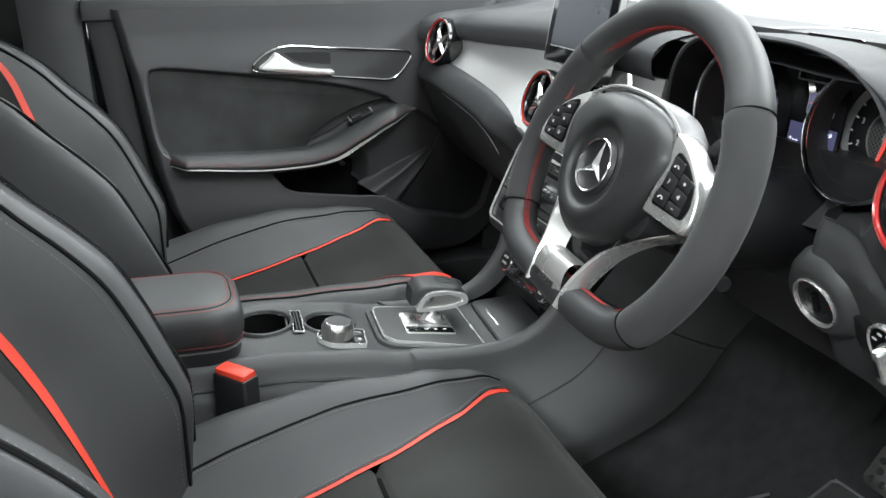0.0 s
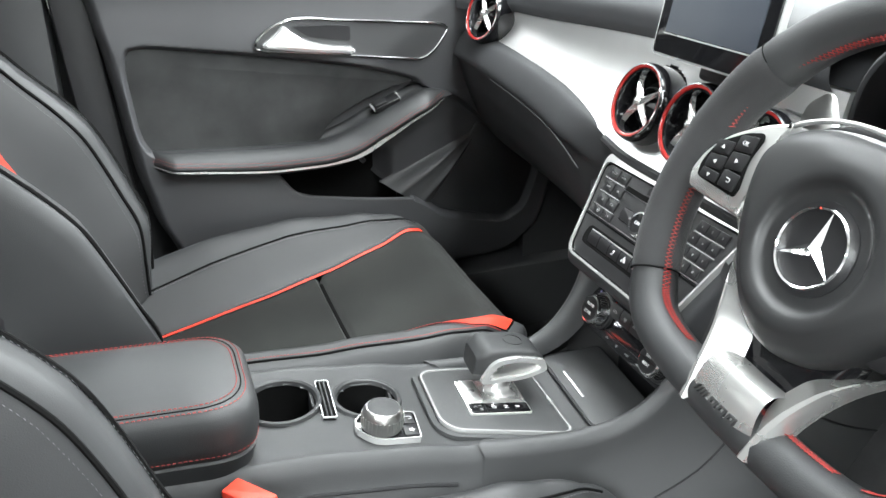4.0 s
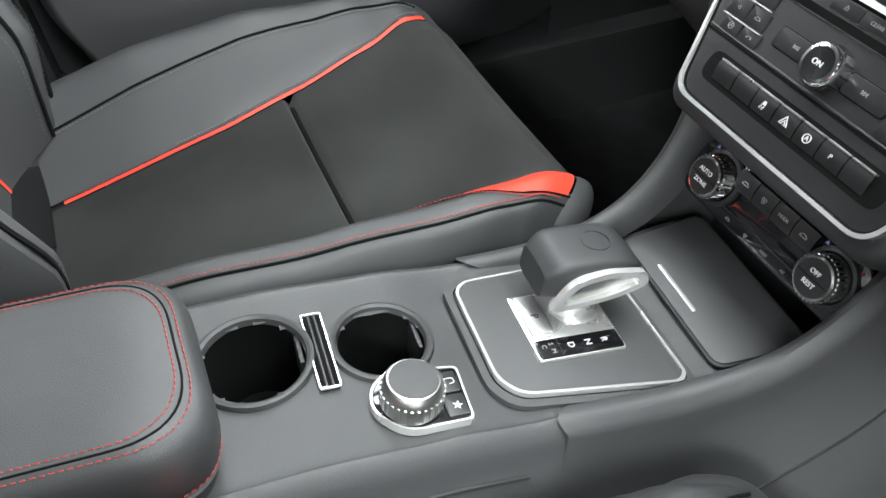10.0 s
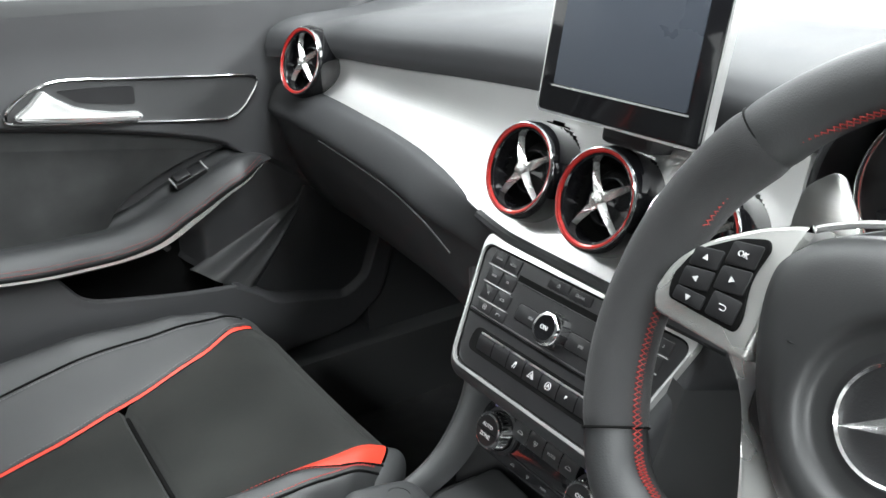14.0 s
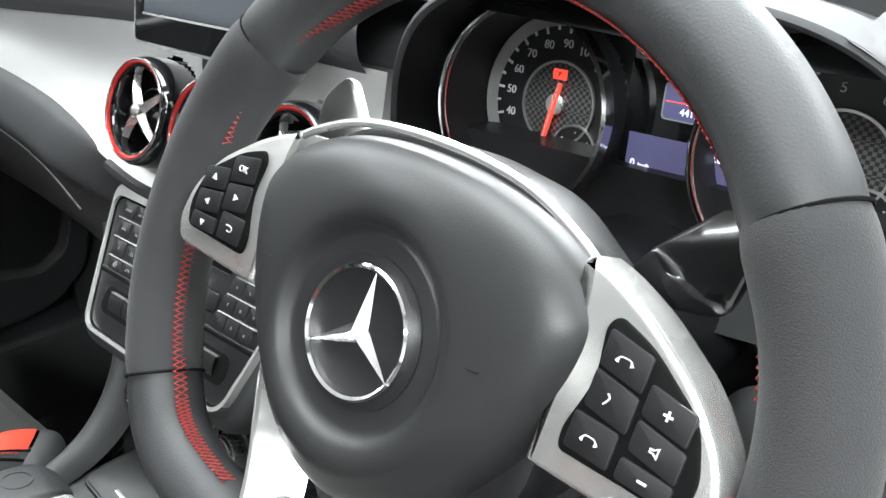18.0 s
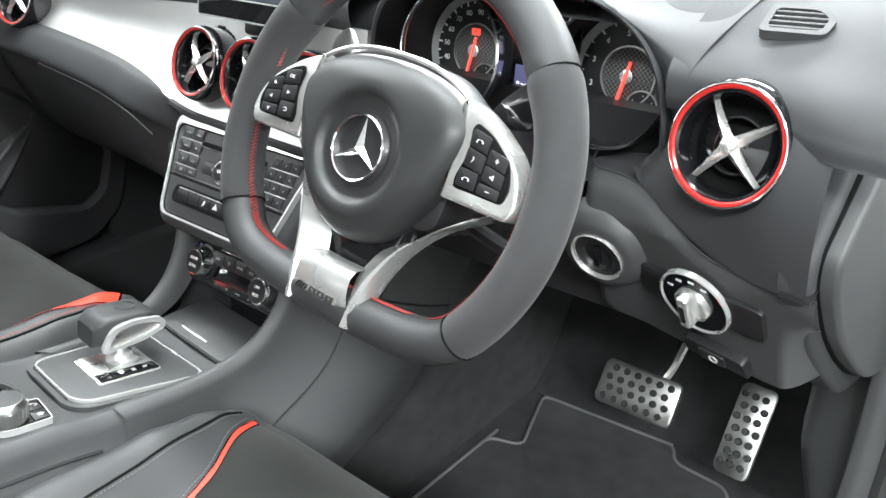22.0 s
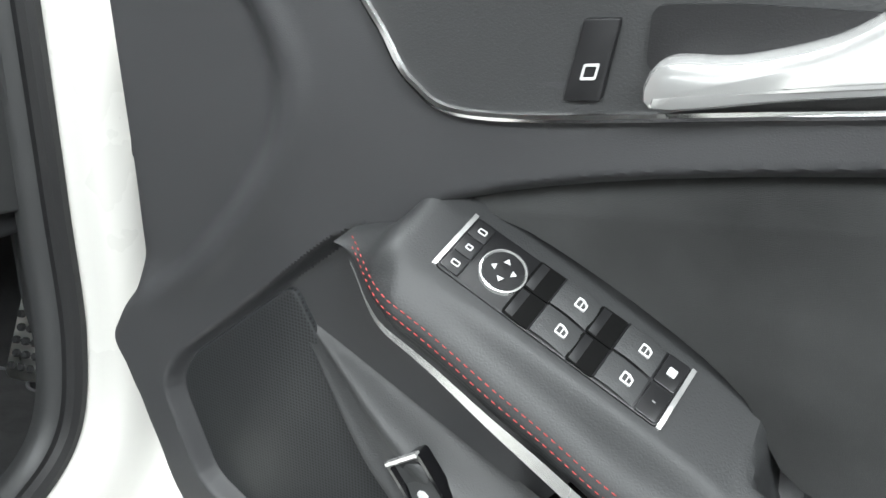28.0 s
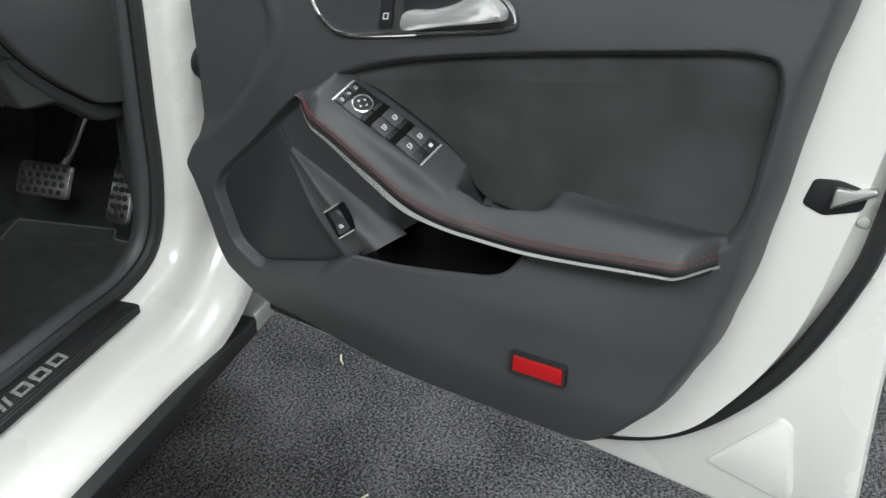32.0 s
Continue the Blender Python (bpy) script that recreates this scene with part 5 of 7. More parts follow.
# ---- floor mat and pedals ----
mat_ = thing("floor_mat", "charcoal carpet driver's floor mat with stitched edge", "floor mat")
MO = rounded([(-0.25, -0.19), (0.457, -0.185), (0.475, -0.242), (0.62, -0.19), (0.64, -0.44), (0.600, -0.458), (0.594, -0.548), (0.50, -0.60), (0.47, -0.655), (0.30, -0.668), (-0.25, -0.668)], 0.02)
part("carpet", prism([(p[0], p[1]) for p in MO], 0.25, 0.262, 0.003), CARPET, mat_)
part("edge_binding", tube([(p[0], p[1], 0.2625) for p in MO], 0.0028, 6, 160, True), GREYSTITCH, mat_, "grey edge binding")


def pedal(name, label, m4, w, h, cols, rows_, arm_from):
    t = thing(name, label, "pedal", "", place=m4)
    OUT = rounded([(-w / 2, -h / 2), (w / 2, -h / 2), (w / 2 * 0.98, h / 2), (-w / 2 * 0.98, h / 2)], 0.012)
    bend = lambda p: Vector((p.x, p.y, p.z - 3.2 * p.y * p.y * (1 if h < 0.09 else 0.4)))
    part("pad_plate", prism(OUT, -0.010, 0.0, 0.002, to=bend), STEEL, t, "brushed steel pedal plate")
    for i in range(rows_):
        for j in range(cols):
            cx = (j - (cols - 1) / 2) * (w * 0.86 / cols) + (0.5 * (i % 2) - 0.25) * w * 0.5 / cols
            cy = (i - (rows_ - 1) / 2) * (h * 0.88 / rows_)
            part("rubber_stud", lathe([(0.0052, -0.004), (0.0052, 0.001), (0.004, 0.0028), (0.0005, 0.003)], 12, to=lambda p, cx=cx, cy=cy: bend(p + Vector((cx, cy, 0)))), RUBBER, t)
    part("pedal_arm", tube([Vector((0, 0, -0.01)) + Vector(q) for q in arm_from], 0.008, 8, 16), STEEL, t)
    return t


def pedal_pose(place, up, right=(0, -1, 0)):
    u, r = Vector(up).normalized(), Vector(right).normalized()
    r = (r - u * r.dot(u)).normalized()
    return basis(place, r, u, r.cross(u))


pedal("brake_pedal", "brushed steel brake pedal with black rubber studs", pedal_pose((0.476, -0.432, 0.456), (0.5, 0, 0.75)), 0.122, 0.068, 6, 4, [(0.02, 0.02, -0.005), (0.03, 0.07, -0.02), (0.03, 0.22, -0.05)])
pedal("accelerator_pedal", "tall brushed steel accelerator pedal with black rubber studs", pedal_pose((0.512, -0.581, 0.438), (0.5, -0.02, 0.80)), 0.050, 0.134, 3, 7, [(0.0, 0.0, -0.008), (0.0, 0.03, -0.03), (0.0, 0.05, -0.06)])

# ---- steering wheel ----
UW = Vector((0.4, 0, 0.917)).normalized()
RW = Vector((0, -1, 0))
WHEEL = basis((0, -0.36, 0.93), RW, UW, RW.cross(UW)) @ Matrix.Rotation(radians(-4.2), 4, "Z")
sw = thing("steering_wheel", "flat-bottomed black steering wheel with silver spokes and red stitching", "steering wheel", place=WHEEL)


def rim_line(a):
    """The rim's middle at the angle a in degrees, from the right, against the clock."""
    c, s = math.cos(radians(a)), math.sin(radians(a))
    r = 0.1808
    y = r * s
    if y < -0.108:
        y = -0.108 - (1 - math.exp(-(-0.108 - y) / 0.032)) * 0.036
    return Vector((r * c * (1 + 0.03 * max(0, -s)), y, -0.031))


def rim_out(a):
    p = rim_line(a)
    d = (rim_line(a + 0.5) - rim_line(a - 0.5)).normalized()
    return p, d.cross(Vector((0, 0, 1))).normalized()


def rim_part(name, a0, a1, mat, label, fat=1.0, n=40):
    """A length of the rim."""
    def f(u, v):
        q = v * math.tau
        a = lerp(a0, a1, u)
        p, o = rim_out(a)
        thumb = 0.0035 * math.exp(-((a - 34) / 10) ** 2) + 0.0035 * math.exp(-((a - 146) / 10) ** 2)
        end = 1 - 0.05 * max(0, 1 - min(u, 1 - u) * n / 1.5)
        return p + (o * math.cos(q) * (0.0196 + thumb * (math.cos(q) < 0)) + Vector((0, 0, 1)) * math.sin(q) * (0.0222 + thumb * 0.5)) * fat * end
    return part(name, grid(f, n, 28, False, True), mat, sw, label)


rim_part("rim_top", 35.5, 144.5, LEATHER, "smooth black leather rim top", 1.0, 70)
rim_part("rim_grip", -40, 36, GRIP, "grey perforated microfibre grip", 1.025, 50)
rim_part("rim_grip", 144, 212, GRIP, "grey perforated microfibre grip", 1.025, 50)
rim_part("rim_bottom", 211.5, 320.5, LEATHER, "flat black leather rim bottom", 1.0, 60)


def rim_inside(a, lift=0.004):
    p, o = rim_out(a)
    return p - o * 0.0196 + Vector((0, 0, lift))


for a0, a1 in ((16, 164), (176, 246), (262, 300), (310, 364)):
    bm = bmesh.new()
    n = int((a1 - a0) * 0.80)
    for i in range(n):
        a = lerp(a0, a1, (i + 0.5) / n)
        w = (a1 - a0) / n * 0.55
        for z0, z1 in ((-0.0045, 0.0045), (0.0045, -0.0045)):
            tube([rim_inside(a - w) + Vector((0, 0, z0)), rim_inside(a + w) + Vector((0, 0, z1))], 0.00045, 4, 2, bm=bm)
    part("cross_stitching", bm, REDSTITCH, sw, "red cross stitching")
for a in (36, 144, 212, 320):
    p, o = rim_out(a)
    part("rim_seam", tube([p + o * math.cos(q) * 0.0199 + Vector((0, 0, 1)) * math.sin(q) * 0.0226 for q in [i / 16 * math.tau for i in range(16)]], 0.0009, 5, 48, True), PIT, sw)

PADO = [(-0.0985, 0.035), (-0.095, 0.050), (-0.078, 0.067), (-0.045, 0.0795), (0.0, 0.0835), (0.045, 0.0795), (0.078, 0.067), (0.095, 0.050), (0.0985, 0.035), (0.093, 0.010), (0.079, -0.021), (0.060, -0.048), (0.040, -0.067), (0.020, -0.0775), (0.0, -0.081), (-0.020, -0.0775), (-0.040, -0.067), (-0.060, -0.048), (-0.079, -0.021), (-0.093, 0.010)]
pf = spline([(x, y, 0) for x, y in PADO], True)
DOME = spline([(1.0, 0, -0.056), (1.012, 0, -0.038), (1.004, 0, -0.024), (0.972, 0, -0.0140), (0.91, 0, -0.0070), (0.82, 0, -0.0020), (0.71, 0, 0.0018), (0.62, 0, 0.0032), (0.57, 0, 0.0028), (0.535, 0, 0.0012), (0.50, 0, -0.0022), (0.46, 0, -0.0036), (0.36, 0, -0.0038)])


def airbag(u, v):
    """The cover: u round its shield-shaped edge, v from the edge up over the swell and into the round dish."""
    e = pf(u % 1.0)
    q = DOME(v)
    a = math.atan2(e.y, e.x)
    p = e.lerp(Vector((math.cos(a), math.sin(a), 0)) * 0.0890, smooth((0.86 - q.x) / 0.26))
    return Vector((p.x * q.x, p.y * q.x, q.z))


part("airbag_cover", grid(airbag, 96, 44, True), AIRBAG, sw, "grained black airbag cover")
for sx, a in ((-0.058, 20), (0.060, -20)):
    part("cover_mark", tube([pose(sx, 0.012, 0.0020, 0, 0, a) @ Vector(q) for q in ((-0.006, 0.001, 0), (0, 0, 0.0002), (0.006, 0.003, 0))], 0.0005, 5, 8), HARD, sw)
for i in range(5):
    part("pressed_letter", ring(rect(0.0042, 0.0052, -0.014 + i * 0.007, -0.0615), rect(0.0026, 0.0034, -0.014 + i * 0.007, -0.0615), -0.010, -0.0040), AIRBAG, sw, "faintly pressed letter in the cover")
part("emblem_disc", lathe([(0.0350, -0.010), (0.0345, -0.0030), (0.0005, -0.0028)], 44), HARD, sw)
part("emblem_ring", lathe([(0.0302, -0.0045), (0.0300, 0.0008), (0.0290, 0.0018), (0.0276, 0.0008), (0.0272, -0.0045)], 56), POLISHED, sw, "round chrome emblem ring")
bm = bmesh.new()
for a in (90, 210, 330):
    d, s = Vector((math.cos(radians(a)), math.sin(radians(a)), 0)), Vector((-math.sin(radians(a)), math.cos(radians(a)), 0))
    v = [bm.verts.new(q) for q in (Vector((0, 0, 0.0026)), d * 0.0280 + Vector((0, 0, -0.0015)), s * 0.0046 + d * 0.0027 + Vector((0, 0, -0.0030)), -s * 0.0046 + d * 0.0027 + Vector((0, 0, -0.0030)))]
    bm.faces.new((v[0], v[2], v[1]))
    bm.faces.new((v[0], v[1], v[3]))
part("emblem_spokes", bm, POLISHED, sw, "three-armed chrome emblem", 10)

POD_KEYS = ((0.1140, 0.0395, 0.0190, 0.0140), (0.1350, 0.0290, 0.0190, 0.0120), (0.1140, 0.0240, 0.0190, 0.0145), (0.1355, 0.0158, 0.0200, 0.0120), (0.1120, 0.0080, 0.0190, 0.0145), (0.1350, 0.0040, 0.0210, 0.0085))
for sg in (-1, 1):
    mx = lambda pts: [(sg * x, y) for x, y in pts]
    arm_o = rounded(mx([(0.0880, -0.0135), (0.1560, -0.0140), (0.1625, -0.0030), (0.1580, 0.0190), (0.1410, 0.0395), (0.1140, 0.0575), (0.0960, 0.0655), (0.0840, 0.0690), (0.0870, 0.0560), (0.0890, 0.0400), (0.0880, 0.0150)]), [0.003, 0.005, 0.008, 0.010, 0.010, 0.010, 0.004, 0.001, 0.004, 0.006, 0.006])
    sp = part("spoke_trim", prism(arm_o, -0.040, -0.0135, 0.0035, seg=3), SILVER, sw, "silver spoke trim")
    pan = rounded(mx([(0.1005, -0.0020), (0.1490, -0.0020), (0.1525, 0.0110), (0.1450, 0.0310), (0.1210, 0.0475), (0.1050, 0.0530), (0.1015, 0.0480), (0.1050, 0.0280), (0.0990, 0.0060)]), [0.003, 0.004, 0.006, 0.007, 0.006, 0.003, 0.003, 0.008, 0.004])
    pd = part("button_panel", prism(pan, -0.016, -0.0112, 0.0012), PIT, sw, "black multifunction keys")
    for i, (bx, by, w, h) in enumerate(POD_KEYS):
        shear = lambda p, bx=bx, by=by: Vector((p.x, p.y - 0.18 * (abs(p.x) - bx) * (1 if by > 0.012 else 0.2), p.z + 0.0006 * math.cos((p.y - by) * 180)))
        kk = part("key", prism(rrect(w, h, 0.0018, sg * bx, by), -0.0122, -0.0103, 0.0006, to=shear), BUTTON, pd)
        z = -0.0093
        if sg < 0:
            if i == 0:
                letters("ok_print", "OK", 0.0048, WHITEPRINT, kk, pose(-bx, by, z))
            elif i == 4:
                part("return_mark", tube([(-bx - 0.0024, by + 0.0014, z), (-bx + 0.0016, by + 0.0014, z), (-bx + 0.0026, by, z), (-bx + 0.0016, by - 0.0014, z), (-bx - 0.0010, by - 0.0014, z)], 0.00035, 5, 16), WHITEPRINT, kk)
            else:
                turn = radians({1: 0, 2: 270, 3: 90, 5: 180}[i])
                tri = [(0.0021 * math.cos(turn + q * math.tau / 3 + math.pi / 2), 0.0021 * math.sin(turn + q * math.tau / 3 + math.pi / 2)) for q in range(3)]
                part("arrow_mark", prism([(-bx + x, by + y) for x, y in tri], z - 0.0006, z + 0.0002), WHITEPRINT, kk)
        elif i in (0, 4):
            key_mark("phone", bx, by, z, kk, 1.0, WHITEPRINT)
        elif i == 3:
            key_mark("speaker", bx, by, z, kk, 1.0, WHITEPRINT)
        elif i == 2:
            part("voice_mark", tube([(bx - 0.0016, by + 0.0024, z), (bx - 0.0004, by + 0.0012, z), (bx - 0.0010, by - 0.0004, z), (bx - 0.0022, by - 0.0020, z)], 0.0004, 6, 10), WHITEPRINT, kk)
        else:
            part("bar_mark", box(bx - 0.0018, bx + 0.0018, by - 0.0004, by + 0.0004, z - 0.0006, z + 0.0001), WHITEPRINT, kk)
            if i == 1:
                part("bar_mark", box(bx - 0.0004, bx + 0.0004, by - 0.0018, by + 0.0018, z - 0.0006, z + 0.0002), WHITEPRINT, kk)
    # lower legs: a raised outer band and a face that slopes in to the middle
    OUT = spline([(0.126, -0.011, 0), (0.102, -0.028, 0), (0.081, -0.048, 0), (0.0635, -0.073, 0), (0.0515, -0.100, 0), (0.0450, -0.128, 0), (0.0420, -0.152, 0)])
    BAND = spline([(0.121, -0.018, 0), (0.096, -0.035, 0), (0.0745, -0.055, 0), (0.0560, -0.078, 0), (0.0430, -0.104, 0), (0.0365, -0.130, 0), (0.0340, -0.152, 0)])
    IN = spline([(0.116, -0.022, 0), (0.088, -0.040, 0), (0.062, -0.058, 0), (0.036, -0.076, 0), (0.025, -0.096, 0), (0.021, -0.112, 0), (0.020, -0.124, 0)])

    def leg(u, v, sg=sg, OUT=OUT, BAND=BAND, IN=IN):
        o, b_, i_ = OUT(u), BAND(u), IN(u)
        rows_ = ((o, -0.042), (o, -0.024), (o.lerp(b_, 0.22), -0.0175), (o.lerp(b_, 0.8), -0.0160), (b_, -0.0175), (i_, -0.036))
        k = v * 5
        j = min(int(k), 4)
        p = rows_[j][0].lerp(rows_[j + 1][0], k - j)
        return Vector((sg * p.x, p.y, lerp(rows_[j][1], rows_[j + 1][1], k - j) + 0.008 * smooth((u - 0.45) / 0.4) - 0.030 * (1 - smooth(u / 0.55))))
    part("lower_leg", grid(leg, 36, 11), SILVER, sw, "silver lower spoke leg", 20)
part("upper_chrome_line", tube([(-0.1005, 0.047, -0.020), (-0.095, 0.0590, -0.018), (-0.079, 0.0715, -0.016), (-0.046, 0.0840, -0.015), (0.0, 0.0880, -0.015), (0.046, 0.0840, -0.015), (0.079, 0.0715, -0.016), (0.095, 0.0590, -0.018), (0.1005, 0.047, -0.020)], 0.0022, 8, 60), CHROME, sw, "thin chrome line round the hub")
part("upper_bridge", prism(rounded([(-0.098, 0.03), (0.098, 0.03), (0.098, 0.056), (0.05, 0.085), (0.0, 0.0905), (-0.05, 0.085), (-0.098, 0.056)], 0.015), -0.06, -0.022, 0.004), HARD, sw)
part("hub_back", prism(rounded([(-0.085, -0.05), (0.085, -0.05), (0.09, 0.05), (0.04, 0.080), (-0.04, 0.080), (-0.09, 0.05)], 0.02), -0.075, -0.03, 0.005), HARD, sw)
part("lower_web", prism(rounded([(-0.058, -0.050), (0.058, -0.050), (0.030, -0.145), (-0.030, -0.145)], 0.01), -0.050, -0.034, 0.003), GLOSS, sw, "gloss black lower spoke recess")
PLATE = spline([(0.0365, -0.1465, -0.036), (0.0362, -0.1450, -0.0175), (0.0355, -0.1395, -0.0090), (0.0340, -0.1295, -0.0048), (0.0325, -0.1170, -0.0032), (0.0315, -0.1075, -0.0056), (0.0310, -0.1020, -0.0125), (0.0305, -0.1005, -0.030)])
amg = part("lower_badge_plate", grid(lambda u, v: Vector((PLATE(v).x * (2 * u - 1), PLATE(v).y, PLATE(v).z - 0.0035 * (2 * u - 1) ** 2)), 20, 24), SILVER, sw, "curved silver lower spoke plate")
for i in range(4):
    part("badge_bar", prism([(-0.0285 + i * 0.0036, -0.1375), (-0.0270 + i * 0.0036, -0.1375), (-0.0235 + i * 0.0036, -0.1310), (-0.0250 + i * 0.0036, -0.1310)], -0.0140, -0.0044), DARKPRINT, amg)
for i in range(3):
    bx = -0.0055 + i * 0.0105
    part("badge_bar", ring([(bx - 0.0045, -0.1375), (bx + 0.0035, -0.1375), (bx + 0.0055, -0.1310), (bx - 0.0025, -0.1310)], [(bx - 0.0020, -0.1358), (bx + 0.0015, -0.1358), (bx + 0.0028, -0.1326), (bx - 0.0007, -0.1326)], -0.0140, -0.0044), DARKPRINT, amg)

col = thing("steering_column", "black plastic steering column shroud with stalk", "steering column")
cl = spline([(0.035, -0.36, 0.905), (0.09, -0.36, 0.875), (0.17, -0.36, 0.85), (0.27, -0.36, 0.84)])
part("shroud", tube(cl, lambda u: lerp(0.052, 0.075, u), 20, 16, flat=0.8), HARD, col)
part("stalk", tube([(0.09, -0.41, 0.845), (0.085, -0.455, 0.835), (0.080, -0.49, 0.832)], 0.008, 10, 12), HARD, col, "black control stalk")
for sg in (-1, 1):
    part("shift_paddle", prism(rounded([(0.075, 0.050), (0.125, 0.060), (0.128, 0.088), (0.112, 0.104), (0.085, 0.075)], 0.008), -0.058, -0.052, 0.002, to=lambda p, sg=sg: WHEEL @ Vector((p.x * sg, p.y, p.z - 0.006))), GLOSS if sg > 0 else STEEL, col, "shift paddle behind the wheel")

# ---- instrument cluster ----
cluster = thing("instrument_cluster", "two-dial instrument cluster with chrome rings and lit centre display", "instrument cluster")
def hood(u, v, k=1.0):
    """The hood: u over the dials from the passenger's side to the door, v forward."""
    a = u * math.pi
    y = 0.190 * math.copysign(abs(math.cos(a)) ** 0.66, math.cos(a)) * k
    z = -0.035 + (0.190 - 0.022 * v) * math.sin(a) ** 0.52 * k
    return Vector((lerp(0.222, 0.50, v) - 0.018 * math.sin(a) * (1 - v), -0.352 + y, 0.90 + z))


part("hood", grid(hood, 70, 12), SOFT, cluster, "dark soft hood over the dials")
part("hood_inside", grid(lambda u, v: hood(u, v * 0.25, 0.970), 70, 6), HARD, cluster)
part("hood_lip", grid(lambda u, v: hood(u, 0.0, lerp(1.0, 0.970, v)) + Vector((-0.003 * math.sin(v * math.pi), 0, 0)), 70, 5), SOFT, cluster)
FLANK_A = spline([hood(0.66, 1.0) + Vector((0, 0, 0.05)), hood(0.66, 0.5) + Vector((0, 0, 0.022)), hood(0.66, 0.15), hood(0.67, 0.0), hood(0.74, 0.0), hood(0.82, 0.0), hood(0.89, 0.0) + Vector((0.004, 0, 0)), hood(0.94, 0.0) + Vector((0.010, 0, 0))])
FLANK_B = spline([(0.50, -0.60, 1.087), (0.33, -0.595, 1.062), (0.25, -0.580, 1.030), (0.205, -0.572, 1.006), (0.192, -0.566, 0.982), (0.212, -0.560, 0.945), (0.234, -0.548, 0.905), (0.246, -0.535, 0.880)])
part("hood_flank", grid(lambda u, v: FLANK_A(u).lerp(FLANK_B(u), v) + Vector((0.006, 0, -0.004)) * math.sin(v * math.pi), 60, 10), SOFT, cluster, "dark soft flank between hood and door end")
back_pad = pad(-0.560, -0.140)
part("hood_roof", grid(lambda u, v: back_pad(u, lerp(0.50, 1.0, v)) - Vector((0, 0, 0.004)), 30, 16), SOFT, cluster)
DIALS = ((-0.2565, 0.953), (-0.4560, 0.953))
DR = 0.0665
bm = grid(lambda u, v: Vector((0.276 + 0.02 * v, lerp(-0.165, -0.540, u), lerp(0.862, 1.050, v))), 150, 76)
bmesh.ops.delete(bm, geom=[f for f in bm.faces if any(math.hypot(f.calc_center_median().y - y - 0.002, f.calc_center_median().z - z - 0.004) < DR * 1.02 for y, z in DIALS)], context="FACES")
part("binnacle_face", bm, HARD, cluster, "dark panel round the dials")
part("lower_cover", grid(lambda u, v: Vector((lerp(0.225, 0.285, v), lerp(-0.175, -0.530, u), 0.868 + 0.030 * v - 0.012 * math.sin(u * math.pi))), 16, 8), SOFT, cluster)
part("side_cheek", grid(lambda u, v: Vector((lerp(0.172, 0.262, v) + 0.03 * u * (1 - v), lerp(-0.070, -0.168, u), 0.925 + 0.045 * v - 0.010 * math.sin(u * math.pi) * (1 - v))), 14, 12), ALU, cluster, "matte aluminium cheek beside the dials")
part("hood_cheek", grid(lambda u, v: Vector((lerp(0.255, 0.34, v), lerp(-0.045, -0.166, u) , lerp(0.968, 1.032, v) + 0.012 * math.sin(v * math.pi))), 12, 10), SOFT, cluster, "dark soft flank of the hood")


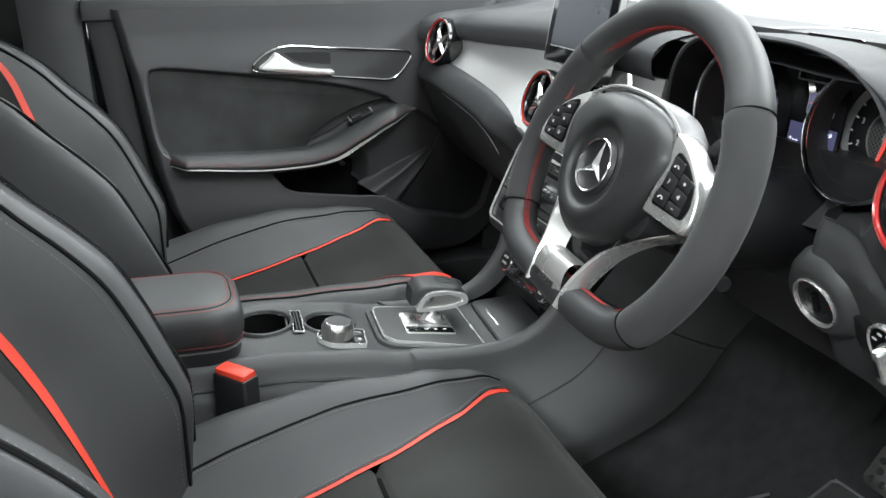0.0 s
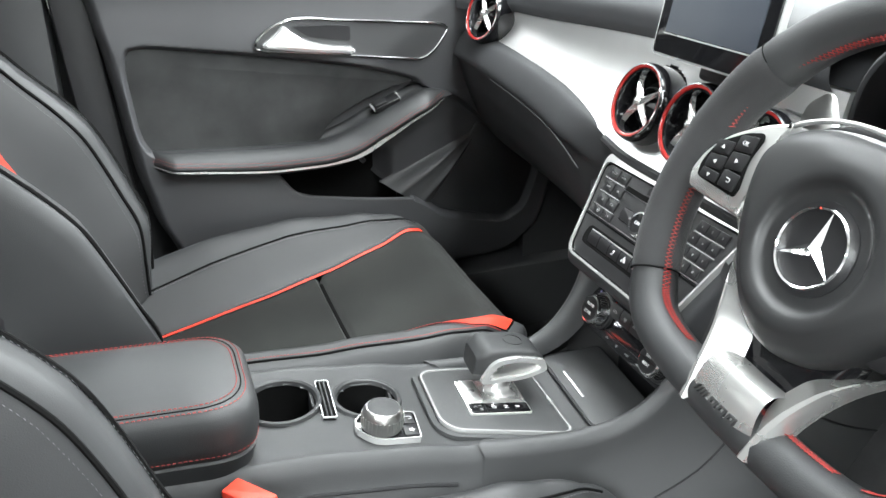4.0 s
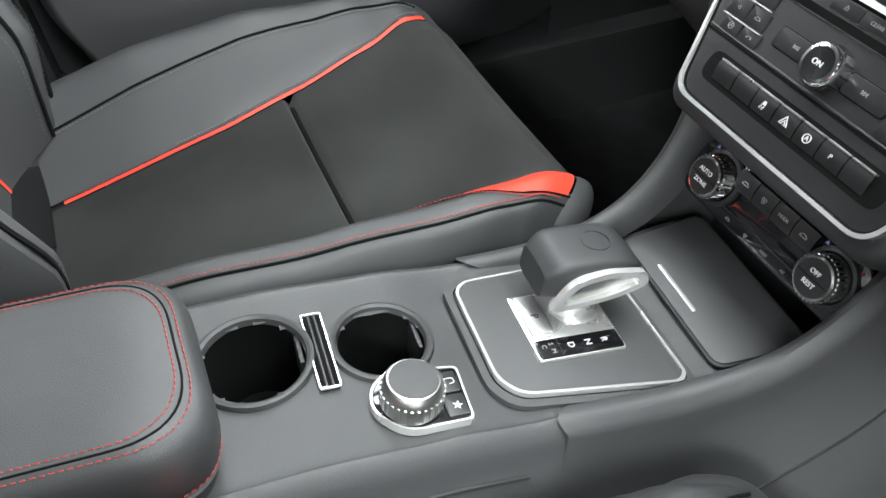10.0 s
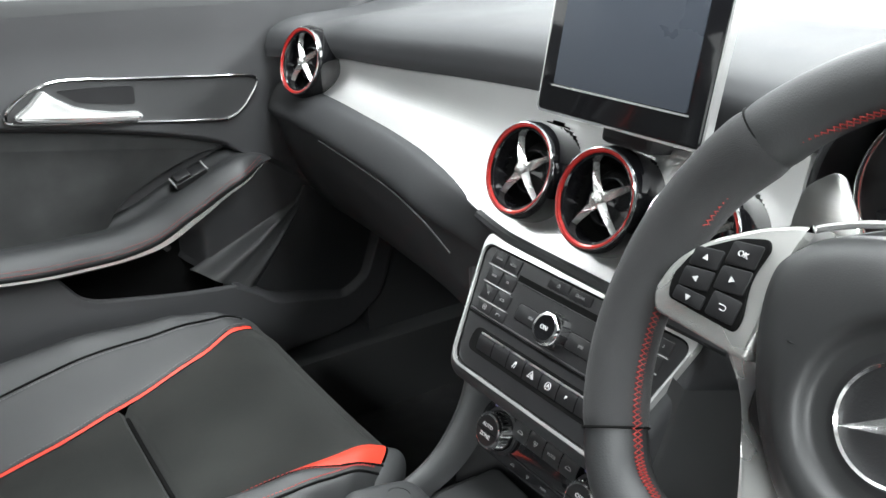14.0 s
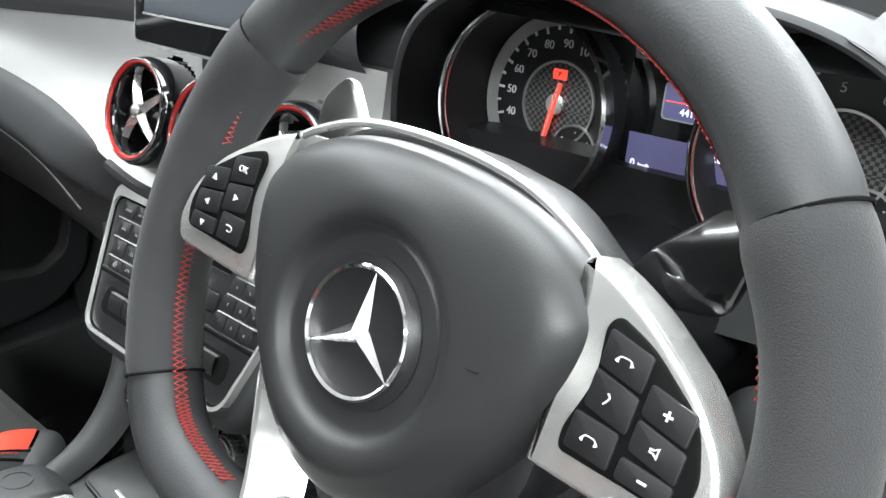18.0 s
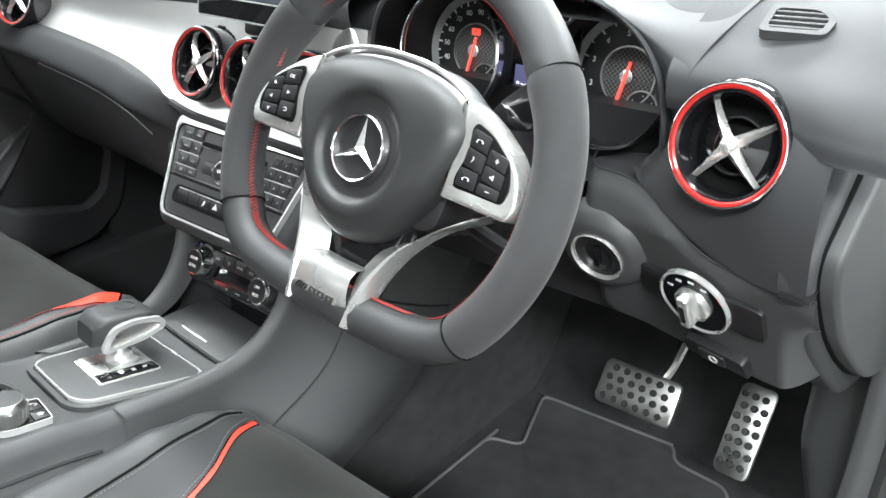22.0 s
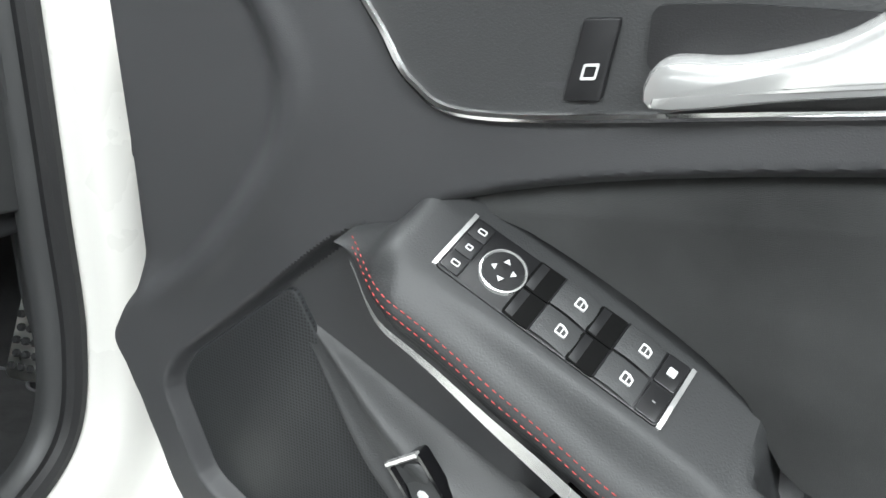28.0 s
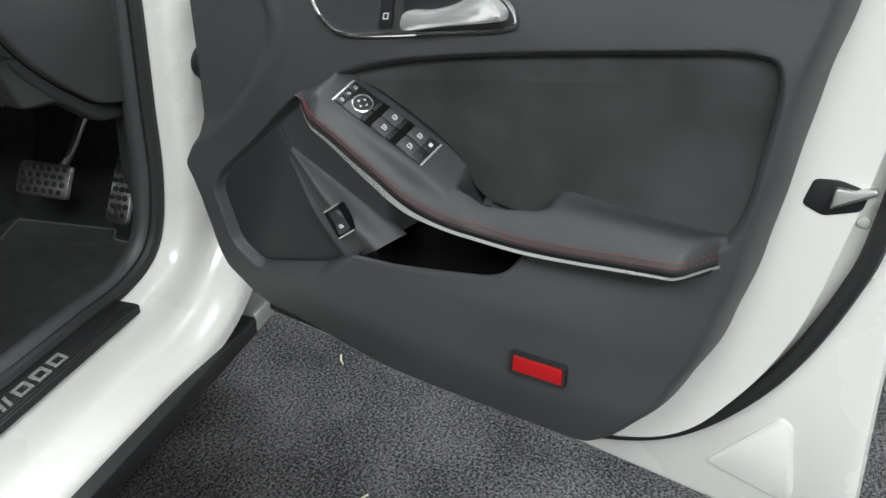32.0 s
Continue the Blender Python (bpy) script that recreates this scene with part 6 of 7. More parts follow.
def dial(y, z, r, label, marks, a0, a1, needle_a, sub, warn):
    m4 = facing((0.302, y, z), 0, 8)
    to = mover(m4)
    d = part("dial", prism(circle(r * 0.99, 48), -0.002, 0.0, to=to), DIAL, cluster, label)
    part("dial_tube", lathe([(r * 0.99, -0.001), (r * 1.02, 0.030), (r * 1.03, 0.052), (r * 1.05, 0.0545)], 56, to=to), HARD, d)
    part("ring_edge", lathe([(r * 1.075, 0.044), (r * 1.07, 0.0540), (r * 1.045, 0.0562), (r * 1.02, 0.0540), (r * 1.015, 0.050)], 56, to=to), POLISHED, d, "thin chrome ring")
    part("scale_band", grid(lambda u, v: m4 @ Vector((r * lerp(0.84, 0.97, v) * math.cos(radians(lerp(a0, 92, u))), r * lerp(0.84, 0.97, v) * math.sin(radians(lerp(a0, 92, u))), 0.0012 + 0.003 * v)), 48, 3), DIMPRINT, d, "grey scale band")
    n = len(marks)
    for i, w in enumerate(marks):
        a = radians(lerp(a0, a1, i / (n - 1)))
        letters("dial_number", w, r * 0.130, WHITEPRINT, d, m4 @ pose(r * 0.655 * math.cos(a), r * 0.655 * math.sin(a), 0.0012))
    for i in range(n * 2 - 1):
        a = radians(lerp(a0, a1, i / (2 * n - 2)))
        c, s = math.cos(a), math.sin(a)
        part("tick", box(r * (0.77 if i % 2 == 0 else 0.80), r * 0.845, -0.0009, 0.0009, 0.0004, 0.0013, to=lambda p, c=c, s=s: m4 @ Vector((p.x * c - p.y * s, p.x * s + p.y * c, p.z))), WHITEPRINT, d)
    part("centre_disc", prism(circle(r * 0.45, 40), 0.0, 0.0014, 0.0004, to=to), CARBON, d, "carbon weave dial centre")
    part("centre_ring", ring(circle(r * 0.475, 44), circle(r * 0.45, 44), 0.0, 0.0024, to=to), STEEL, d)
    a = radians(needle_a)
    c, s = math.cos(a), math.sin(a)
    turn = lambda p: m4 @ Vector((p.x * c - p.y * s, p.x * s + p.y * c, p.z))
    part("needle", prism([(-0.016, -0.0016), (0.0, -0.0022), (r * 0.70, -0.0013), (r * 0.70, 0.0013), (0.0, 0.0022), (-0.016, 0.0016)], 0.006, 0.0082, 0.0005, to=turn), LITRED, d, "red needle")
    part("needle_spine", box(-0.016, r * 0.45, -0.0006, 0.0006, 0.0078, 0.0088, to=turn), SILVER, d)
    part("needle_hub", lathe([(0.0075, 0.003), (0.0075, 0.0062), (0.006, 0.0070), (0.0005, 0.0072)], 24, to=to), SILVER, d)
    sx, sy = sub
    part("small_face", prism(circle(r * 0.27, 30, sx, sy), 0.0008, 0.0020, to=to), DIAL, d)
    part("small_gauge", ring(circle(r * 0.285, 30, sx, sy), circle(r * 0.262, 30, sx, sy), 0.001, 0.0032, to=to), STEEL, d)
    for q in range(5):
        g = radians(200 - q * 55)
        part("tick", box(sx + r * 0.20 * math.cos(g) - 0.0006, sx + r * 0.20 * math.cos(g) + 0.0006, sy + r * 0.20 * math.sin(g) - 0.0006, sy + r * 0.20 * math.sin(g) + 0.0006, 0.002, 0.0026, to=to), WHITEPRINT, d)
    part("small_needle", box(sx - 0.0010, sx + 0.0006, sy - r * 0.22, sy + 0.002, 0.0045, 0.006, to=to), LITRED, d)
    part("small_hub", lathe([(0.0042, 0.002), (0.0042, 0.0062), (0.0005, 0.0066)], 16, to=lambda p: m4 @ (p + Vector((sx, sy, 0)))), SILVER, d)
    if warn:
        lamp = part("warning_lamp", prism(rrect(0.0120, 0.0075, 0.001, -0.001, 0.0215), 0.0012, 0.0022, to=to), LITRED, d, "lit red parking brake lamp")
        letters("lamp_print", "P", 0.0050, DARKPRINT, lamp, m4 @ pose(-0.001, 0.0215, 0.0024))


dial(*DIALS[0], DR, "black speedometer dial with white numbers", ["0", "20", "30", "40", "50", "60", "70", "80", "90", "100", "120", "140", "160"], 262, 0, 258, (0.019, -0.031), True)
dial(*DIALS[1], DR, "black rev counter dial with white numbers", ["0", "1", "2", "3", "4", "5", "6", "7", "8"], 262, 0, 257, (0.021, -0.030), False)
m4 = facing((0.2835, -0.3640, 0.965), 0, 6)
to = mover(m4)
dsp = part("centre_display", prism(rrect(0.082, 0.150, 0.003, 0, 0.012), -0.004, 0.0, to=to), GLOSS, cluster, "narrow colour display")
part("display_field", box(-0.036, 0.037, -0.046, -0.014, -0.0005, 0.0005, to=to), LITBLUE, dsp)
part("display_field", prism(rrect(0.040, 0.0225, 0.003, 0.0055, 0.0105), -0.0005, 0.0005, to=to), LITBLUE, dsp)
part("field_edge", ring(rrect(0.042, 0.0245, 0.0035, 0.0055, 0.0105), rrect(0.040, 0.0225, 0.003, 0.0055, 0.0105), -0.0005, 0.0007, to=to), DIMPRINT, dsp)
part("field_line", box(-0.0135, 0.0245, 0.0100, 0.0106, 0.0003, 0.0008, to=to), LITRED, dsp)
part("display_frame", ring(rounded([(-0.040, 0.034), (0.040, 0.034), (0.040, 0.064), (-0.040, 0.064)], 0.002), rounded([(-0.038, 0.036), (0.038, 0.036), (0.038, 0.062), (-0.038, 0.062)], 0.002), -0.0005, 0.0007, to=to), DIMPRINT, dsp, "thin frame round the gear display")
part("gear_box", prism(rrect(0.0085, 0.0095, 0.001, -0.010, 0.048), -0.0005, 0.0006, to=to), LITWHITE, dsp)
letters("gear_print", "P", 0.0085, DARKPRINT, dsp, m4 @ pose(-0.010, 0.048, 0.0008))
letters("gear_print", "R", 0.0085, LITWHITE, dsp, m4 @ pose(-0.001, 0.048, 0.0006))
for word, size, tx, ty in (("1862.2", 0.0070, 0.0055, 0.0160), ("miles", 0.0040, 0.0055, 0.0103), ("44192", 0.0066, 0.0055, 0.0045), ("20.0", 0.0068, 0.0250, -0.0200), ("0", 0.0070, -0.0305, -0.0345), ("km/h", 0.0042, -0.0220, -0.0350), ("14:54", 0.0068, 0.0235, -0.0405)):
    letters("display_text", word, size, LITWHITE, dsp, m4 @ pose(tx, ty, 0.0008))

# ---- ignition and light switch ----
ign = thing("ignition_switch", "round black ignition switch with silver ring", "ignition switch", place=facing((0.192, -0.4975, 0.799), 0, -22) @ Matrix.Scale(0.95, 4))
part("pod", lathe([(0.056, -0.03), (0.052, -0.014), (0.043, -0.003), (0.036, 0.0005), (0.029, 0.0)], 40), PLASTIC, ign)
part("ring", lathe([(0.0310, -0.004), (0.0305, 0.003), (0.0295, 0.0036), (0.0278, 0.002), (0.0268, -0.004)], 40), SILVER, ign, "satin silver ring")
part("barrel", lathe([(0.0275, -0.006), (0.0265, -0.0005), (0.018, 0.0), (0.016, -0.004), (0.0005, -0.0045)], 36), HARD, ign)
part("key_tab", box(-0.003, 0.003, -0.012, 0.012, -0.004, 0.003, 0.001), GLOSS, ign)
ls = thing("light_switch", "round headlamp switch with chrome edge and silver knob", "light switch", place=facing((0.1935, -0.602, 0.784), -11, -24) @ Matrix.Scale(1.03, 4))
part("plate", prism(rrect(0.132, 0.038, 0.006, 0.002, 0.0), -0.01, -0.001, 0.002), HARD, ls, "black switch strip")
part("chrome_edge", lathe([(0.0368, -0.002), (0.0364, 0.003), (0.0348, 0.0036), (0.0335, 0.001)], 44), CHROME, ls, "chrome edge")
part("face", lathe([(0.0332, -0.002), (0.033, 0.002), (0.0005, 0.0022)], 40), GLOSS, ls)
part("knob", lathe([(0.0185, 0.0), (0.0180, 0.006), (0.0160, 0.0080), (0.0005, 0.0085)], 36), SILVER, ls, "silver knob")
part("knob_bar", prism(rrect(0.012, 0.037, 0.004), 0.004, 0.019, 0.003), SILVER, ls, "silver grip bar")
part("bar_slot", prism(rrect(0.005, 0.020, 0.002), 0.017, 0.0195), HARD, ls)
for i, a in enumerate((150, 118, 88, 60)):
    part("print_bar", box(0.0265 * math.cos(radians(a)) - 0.0028, 0.0265 * math.cos(radians(a)) + 0.0028, 0.0265 * math.sin(radians(a)) - 0.001, 0.0265 * math.sin(radians(a)) + 0.001, 0.002, 0.0028), WHITEPRINT, ls)
pb = thing("parking_brake_switch", "small black electric parking brake switch with white symbol", "switch", place=facing((0.2165, -0.624, 0.722), -11, -30))
part("case", prism(rounded([(-0.036, -0.010), (0.034, -0.012), (0.030, 0.010), (-0.036, 0.012)], 0.004), -0.012, 0.003, 0.002), HARD, pb)
part("rocker", prism(rrect(0.028, 0.016, 0.003, -0.004, 0), 0.002, 0.0052, 0.001), BUTTON, pb)
part("print_mark", ring(circle(0.005, 20, -0.002, 0), circle(0.0036, 20, -0.002, 0), 0.0045, 0.0058), WHITEPRINT, pb)

# demister vent on the dash top
dv = thing("side_demister_vent", "small slatted side window vent in the dash top", "air vent", place=basis((0.250, -0.632, 1.034), (0.2, -0.98, 0), (0.83, 0.17, 0.53), (-0.52, -0.10, 0.85)) @ Matrix.Scale(0.78, 4))
part("frame", ring(rounded([(-0.038, -0.022), (0.03, -0.022), (0.038, 0.004), (0.022, 0.022), (-0.03, 0.022)], 0.008), rounded([(-0.030, -0.016), (0.024, -0.016), (0.030, 0.004), (0.018, 0.016), (-0.024, 0.016)], 0.006), -0.006, 0.006), PLASTIC, dv)
part("well", prism(rounded([(-0.032, -0.018), (0.026, -0.018), (0.032, 0.004), (0.020, 0.018), (-0.026, 0.018)], 0.006), -0.008, -0.002), HARD, dv)
for i in range(4):
    part("slat", box(-0.03, 0.03, -0.012 + i * 0.008 - 0.0015, -0.012 + i * 0.008 + 0.0015, -0.003, 0.005, 0.0005), PLASTIC, dv)


# ---- doors ----
def front_door(place, driver, label):
    t = thing("front_door", label, "car door", "front doors", place=place)
    def soft(points, h=0.012):
        """A smoothed curve through the points."""
        f = curve1(points)
        return lambda x: sum(f(x + k * h) * wt for k, wt in ((-1.5, 0.15), (-0.75, 0.22), (0, 0.26), (0.75, 0.22), (1.5, 0.15)))
    FRONT = soft([(0.424, 0.36), (0.430, 0.29), (0.444, 0.225), (0.464, 0.190), (0.505, 0.158), (0.55, 0.144), (0.60, 0.130), (0.628, 0.118), (0.651, 0.104), (0.672, 0.116), (0.697, 0.135), (0.725, 0.141), (0.80, 0.144), (0.95, 0.146), (1.05, 0.150)], 0.005)
    REAR = soft([(0.424, 0.69), (0.435, 0.765), (0.455, 0.795), (0.476, 0.815), (0.54, 0.858), (0.62, 0.889), (0.715, 0.908), (0.808, 0.919), (0.901, 0.929), (0.963, 0.941), (1.05, 0.955)], 0.01)
    CAP = soft([(0.66, 0.13), (0.70, 0.178), (0.746, 0.231), (0.791, 0.273), (0.836, 0.307), (0.871, 0.320), (0.896, 0.316), (0.922, 0.300), (0.954, 0.270), (1.05, 0.150)])
    INS = spline([(0.425, 0.832, 0), (0.51, 0.863, 0), (0.633, 0.888, 0), (0.804, 0.914, 0), (0.876, 0.921, 0), (0.898, 0.905, 0), (0.898, 0.84, 0), (0.880, 0.745, 0), (0.80, 0.720, 0), (0.70, 0.712, 0), (0.615, 0.722, 0), (0.580, 0.765, 0), (0.53, 0.797, 0), (0.47, 0.822, 0)], True)
    ins_poly = [INS(i / 60) for i in range(60)]
    rec_poly = [Vector((x, z, 0)) for x, z in rounded([(0.174, 0.628), (0.191, 0.657), (0.269, 0.724), (0.342, 0.788), (0.380, 0.810), (0.44, 0.785), (0.486, 0.757), (0.553, 0.722), (0.60, 0.710), (0.682, 0.704), (0.685, 0.684), (0.6585, 0.645), (0.636, 0.636), (0.5432, 0.6195), (0.4346, 0.604), (0.405, 0.582), (0.372, 0.553), (0.242, 0.518), (0.200, 0.545)], 0.016, 3)]

    def inside(px, pz, poly):
        """Depth inside an outline, less than nought outside it."""
        best = np.full(px.shape, 9.0)
        ins = np.zeros(px.shape, bool)
        for i in range(len(poly)):
            a, c = poly[i - 1], poly[i]
            if a.y != c.y:
                ins ^= ((a.y > pz) != (c.y > pz)) & (px < (c.x - a.x) * (pz - a.y) / (c.y - a.y) + a.x)
            ex, ez = c.x - a.x, c.y - a.y
            k = np.clip(((px - a.x) * ex + (pz - a.y) * ez) / (ex * ex + ez * ez + 1e-12), 0, 1)
            best = np.minimum(best, np.hypot(a.x + ex * k - px, a.y + ez * k - pz))
        return np.where(ins, best, -best)

    def ease(k):
        k = np.clip(k, 0, 1)
        return k * k * (3 - 2 * k)

    def base_w(x, z):
        """The panel's bulge without its hollows."""
        low = ease((0.70 - z) / 0.10)
        w = 0.142 + 0.030 * ease((x - 0.2) / 0.35) * (1 - 0.3 * ease((z - 0.9) / 0.1))
        return w + low * (0.006 + 0.012 * ease((x - 0.25) / 0.25) * (1 - ease((x - 0.72) / 0.16))) - 0.022 * ease((0.53 - z) / 0.12)

    NU, NV = 340, 270
    vv = np.linspace(0, 1, NV + 1) ** 1.12
    ZZ = np.repeat((0.426 + 0.614 * vv)[:, None], NU + 1, 1)
    uu = np.linspace(0, 1, NU + 1)
    uu = uu - 0.5 * np.sin(2 * math.pi * uu) / (2 * math.pi)
    FF, RR = np.array([FRONT(z) for z in ZZ[:, 0]]), np.array([REAR(z) for z in ZZ[:, 0]])
    SS = FF[:, None] + (RR - FF)[:, None] * uu[None, :]
    WW = base_w(SS, ZZ)
    WW -= 0.022 * ease((inside(SS, ZZ, ins_poly) + 0.005) / 0.014)
    CC = np.array([CAP(z) for z in ZZ[:, 0]])[:, None]
    WW -= 0.012 * ease((CC - SS) / 0.026) * ease((ZZ - 0.68) / 0.05)
    WW += 0.0035 * np.exp(-((CC - SS + 0.008) / 0.012) ** 2) * ease((ZZ - 0.70) / 0.05)
    hole = ease((inside(SS, ZZ, rec_poly) + 0.003) / 0.009)
    WW = WW + (np.where(SS < 0.46, 0.132, 0.132 - 0.050 * ease((SS - 0.46) / 0.04) * ease((0.715 - ZZ) / 0.04)) - WW) * hole
    arm_poly = [Vector((x, z, 0)) for x, z in ((0.392, 0.806), (0.425, 0.832), (0.47, 0.826), (0.53, 0.803), (0.585, 0.785), (0.63, 0.752), (0.72, 0.766), (0.87, 0.757), (0.868, 0.724), (0.69, 0.708), (0.60, 0.710), (0.553, 0.722), (0.486, 0.757), (0.44, 0.784))]
    WW = WW + (0.136 - WW) * ease((inside(SS, ZZ, arm_poly) + 0.002) / 0.008)
    ED = np.minimum(np.minimum(SS - FF[:, None], RR[:, None] - SS), (ZZ - 0.426) * 0.9)
    WW = 0.090 + (WW - 0.090) * np.sqrt(1 - (1 - np.clip(ED / 0.022, 0, 1)) ** 2)
    pk = [Vector((x, z, 0)) for x, z in rounded([(0.438, 0.604), (0.5432, 0.6193), (0.6344, 0.6352), (0.6567, 0.6453), (0.6831, 0.6841), (0.680, 0.703), (0.60, 0.708), (0.553, 0.716), (0.525, 0.69), (0.505, 0.652), (0.488, 0.634)], [0.004, 0.05, 0.02, 0.02, 0.012, 0.008, 0.02, 0.02, 0.03, 0.02, 0.006])]
    skin = grid(lambda u, v: Vector((SS[round(v * NV), round(u * NU)], WW[round(v * NV), round(u * NU)], ZZ[round(v * NV), 0])), NU, NV)
    mids = [f.calc_center_median() for f in skin.faces]
    deep = inside(np.array([m.x for m in mids]), np.array([m.z for m in mids]), pk)
    bmesh.ops.delete(skin, geom=[f for f, d in zip(list(skin.faces), deep) if d > -0.0050], context="FACES")
    for v in skin.verts:
        if v.is_boundary and 0.42 < v.co.x < 0.70 and 0.59 < v.co.z < 0.73:
            p = min((a + (c - a) * min(1, max(0, (Vector((v.co.x, v.co.z, 0)) - a).dot(c - a) / ((c - a).length_squared + 1e-12))) for a, c in zip(pk, pk[1:] + pk[:1])), key=lambda q: (q.x - v.co.x) ** 2 + (q.y - v.co.z) ** 2)
            if (p.x - v.co.x) ** 2 + (p.y - v.co.z) ** 2 < 0.011 ** 2:
                v.co.x, v.co.z = p.x, p.y
    part("door_panel", skin, DOORSKIN, t, "dark grey soft door panel")
    part("pocket_rim", tube([Vector((p.x, float(base_w(np.float64(p.x), np.float64(p.y))) - 0.0075, p.y - 0.0020)) for p in pk[:-12]], 0.0050, 8, 90), DOORSKIN, t)
    # tub behind the pocket opening, coloured black in place of the shade there
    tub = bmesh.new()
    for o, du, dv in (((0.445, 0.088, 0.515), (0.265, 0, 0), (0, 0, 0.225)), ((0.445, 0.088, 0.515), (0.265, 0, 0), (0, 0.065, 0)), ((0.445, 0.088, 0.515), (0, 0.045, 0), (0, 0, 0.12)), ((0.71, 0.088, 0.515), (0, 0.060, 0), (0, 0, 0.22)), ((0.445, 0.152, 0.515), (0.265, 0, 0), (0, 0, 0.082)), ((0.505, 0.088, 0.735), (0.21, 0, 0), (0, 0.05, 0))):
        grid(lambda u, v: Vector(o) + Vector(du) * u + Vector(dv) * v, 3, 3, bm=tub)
    part("pocket_tub", tub, POCKETSHADE, t, "inside of the door pocket, its shade put in as black")
    part("insert", prism([(p.x + (0.66 - p.x) * 0.012, p.y + (0.83 - p.y) * 0.02) for p in ins_poly], 0.0, 0.006, 0.003, to=lambda p: Vector((p.x, 0.1225 + 0.030 * smooth((p.x - 0.2) / 0.35) * (1 - 0.3 * smooth((p.y - 0.9) / 0.1)) + p.z, p.y))), DOORSUEDE, t, "dark microfibre door insert")

    LOW = soft([(0.33, 0.812), (0.366, 0.804), (0.394, 0.797), (0.44, 0.777), (0.486, 0.749), (0.553, 0.712), (0.597, 0.703), (0.686, 0.701), (0.88, 0.719)], 0.014)
    if driver:
        TOP = soft([(0.34, 0.79), (0.366, 0.806), (0.385, 0.816), (0.40, 0.824), (0.43, 0.832), (0.50, 0.812), (0.588, 0.780), (0.606, 0.752), (0.63, 0.738), (0.66, 0.742), (0.71, 0.764), (0.80, 0.758), (0.885, 0.755)], 0.006)
    else:
        TOP = soft([(0.34, 0.79), (0.366, 0.808), (0.39, 0.822), (0.42, 0.826), (0.46, 0.810), (0.51, 0.785), (0.56, 0.757), (0.60, 0.744), (0.70, 0.744), (0.80, 0.748), (0.885, 0.752)], 0.012)

    def armrest(u, v):
        s_ = lerp(0.366, 0.890, u)
        lo, hi = LOW(s_), TOP(s_)
        k_ = min(1, (hi - lo) / 0.045)
        tip = smooth((s_ - 0.366) / 0.06)
        tail = 1 - smooth((s_ - 0.842) / 0.043) * 0.6
        q = spline([(0.128, 0, hi - 0.002), (0.145, 0, hi), (0.160, 0, hi - 0.010 * k_), (0.185, 0, lerp(hi - 0.018 * k_, lo + 0.040 * k_, 0.7)), (0.200, 0, lo + 0.028 * k_), (0.2095, 0, lo + 0.016 * k_), (0.2125, 0, lo + 0.007 * k_), (0.208, 0, lo), (0.196, 0, lo - 0.012 * k_), (0.150, 0, lo - 0.022 * k_)])(v)
        w_ = 0.135 + (q.x - 0.135) * lerp(0.55, 1, tip) * tail
        flat = 0.0 if not driver or v > 0.64 else smooth((s_ - 0.395) / 0.03) * (1 - smooth((s_ - 0.588) / 0.016)) * smooth((w_ - 0.140) / 0.008) * (1 - smooth((w_ - 0.194) / 0.010))
        zp = 0.7935 - 0.479 * (s_ - 0.497) - 0.527 * (w_ - 0.1745)
        grip = 0.046 * smooth((s_ - 0.592) / 0.014) * (1 - smooth((s_ - 0.650) / 0.062)) * (1 - smooth((w_ - 0.172) / 0.018)) if driver and v < 0.6 else 0.0
        return Vector((s_, w_, lerp(q.z, zp, flat) - grip))
    part("armrest", grid(armrest, 150, 56), LEATHER, t, "black leather door armrest")
    edge = lambda u, dz, dw: Vector((lerp(0.384, 0.878, u), 0.135 + (0.2135 - 0.135 - 0.10 * max(0, dz - 0.008)) * lerp(0.55, 1, smooth((lerp(0.384, 0.878, u) - 0.366) / 0.06)) * (1 - smooth((lerp(0.384, 0.878, u) - 0.842) / 0.043) * 0.6) + dw, LOW(lerp(0.384, 0.878, u)) + dz))
    CHW = curve1([(0.0, 0.002), (0.10, 0.004), (0.27, 0.009), (0.42, 0.0042), (1.0, 0.003)])
    for dz in (0.0105, 0.0165):
        stitches("stitching", lambda u, dz=dz: edge(u, dz, 0.0000), REDSTITCH, t, 130, (0.0030, 0.0008), (0, 0.0008, 0.0003))
    part("armrest_chrome", grid(lambda u, v: edge(u, 0.003 - v * CHW(u), 0.0024 + 0.10 * v * CHW(u)), 90, 4), SILVER, t, "chrome strip under the armrest")

    spk = [(0.182, 0.628), (0.197, 0.655), (0.272, 0.719), (0.300, 0.742), (0.31, 0.72), (0.40, 0.575), (0.372, 0.560), (0.246, 0.526), (0.207, 0.549)]
    part("speaker_grille", prism(rounded(spk, 0.015), 0.112, 0.1365, 0.003, to=lambda p: Vector((p.x, p.z, p.y))), SPEAKERMESH, t, "finely perforated black speaker cover")

    def ridge(u, v):
        a, b_, c = Vector((0.284, 0, 0.730)), Vector((0.390, 0, 0.566)), Vector((0.492, 0, 0.632))
        p = a.lerp(b_.lerp(c, v), u)
        return Vector((p.x, 0.1315 + (0.024 * smooth(v / 0.30) * (1 - smooth((v - 0.62) / 0.38)) + 0.004 * (math.exp(-((v - 0.24) / 0.10) ** 2) + math.exp(-((v - 0.72) / 0.10) ** 2))) * smooth(u * 1.4), p.z))
    part("ridge", grid(ridge, 30, 36), PLASTIC, t, "wedge-shaped door pull ridge")
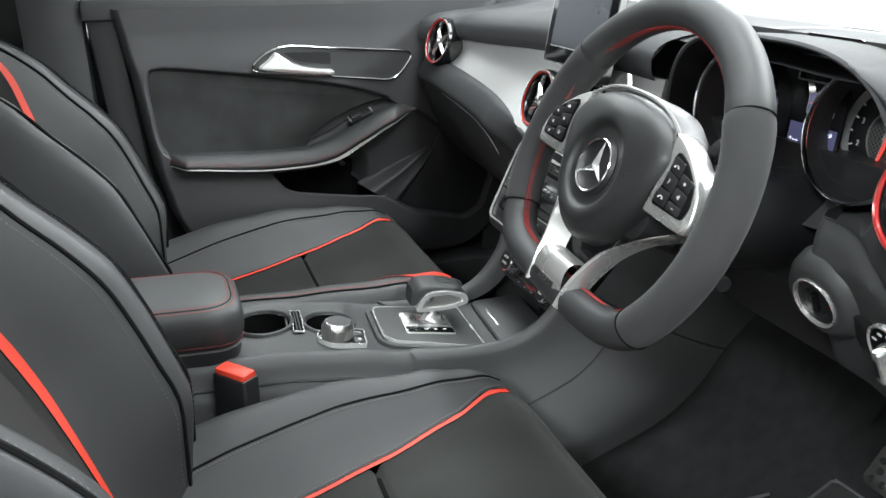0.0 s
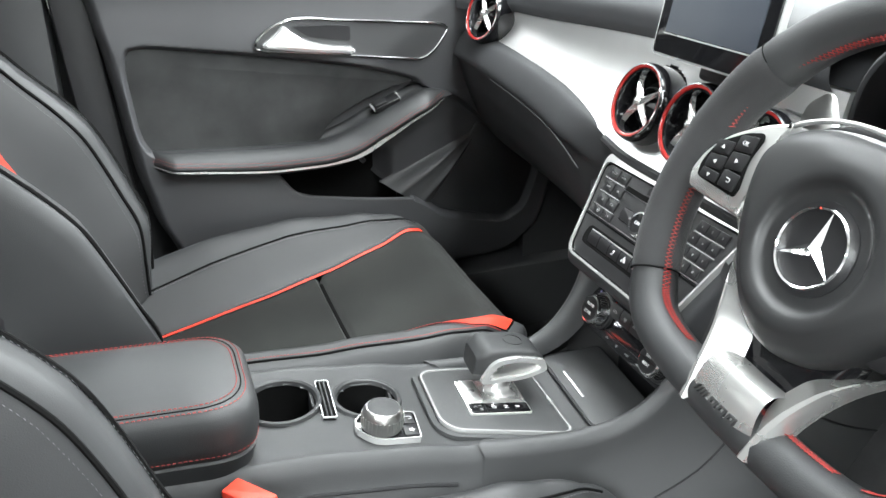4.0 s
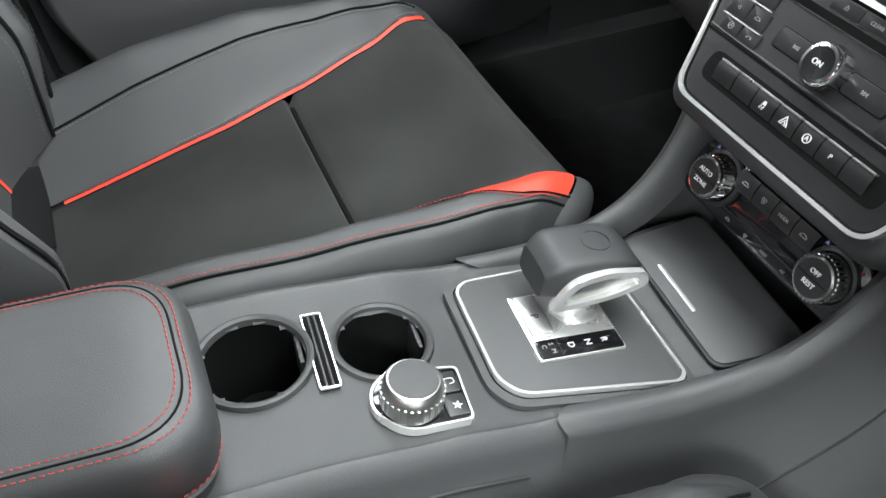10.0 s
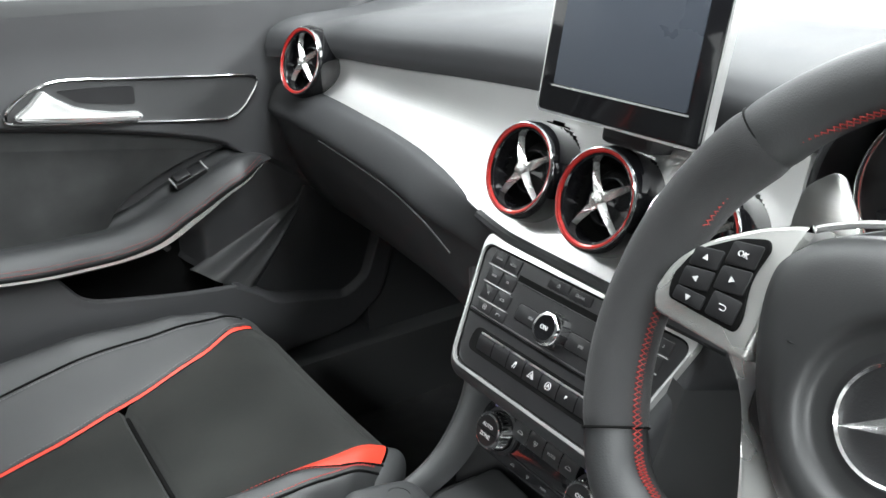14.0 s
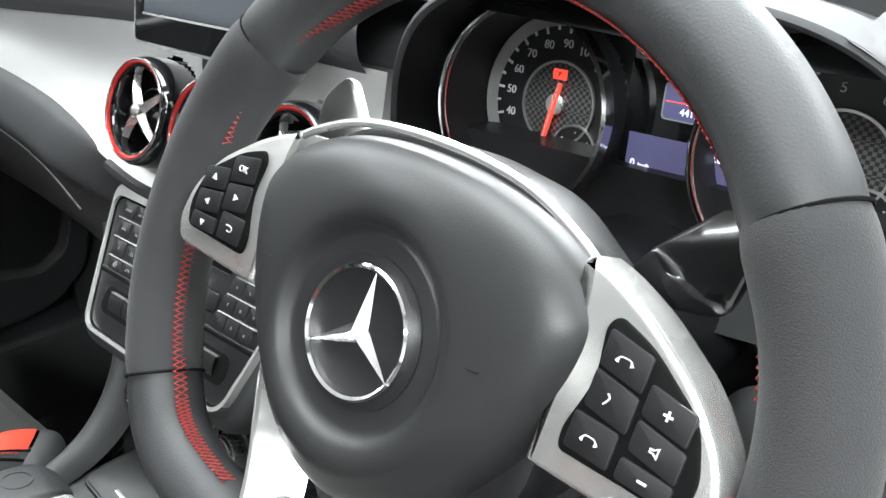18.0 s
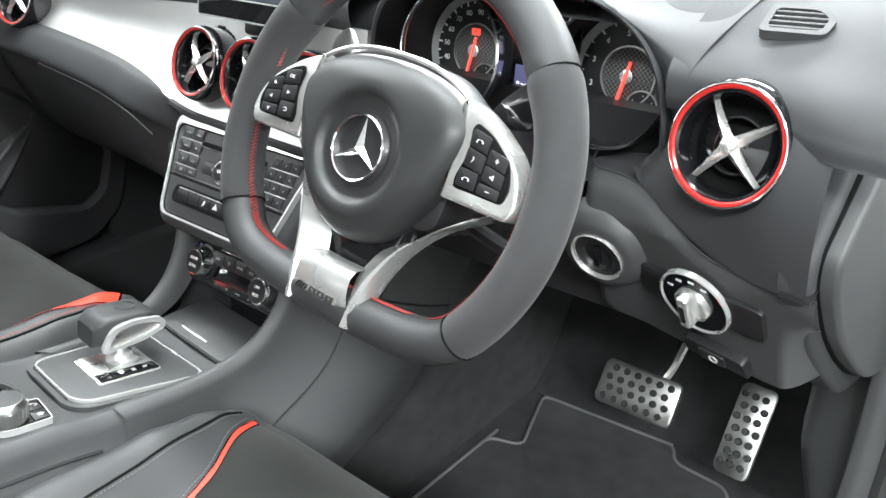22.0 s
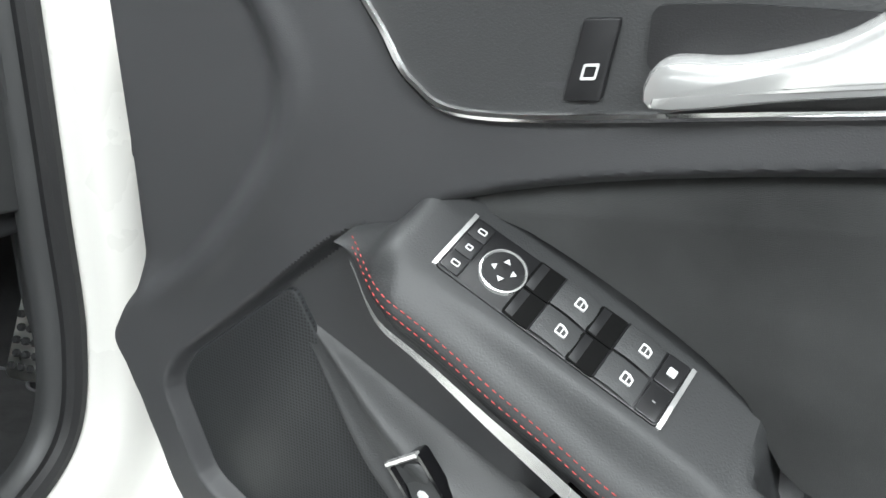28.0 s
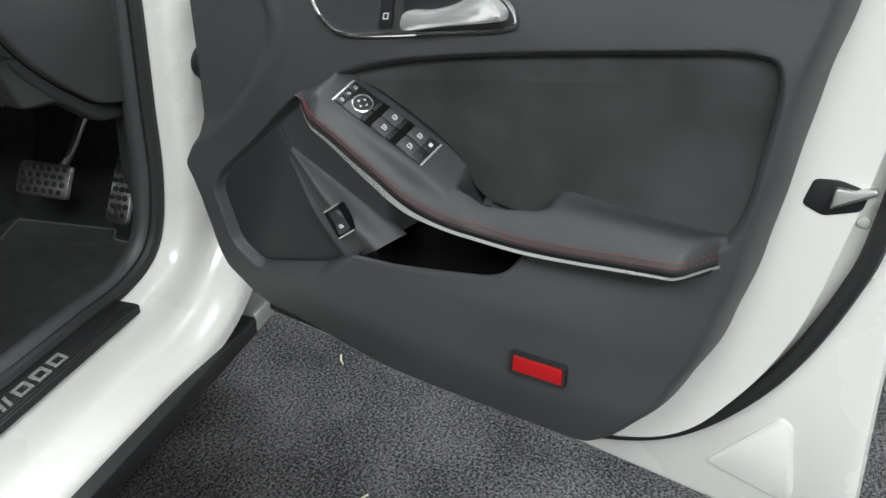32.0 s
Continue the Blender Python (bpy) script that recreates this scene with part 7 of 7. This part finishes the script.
    if driver:
        sm = basis((0.4068, 0.1575, 0.640), (0.61, 0.04, -0.79), (0.79, 0.02, 0.61), (0, 1, 0))
        bs = part("boot_switch", ring(rrect(0.0385, 0.031, 0.003), rrect(0.0335, 0.0262, 0.002), -0.008, 0.003, to=mover(sm)), GLOSS, t, "gloss black boot switch frame")
        for e in (-1, 1):
            part("chrome_end", box(e * 0.0192 - 0.0011, e * 0.0192 + 0.0011, -0.0145, 0.0145, 0.0, 0.0042, to=mover(sm)), CHROME, bs)
        part("switch_well", prism(rrect(0.034, 0.0266, 0.002), -0.008, -0.004, to=mover(sm)), PIT, bs)
        part("switch_rocker", grid(lambda u, v: sm @ Vector((lerp(-0.003, 0.0160, u), lerp(-0.0120, 0.0120, v), lerp(-0.003, 0.0030, u ** 0.6))), 8, 6), PLASTIC, bs)
        part("rocker_lip", grid(lambda u, v: sm @ Vector((lerp(-0.0160, -0.009, u), lerp(-0.0075, 0.0075, v), lerp(0.0015, -0.0035, u))), 4, 4), PLASTIC, bs)
        part("print_mark", prism(rounded([(0.004, -0.003), (0.009, -0.004), (0.010, 0.003), (0.006, 0.001)], 0.001), 0.0008, 0.0036, to=mover(sm)), WHITEPRINT, bs)

    # handle
    HS = lambda pts: [(0.37 + (x - 0.37) * (0.88 if driver else 1.0), z, 0) for x, z, _ in pts]
    HB = spline([(0.376, 0.945, 0), (0.392, 0.915, 0), (0.410, 0.893, 0), (0.445, 0.884, 0), (0.56, 0.902, 0), (0.640, 0.916, 0), (0.651, 0.928, 0), (0.636, 0.948, 0), (0.605, 0.962, 0), (0.52, 0.962, 0), (0.43, 0.958, 0)], True) if driver else spline(HS([(0.376, 0.932, 0), (0.382, 0.905, 0), (0.415, 0.876, 0), (0.47, 0.880, 0), (0.58, 0.894, 0), (0.68, 0.905, 0), (0.700, 0.915, 0), (0.680, 0.940, 0), (0.635, 0.957, 0), (0.55, 0.951, 0), (0.45, 0.942, 0)]), True)
    hw = lambda x, z: float(base_w(np.float64(x), np.float64(0.93))) + 0.002
    ho = [HB(i / 64) for i in range(64)]
    hc = Vector((0.51 if driver else 0.53, 0.915, 0))
    part("handle_bezel", tube([Vector((p.x, hw(p.x, p.y) + 0.0025, p.y)) for p in ho], 0.0024, 8, 128, True), POLISHED, t, "chrome handle surround")
    part("handle_recess", prism([(p.x + (hc.x - p.x) * 0.02, p.y + (hc.y - p.y) * 0.06) for p in ho], 0.0, 0.003, to=lambda p: Vector((p.x, hw(p.x, 0.96) + p.z - 0.001, p.y))), PLASTIC, t, "dark handle recess")
    LV = spline(HS([(0.690, 0.914, 0), (0.672, 0.932, 0), (0.655, 0.947, 0), (0.640, 0.936, 0), (0.615, 0.920, 0), (0.575, 0.909, 0), (0.545, 0.906, 0), (0.545, 0.895, 0), (0.60, 0.899, 0), (0.65, 0.905, 0)]), True)
    if driver:
        LV = spline([(0.531, 0.903, 0), (0.58, 0.913, 0), (0.637, 0.924, 0), (0.645, 0.930, 0), (0.640, 0.940, 0), (0.620, 0.952, 0), (0.608, 0.948, 0), (0.590, 0.936, 0), (0.56, 0.926, 0), (0.532, 0.922, 0)], True)
    part("handle_lever", prism([(LV(i / 40).x, LV(i / 40).y) for i in range(40)], 0.004, 0.020, 0.006, to=lambda p: Vector((p.x, hw(p.x, 0.96) + p.z, p.y))), CHROME, t, "silver pull handle")
    part("handle_hollow", prism(rounded([p[:2] for p in HS([(0.545, 0.915, 0), (0.615, 0.926, 0), (0.640, 0.945, 0), (0.58, 0.944, 0), (0.545, 0.941, 0)])], 0.006), 0.0, 0.005, to=lambda p: Vector((p.x, hw(p.x, 0.96) + p.z - 0.001, p.y))), HARD, t)
    if driver:
        part("lock_key", prism(rounded([(0.489, 0.898), (0.506, 0.900), (0.512, 0.935), (0.496, 0.933)], 0.002), 0.0, 0.004, 0.001, to=lambda p: Vector((p.x, hw(p.x, 0.96) + p.z, p.y))), BUTTON, t, "door lock key")
        part("lock_mark", ring(rounded([(0.4965, 0.908), (0.5035, 0.909), (0.505, 0.916), (0.498, 0.915)], 0.001), rounded([(0.4978, 0.9093), (0.5027, 0.910), (0.5038, 0.9147), (0.4988, 0.914)], 0.0006), 0.003, 0.0048, to=lambda p: Vector((p.x, hw(p.x, 0.96) + p.z, p.y))), WHITEPRINT, t)

    # switches on the armrest
    if driver:
        mid, ax, ay = Vector((0.497, 0.1745, 0.7935)), Vector((0.118, -0.001, -0.056)), Vector((0.008, -0.030, 0.012))
    else:
        mid, ax, ay = Vector((0.485, 0.165, 0.797)), Vector((0.118, -0.001, -0.050)), Vector((0.008, -0.030, 0.010))
    ax.normalize()
    ay = (ay - ax * ay.dot(ax)).normalized()
    nz = ay.cross(ax) if ay.cross(ax).z > 0 else ax.cross(ay)
    wd, hg = (0.128, 0.0365) if driver else (0.050, 0.022)
    sm = basis(mid + nz * (0.0012 if driver else 0.004), ax, ay, nz)
    wp = part("window_switch_panel", prism(rrect(wd, hg, 0.004), -0.010, 0.0, 0.001, to=mover(sm)), HARD, t, "black window switch panel")
    for e in (-1, 1):
        part("chrome_end", box(e * wd / 2 - 0.0012, e * wd / 2 + 0.0012, -hg / 2, hg / 2, -0.003, 0.0008, to=mover(sm)), CHROME, wp)
    if driver:
        dial_at = lambda p: sm @ (p + Vector((-0.0355, 0, 0)))
        part("mirror_dial", lathe([(0.0122, 0.0), (0.0120, 0.0024), (0.0112, 0.0028), (0.0106, 0.0015)], 36, to=dial_at), CHROME, wp, "chrome-edged mirror adjuster")
        part("mirror_face", lathe([(0.0108, 0.0), (0.0105, 0.0022), (0.0005, 0.0026)], 32, to=dial_at), HARD, wp)
        for a in range(4):
            c, s = math.cos(a * math.pi / 2 + 0.2), math.sin(a * math.pi / 2 + 0.2)
            part("arrow_mark", prism([(-0.0355 + c * 0.0068, s * 0.0068), (-0.0355 + c * 0.0042 - s * 0.0018, s * 0.0042 + c * 0.0018), (-0.0355 + c * 0.0042 + s * 0.0018, s * 0.0042 - c * 0.0018)], 0.0022, 0.0030, to=mover(sm)), WHITEPRINT, wp)
        for i, w_ in ((-1, 0.0046), (0, 0.0036), (1, 0.0046)):
            ky = part("key", prism(rrect(0.0105, 0.0105, 0.0014, -0.0565, i * 0.0114), -0.001, 0.0010, 0.0004, to=mover(sm)), BUTTON, wp)
            part("mirror_mark", ring(rrect(w_, 0.0030, 0.0008, -0.0560, i * 0.0114), rrect(w_ - 0.0012, 0.0018, 0.0004, -0.0560, i * 0.0114), 0.0006, 0.0015, to=mover(sm)), WHITEPRINT, ky)
        for bx in (0.0020, 0.0385):
            for by in (-0.0090, 0.0090):
                # flat near-black plate; the shade of the well is in its colour
                part("finger_well", prism(rrect(0.0158, 0.0174, 0.002, bx - 0.0186, by), -0.0005, 0.0012, to=mover(sm)), PIT, wp)
                part("well_wall", grid(lambda u, v, bx=bx, by=by: sm @ Vector((bx - 0.0250 + 0.0045 * u, by + lerp(-0.0078, 0.0078, v), 0.0016 - 0.0003 * u + 0.0012 * math.sin(v * math.pi) * (1 - u))), 4, 8), BUTTON, wp)
                rk = part("rocker", grid(lambda u, v, bx=bx, by=by: sm @ Vector((bx + lerp(-0.0106, 0.0106, u), by + lerp(-0.0083, 0.0083, v), 0.0004 + 0.0034 * math.cos((u - 0.30) * 1.9) - 0.0008 * (2 * v - 1) ** 4)), 10, 6), PLASTIC, wp, "window rocker switch")
                part("rocker_front", grid(lambda u, v, bx=bx, by=by: sm @ Vector((bx - 0.0106 - 0.0015 * u, by + lerp(-0.0083, 0.0083, v), lerp(0.0031, 0.0002, u))), 3, 4), BUTTON, rk)
                part("window_mark", ring(rounded([(bx - 0.0010, by - 0.0026), (bx + 0.0050, by - 0.0026), (bx + 0.0050, by + 0.0014), (bx + 0.0020, by + 0.0030), (bx - 0.0010, by + 0.0030)], 0.0008, 2), rounded([(bx - 0.0002, by - 0.0018), (bx + 0.0042, by - 0.0018), (bx + 0.0042, by + 0.0010), (bx + 0.0018, by + 0.0022), (bx - 0.0002, by + 0.0022)], 0.0005, 2), 0.0030, 0.0043, to=mover(sm)), WHITEPRINT, rk)
                part("window_bar", box(bx + 0.0018, bx + 0.0024, by - 0.0020, by + 0.0024, 0.0030, 0.0042, to=mover(sm)), WHITEPRINT, rk)
        for by, h_ in ((-0.0090, 0.0170), (0.0090, 0.0170)):
            part("key", prism(rrect(0.0115, h_, 0.0014, 0.0562, by), -0.001, 0.0014, 0.0005, to=mover(sm)), BUTTON, wp)
        part("print_mark", prism(rrect(0.0044, 0.0044, 0.0006, 0.0560, 0.0090), 0.001, 0.0020, to=mover(sm)), WHITEPRINT, wp)
        part("print_bar", box(0.0552, 0.0570, -0.0094, -0.0088, 0.001, 0.0019, to=mover(sm)), DIMPRINT, wp)
    else:
        part("rocker", prism(rrect(0.022, 0.018, 0.002, 0.010, 0), 0.0, 0.0055, 0.0015, to=mover(sm)), BUTTON, wp, "window rocker switch")
    if driver:
        part("reflector_frame", ring(rrect(0.069, 0.030, 0.004, 0.707, 0.546), rrect(0.062, 0.024, 0.003, 0.707, 0.546), 0.165, 0.197, to=lambda p: Vector((p.x, p.z, p.y + 0.03 * (p.x - 0.7)))), RUBBER, t)
        part("reflector", prism(rrect(0.062, 0.024, 0.003, 0.707, 0.546), 0.165, 0.1955, 0.001, to=lambda p: Vector((p.x, p.z, p.y + 0.03 * (p.x - 0.7)))), REFLECTOR, t, "red door reflector")
    # painted shell
    SH = [(0.17, 0.43), (0.22, 0.375), (0.70, 0.352), (0.96, 0.336), (1.06, 0.345), (1.040, 0.60), (1.03, 0.98), (0.135, 1.0), (0.145, 0.75)]
    part("shell", prism(rounded(SH, [0.03, 0.06, 0.2, 0.06, 0.02, 0.1, 0.01, 0.01, 0.02], 6), -0.04, 0.075, 0.012, to=lambda p: Vector((p.x, p.z, p.y))), PAINT if driver else PLASTIC, t, "white painted door shell" if driver else "")
    SI = rounded([(0.19, 0.47), (0.30, 0.425), (0.75, 0.408), (0.86, 0.45), (0.950, 0.60), (0.985, 0.80), (1.0, 1.0), (0.16, 1.0)], [0.04, 0.05, 0.05, 0.08, 0.1, 0.1, 0.01, 0.01], 6)
    SJ = rounded([(0.20, 0.53), (0.30, 0.50), (0.70, 0.49), (0.79, 0.53), (0.84, 0.62), (0.86, 0.80), (0.875, 0.97), (0.20, 0.97)], [0.04, 0.05, 0.05, 0.08, 0.1, 0.1, 0.01, 0.01], 6)
    if driver:
        part("shell_return", ring(SI, SJ, 0.070, 0.112, to=lambda p: Vector((p.x, p.z, p.y))), PAINT, t, "white painted inner door frame")
    else:
        part("window_ledge", box(0.10, 1.0, 0.05, 0.142, 1.02, 1.062, 0.012), PLASTIC, t, "dark ledge under the side window")
        part("rear_edge_trim", box(0.905, 0.96, 0.06, 0.135, 0.45, 1.04, 0.01, to=lambda p: Vector((p.x + 0.08 * (p.z - 0.6), p.y, p.z))), RUBBER, t)
    part("door_rubber", tube([(0.20, 0.082, 0.405), (0.60, 0.082, 0.385), (0.72, 0.082, 0.389), (0.785, 0.083, 0.405), (0.85, 0.084, 0.442), (0.907, 0.085, 0.504), (0.953, 0.086, 0.582), (0.988, 0.086, 0.679), (1.003, 0.086, 0.762), (1.015, 0.086, 0.99)], 0.010, 8, 80), RUBBER, t, "black rubber door seal")
    if driver:
        lt = part("latch", prism(rounded([(0.930, 0.776), (0.936, 0.803), (0.958, 0.806), (0.985, 0.800), (0.982, 0.780), (0.95, 0.768)], 0.005), 0.100, 0.1135, 0.001, to=lambda p: Vector((p.x, p.z, p.y))), HARD, t, "steel door latch in a black opening")
        part("latch_claw", prism(rounded([(0.955, 0.778), (0.992, 0.800), (0.990, 0.806), (0.972, 0.800), (0.956, 0.800)], 0.003), 0.112, 0.120, 0.002, to=lambda p: Vector((p.x, p.z, p.y))), STEEL, lt)
        tri_o = rounded([(0.885, 0.402), (0.956, 0.500), (0.972, 0.492), (0.990, 0.395), (0.976, 0.383)], [0.01, 0.014, 0.012, 0.014, 0.012], 5)
        part("shell_emboss", prism(tri_o, 0.0735, 0.0785, 0.0025, to=lambda p: Vector((p.x, p.z, p.y))), PAINT, t)
        for bx, bz in ((0.992, 0.838), (0.985, 0.755), (1.003, 0.70)):
            part("shell_bolt", lathe([(0.006, 0), (0.006, 0.003), (0.0045, 0.004), (0.0005, 0.004)], 12, to=lambda p, bx=bx, bz=bz: Vector((bx + p.x, 0.075 + p.z, bz + p.y))), PAINT, t)
    return t


DIRX = Vector((-0.243, -0.970, 0)).normalized()
DIRN = Vector((DIRX.y, -DIRX.x, 0))
front_door(basis((0.40, -0.86, 0), DIRX, DIRN, (0, 0, 1)), True, "open driver's door with dark panel, leather armrest and white shell")
front_door(basis((0.530, 0.862, -0.015), (-1.075, 0, 0), (0, -1, 0), (0, 0, 1)), False, "closed passenger door with dark panel and chrome handle surround")

# ---- door hinges ----
def strut(a, b_, w, h, bevel=0.004):
    """A bar from a to b_, w thick and h tall."""
    a, b_ = Vector(a), Vector(b_)
    d = (b_ - a).normalized()
    side = Vector((0, 0, 1)).cross(d).normalized()
    m = basis(a, d, side, d.cross(side))
    return box(0, (b_ - a).length, -w / 2, w / 2, -h / 2, h / 2, bevel, to=mover(m))


HINGES = (([(0.456, 0.815), (0.478, 0.802), (0.508, 0.792), (0.530, 0.805), (0.522, 0.86), (0.515, 0.93), (0.485, 0.93), (0.470, 0.87)], (0.500, -0.842, 0.835), (0.345, -0.951, 0.868), 0.036, ((0.508, 0.808), (0.497, 0.886))),
          ([(0.470, 0.553), (0.488, 0.565), (0.500, 0.545), (0.488, 0.50), (0.470, 0.455), (0.440, 0.437), (0.415, 0.452), (0.425, 0.480), (0.460, 0.510)], (0.470, -0.842, 0.480), (0.350, -0.938, 0.560), 0.036, ((0.482, 0.548), (0.440, 0.456))))
for outline, a, b_, h, bolts in HINGES:
    leaf = part("hinge", prism(rounded(outline, 0.010), 0.0, 0.010, 0.003, to=lambda p: Vector((p.x, -0.836 - p.z, p.y))), PAINT, body, "white painted steel door hinge")
    part("hinge_arm", strut(a, b_, 0.010, h), PAINT, leaf)
    part("hinge_pin", lathe([(0.008, -0.03), (0.008, 0.03), (0.005, 0.033), (0.0005, 0.033)], 14, to=lambda p: p + Vector(a).lerp(Vector(b_), 0.35)), PAINT, leaf)
    for bx, bz in bolts:
        part("bolt", lathe([(0.014, 0), (0.014, 0.003), (0.0095, 0.0035), (0.0095, 0.009), (0.0005, 0.009)], 12, to=lambda p: Vector((bx + p.x, -0.845 - p.z, bz + p.y))), PAINT, leaf)
part("wing_gap_liner", box(0.575, 0.60, -1.15, -0.836, 0.33, 1.05, 0.004), RUBBER, body, "black rubber liner in the gap behind the hinges")
boot = thing("door_cable_boot", "black ribbed rubber cable boot between pillar and door", "cable boot")
part("bellows", tube([(0.475, -0.830, 0.722), (0.470, -0.862, 0.717), (0.450, -0.895, 0.706), (0.415, -0.925, 0.695), (0.375, -0.945, 0.69)], lambda u: 0.031 - 0.004 * u + 0.0045 * math.sin(u * 46), 16, 90), RUBBER, boot)

# bits of straw on the carpet
for x, y, a in ((0.66, -0.96, 30), (0.28, -1.16, -20)):
    st = thing("straw", "short dry straw lying on the carpet", "straw", place=pose(x, y, 0.002, 0, 0, a))
    part("stem", tube([(-0.018, 0, 0.002), (0, 0.003, 0.003), (0.018, 0.0, 0.002)], 0.0016, 6, 8), STRAW, st)
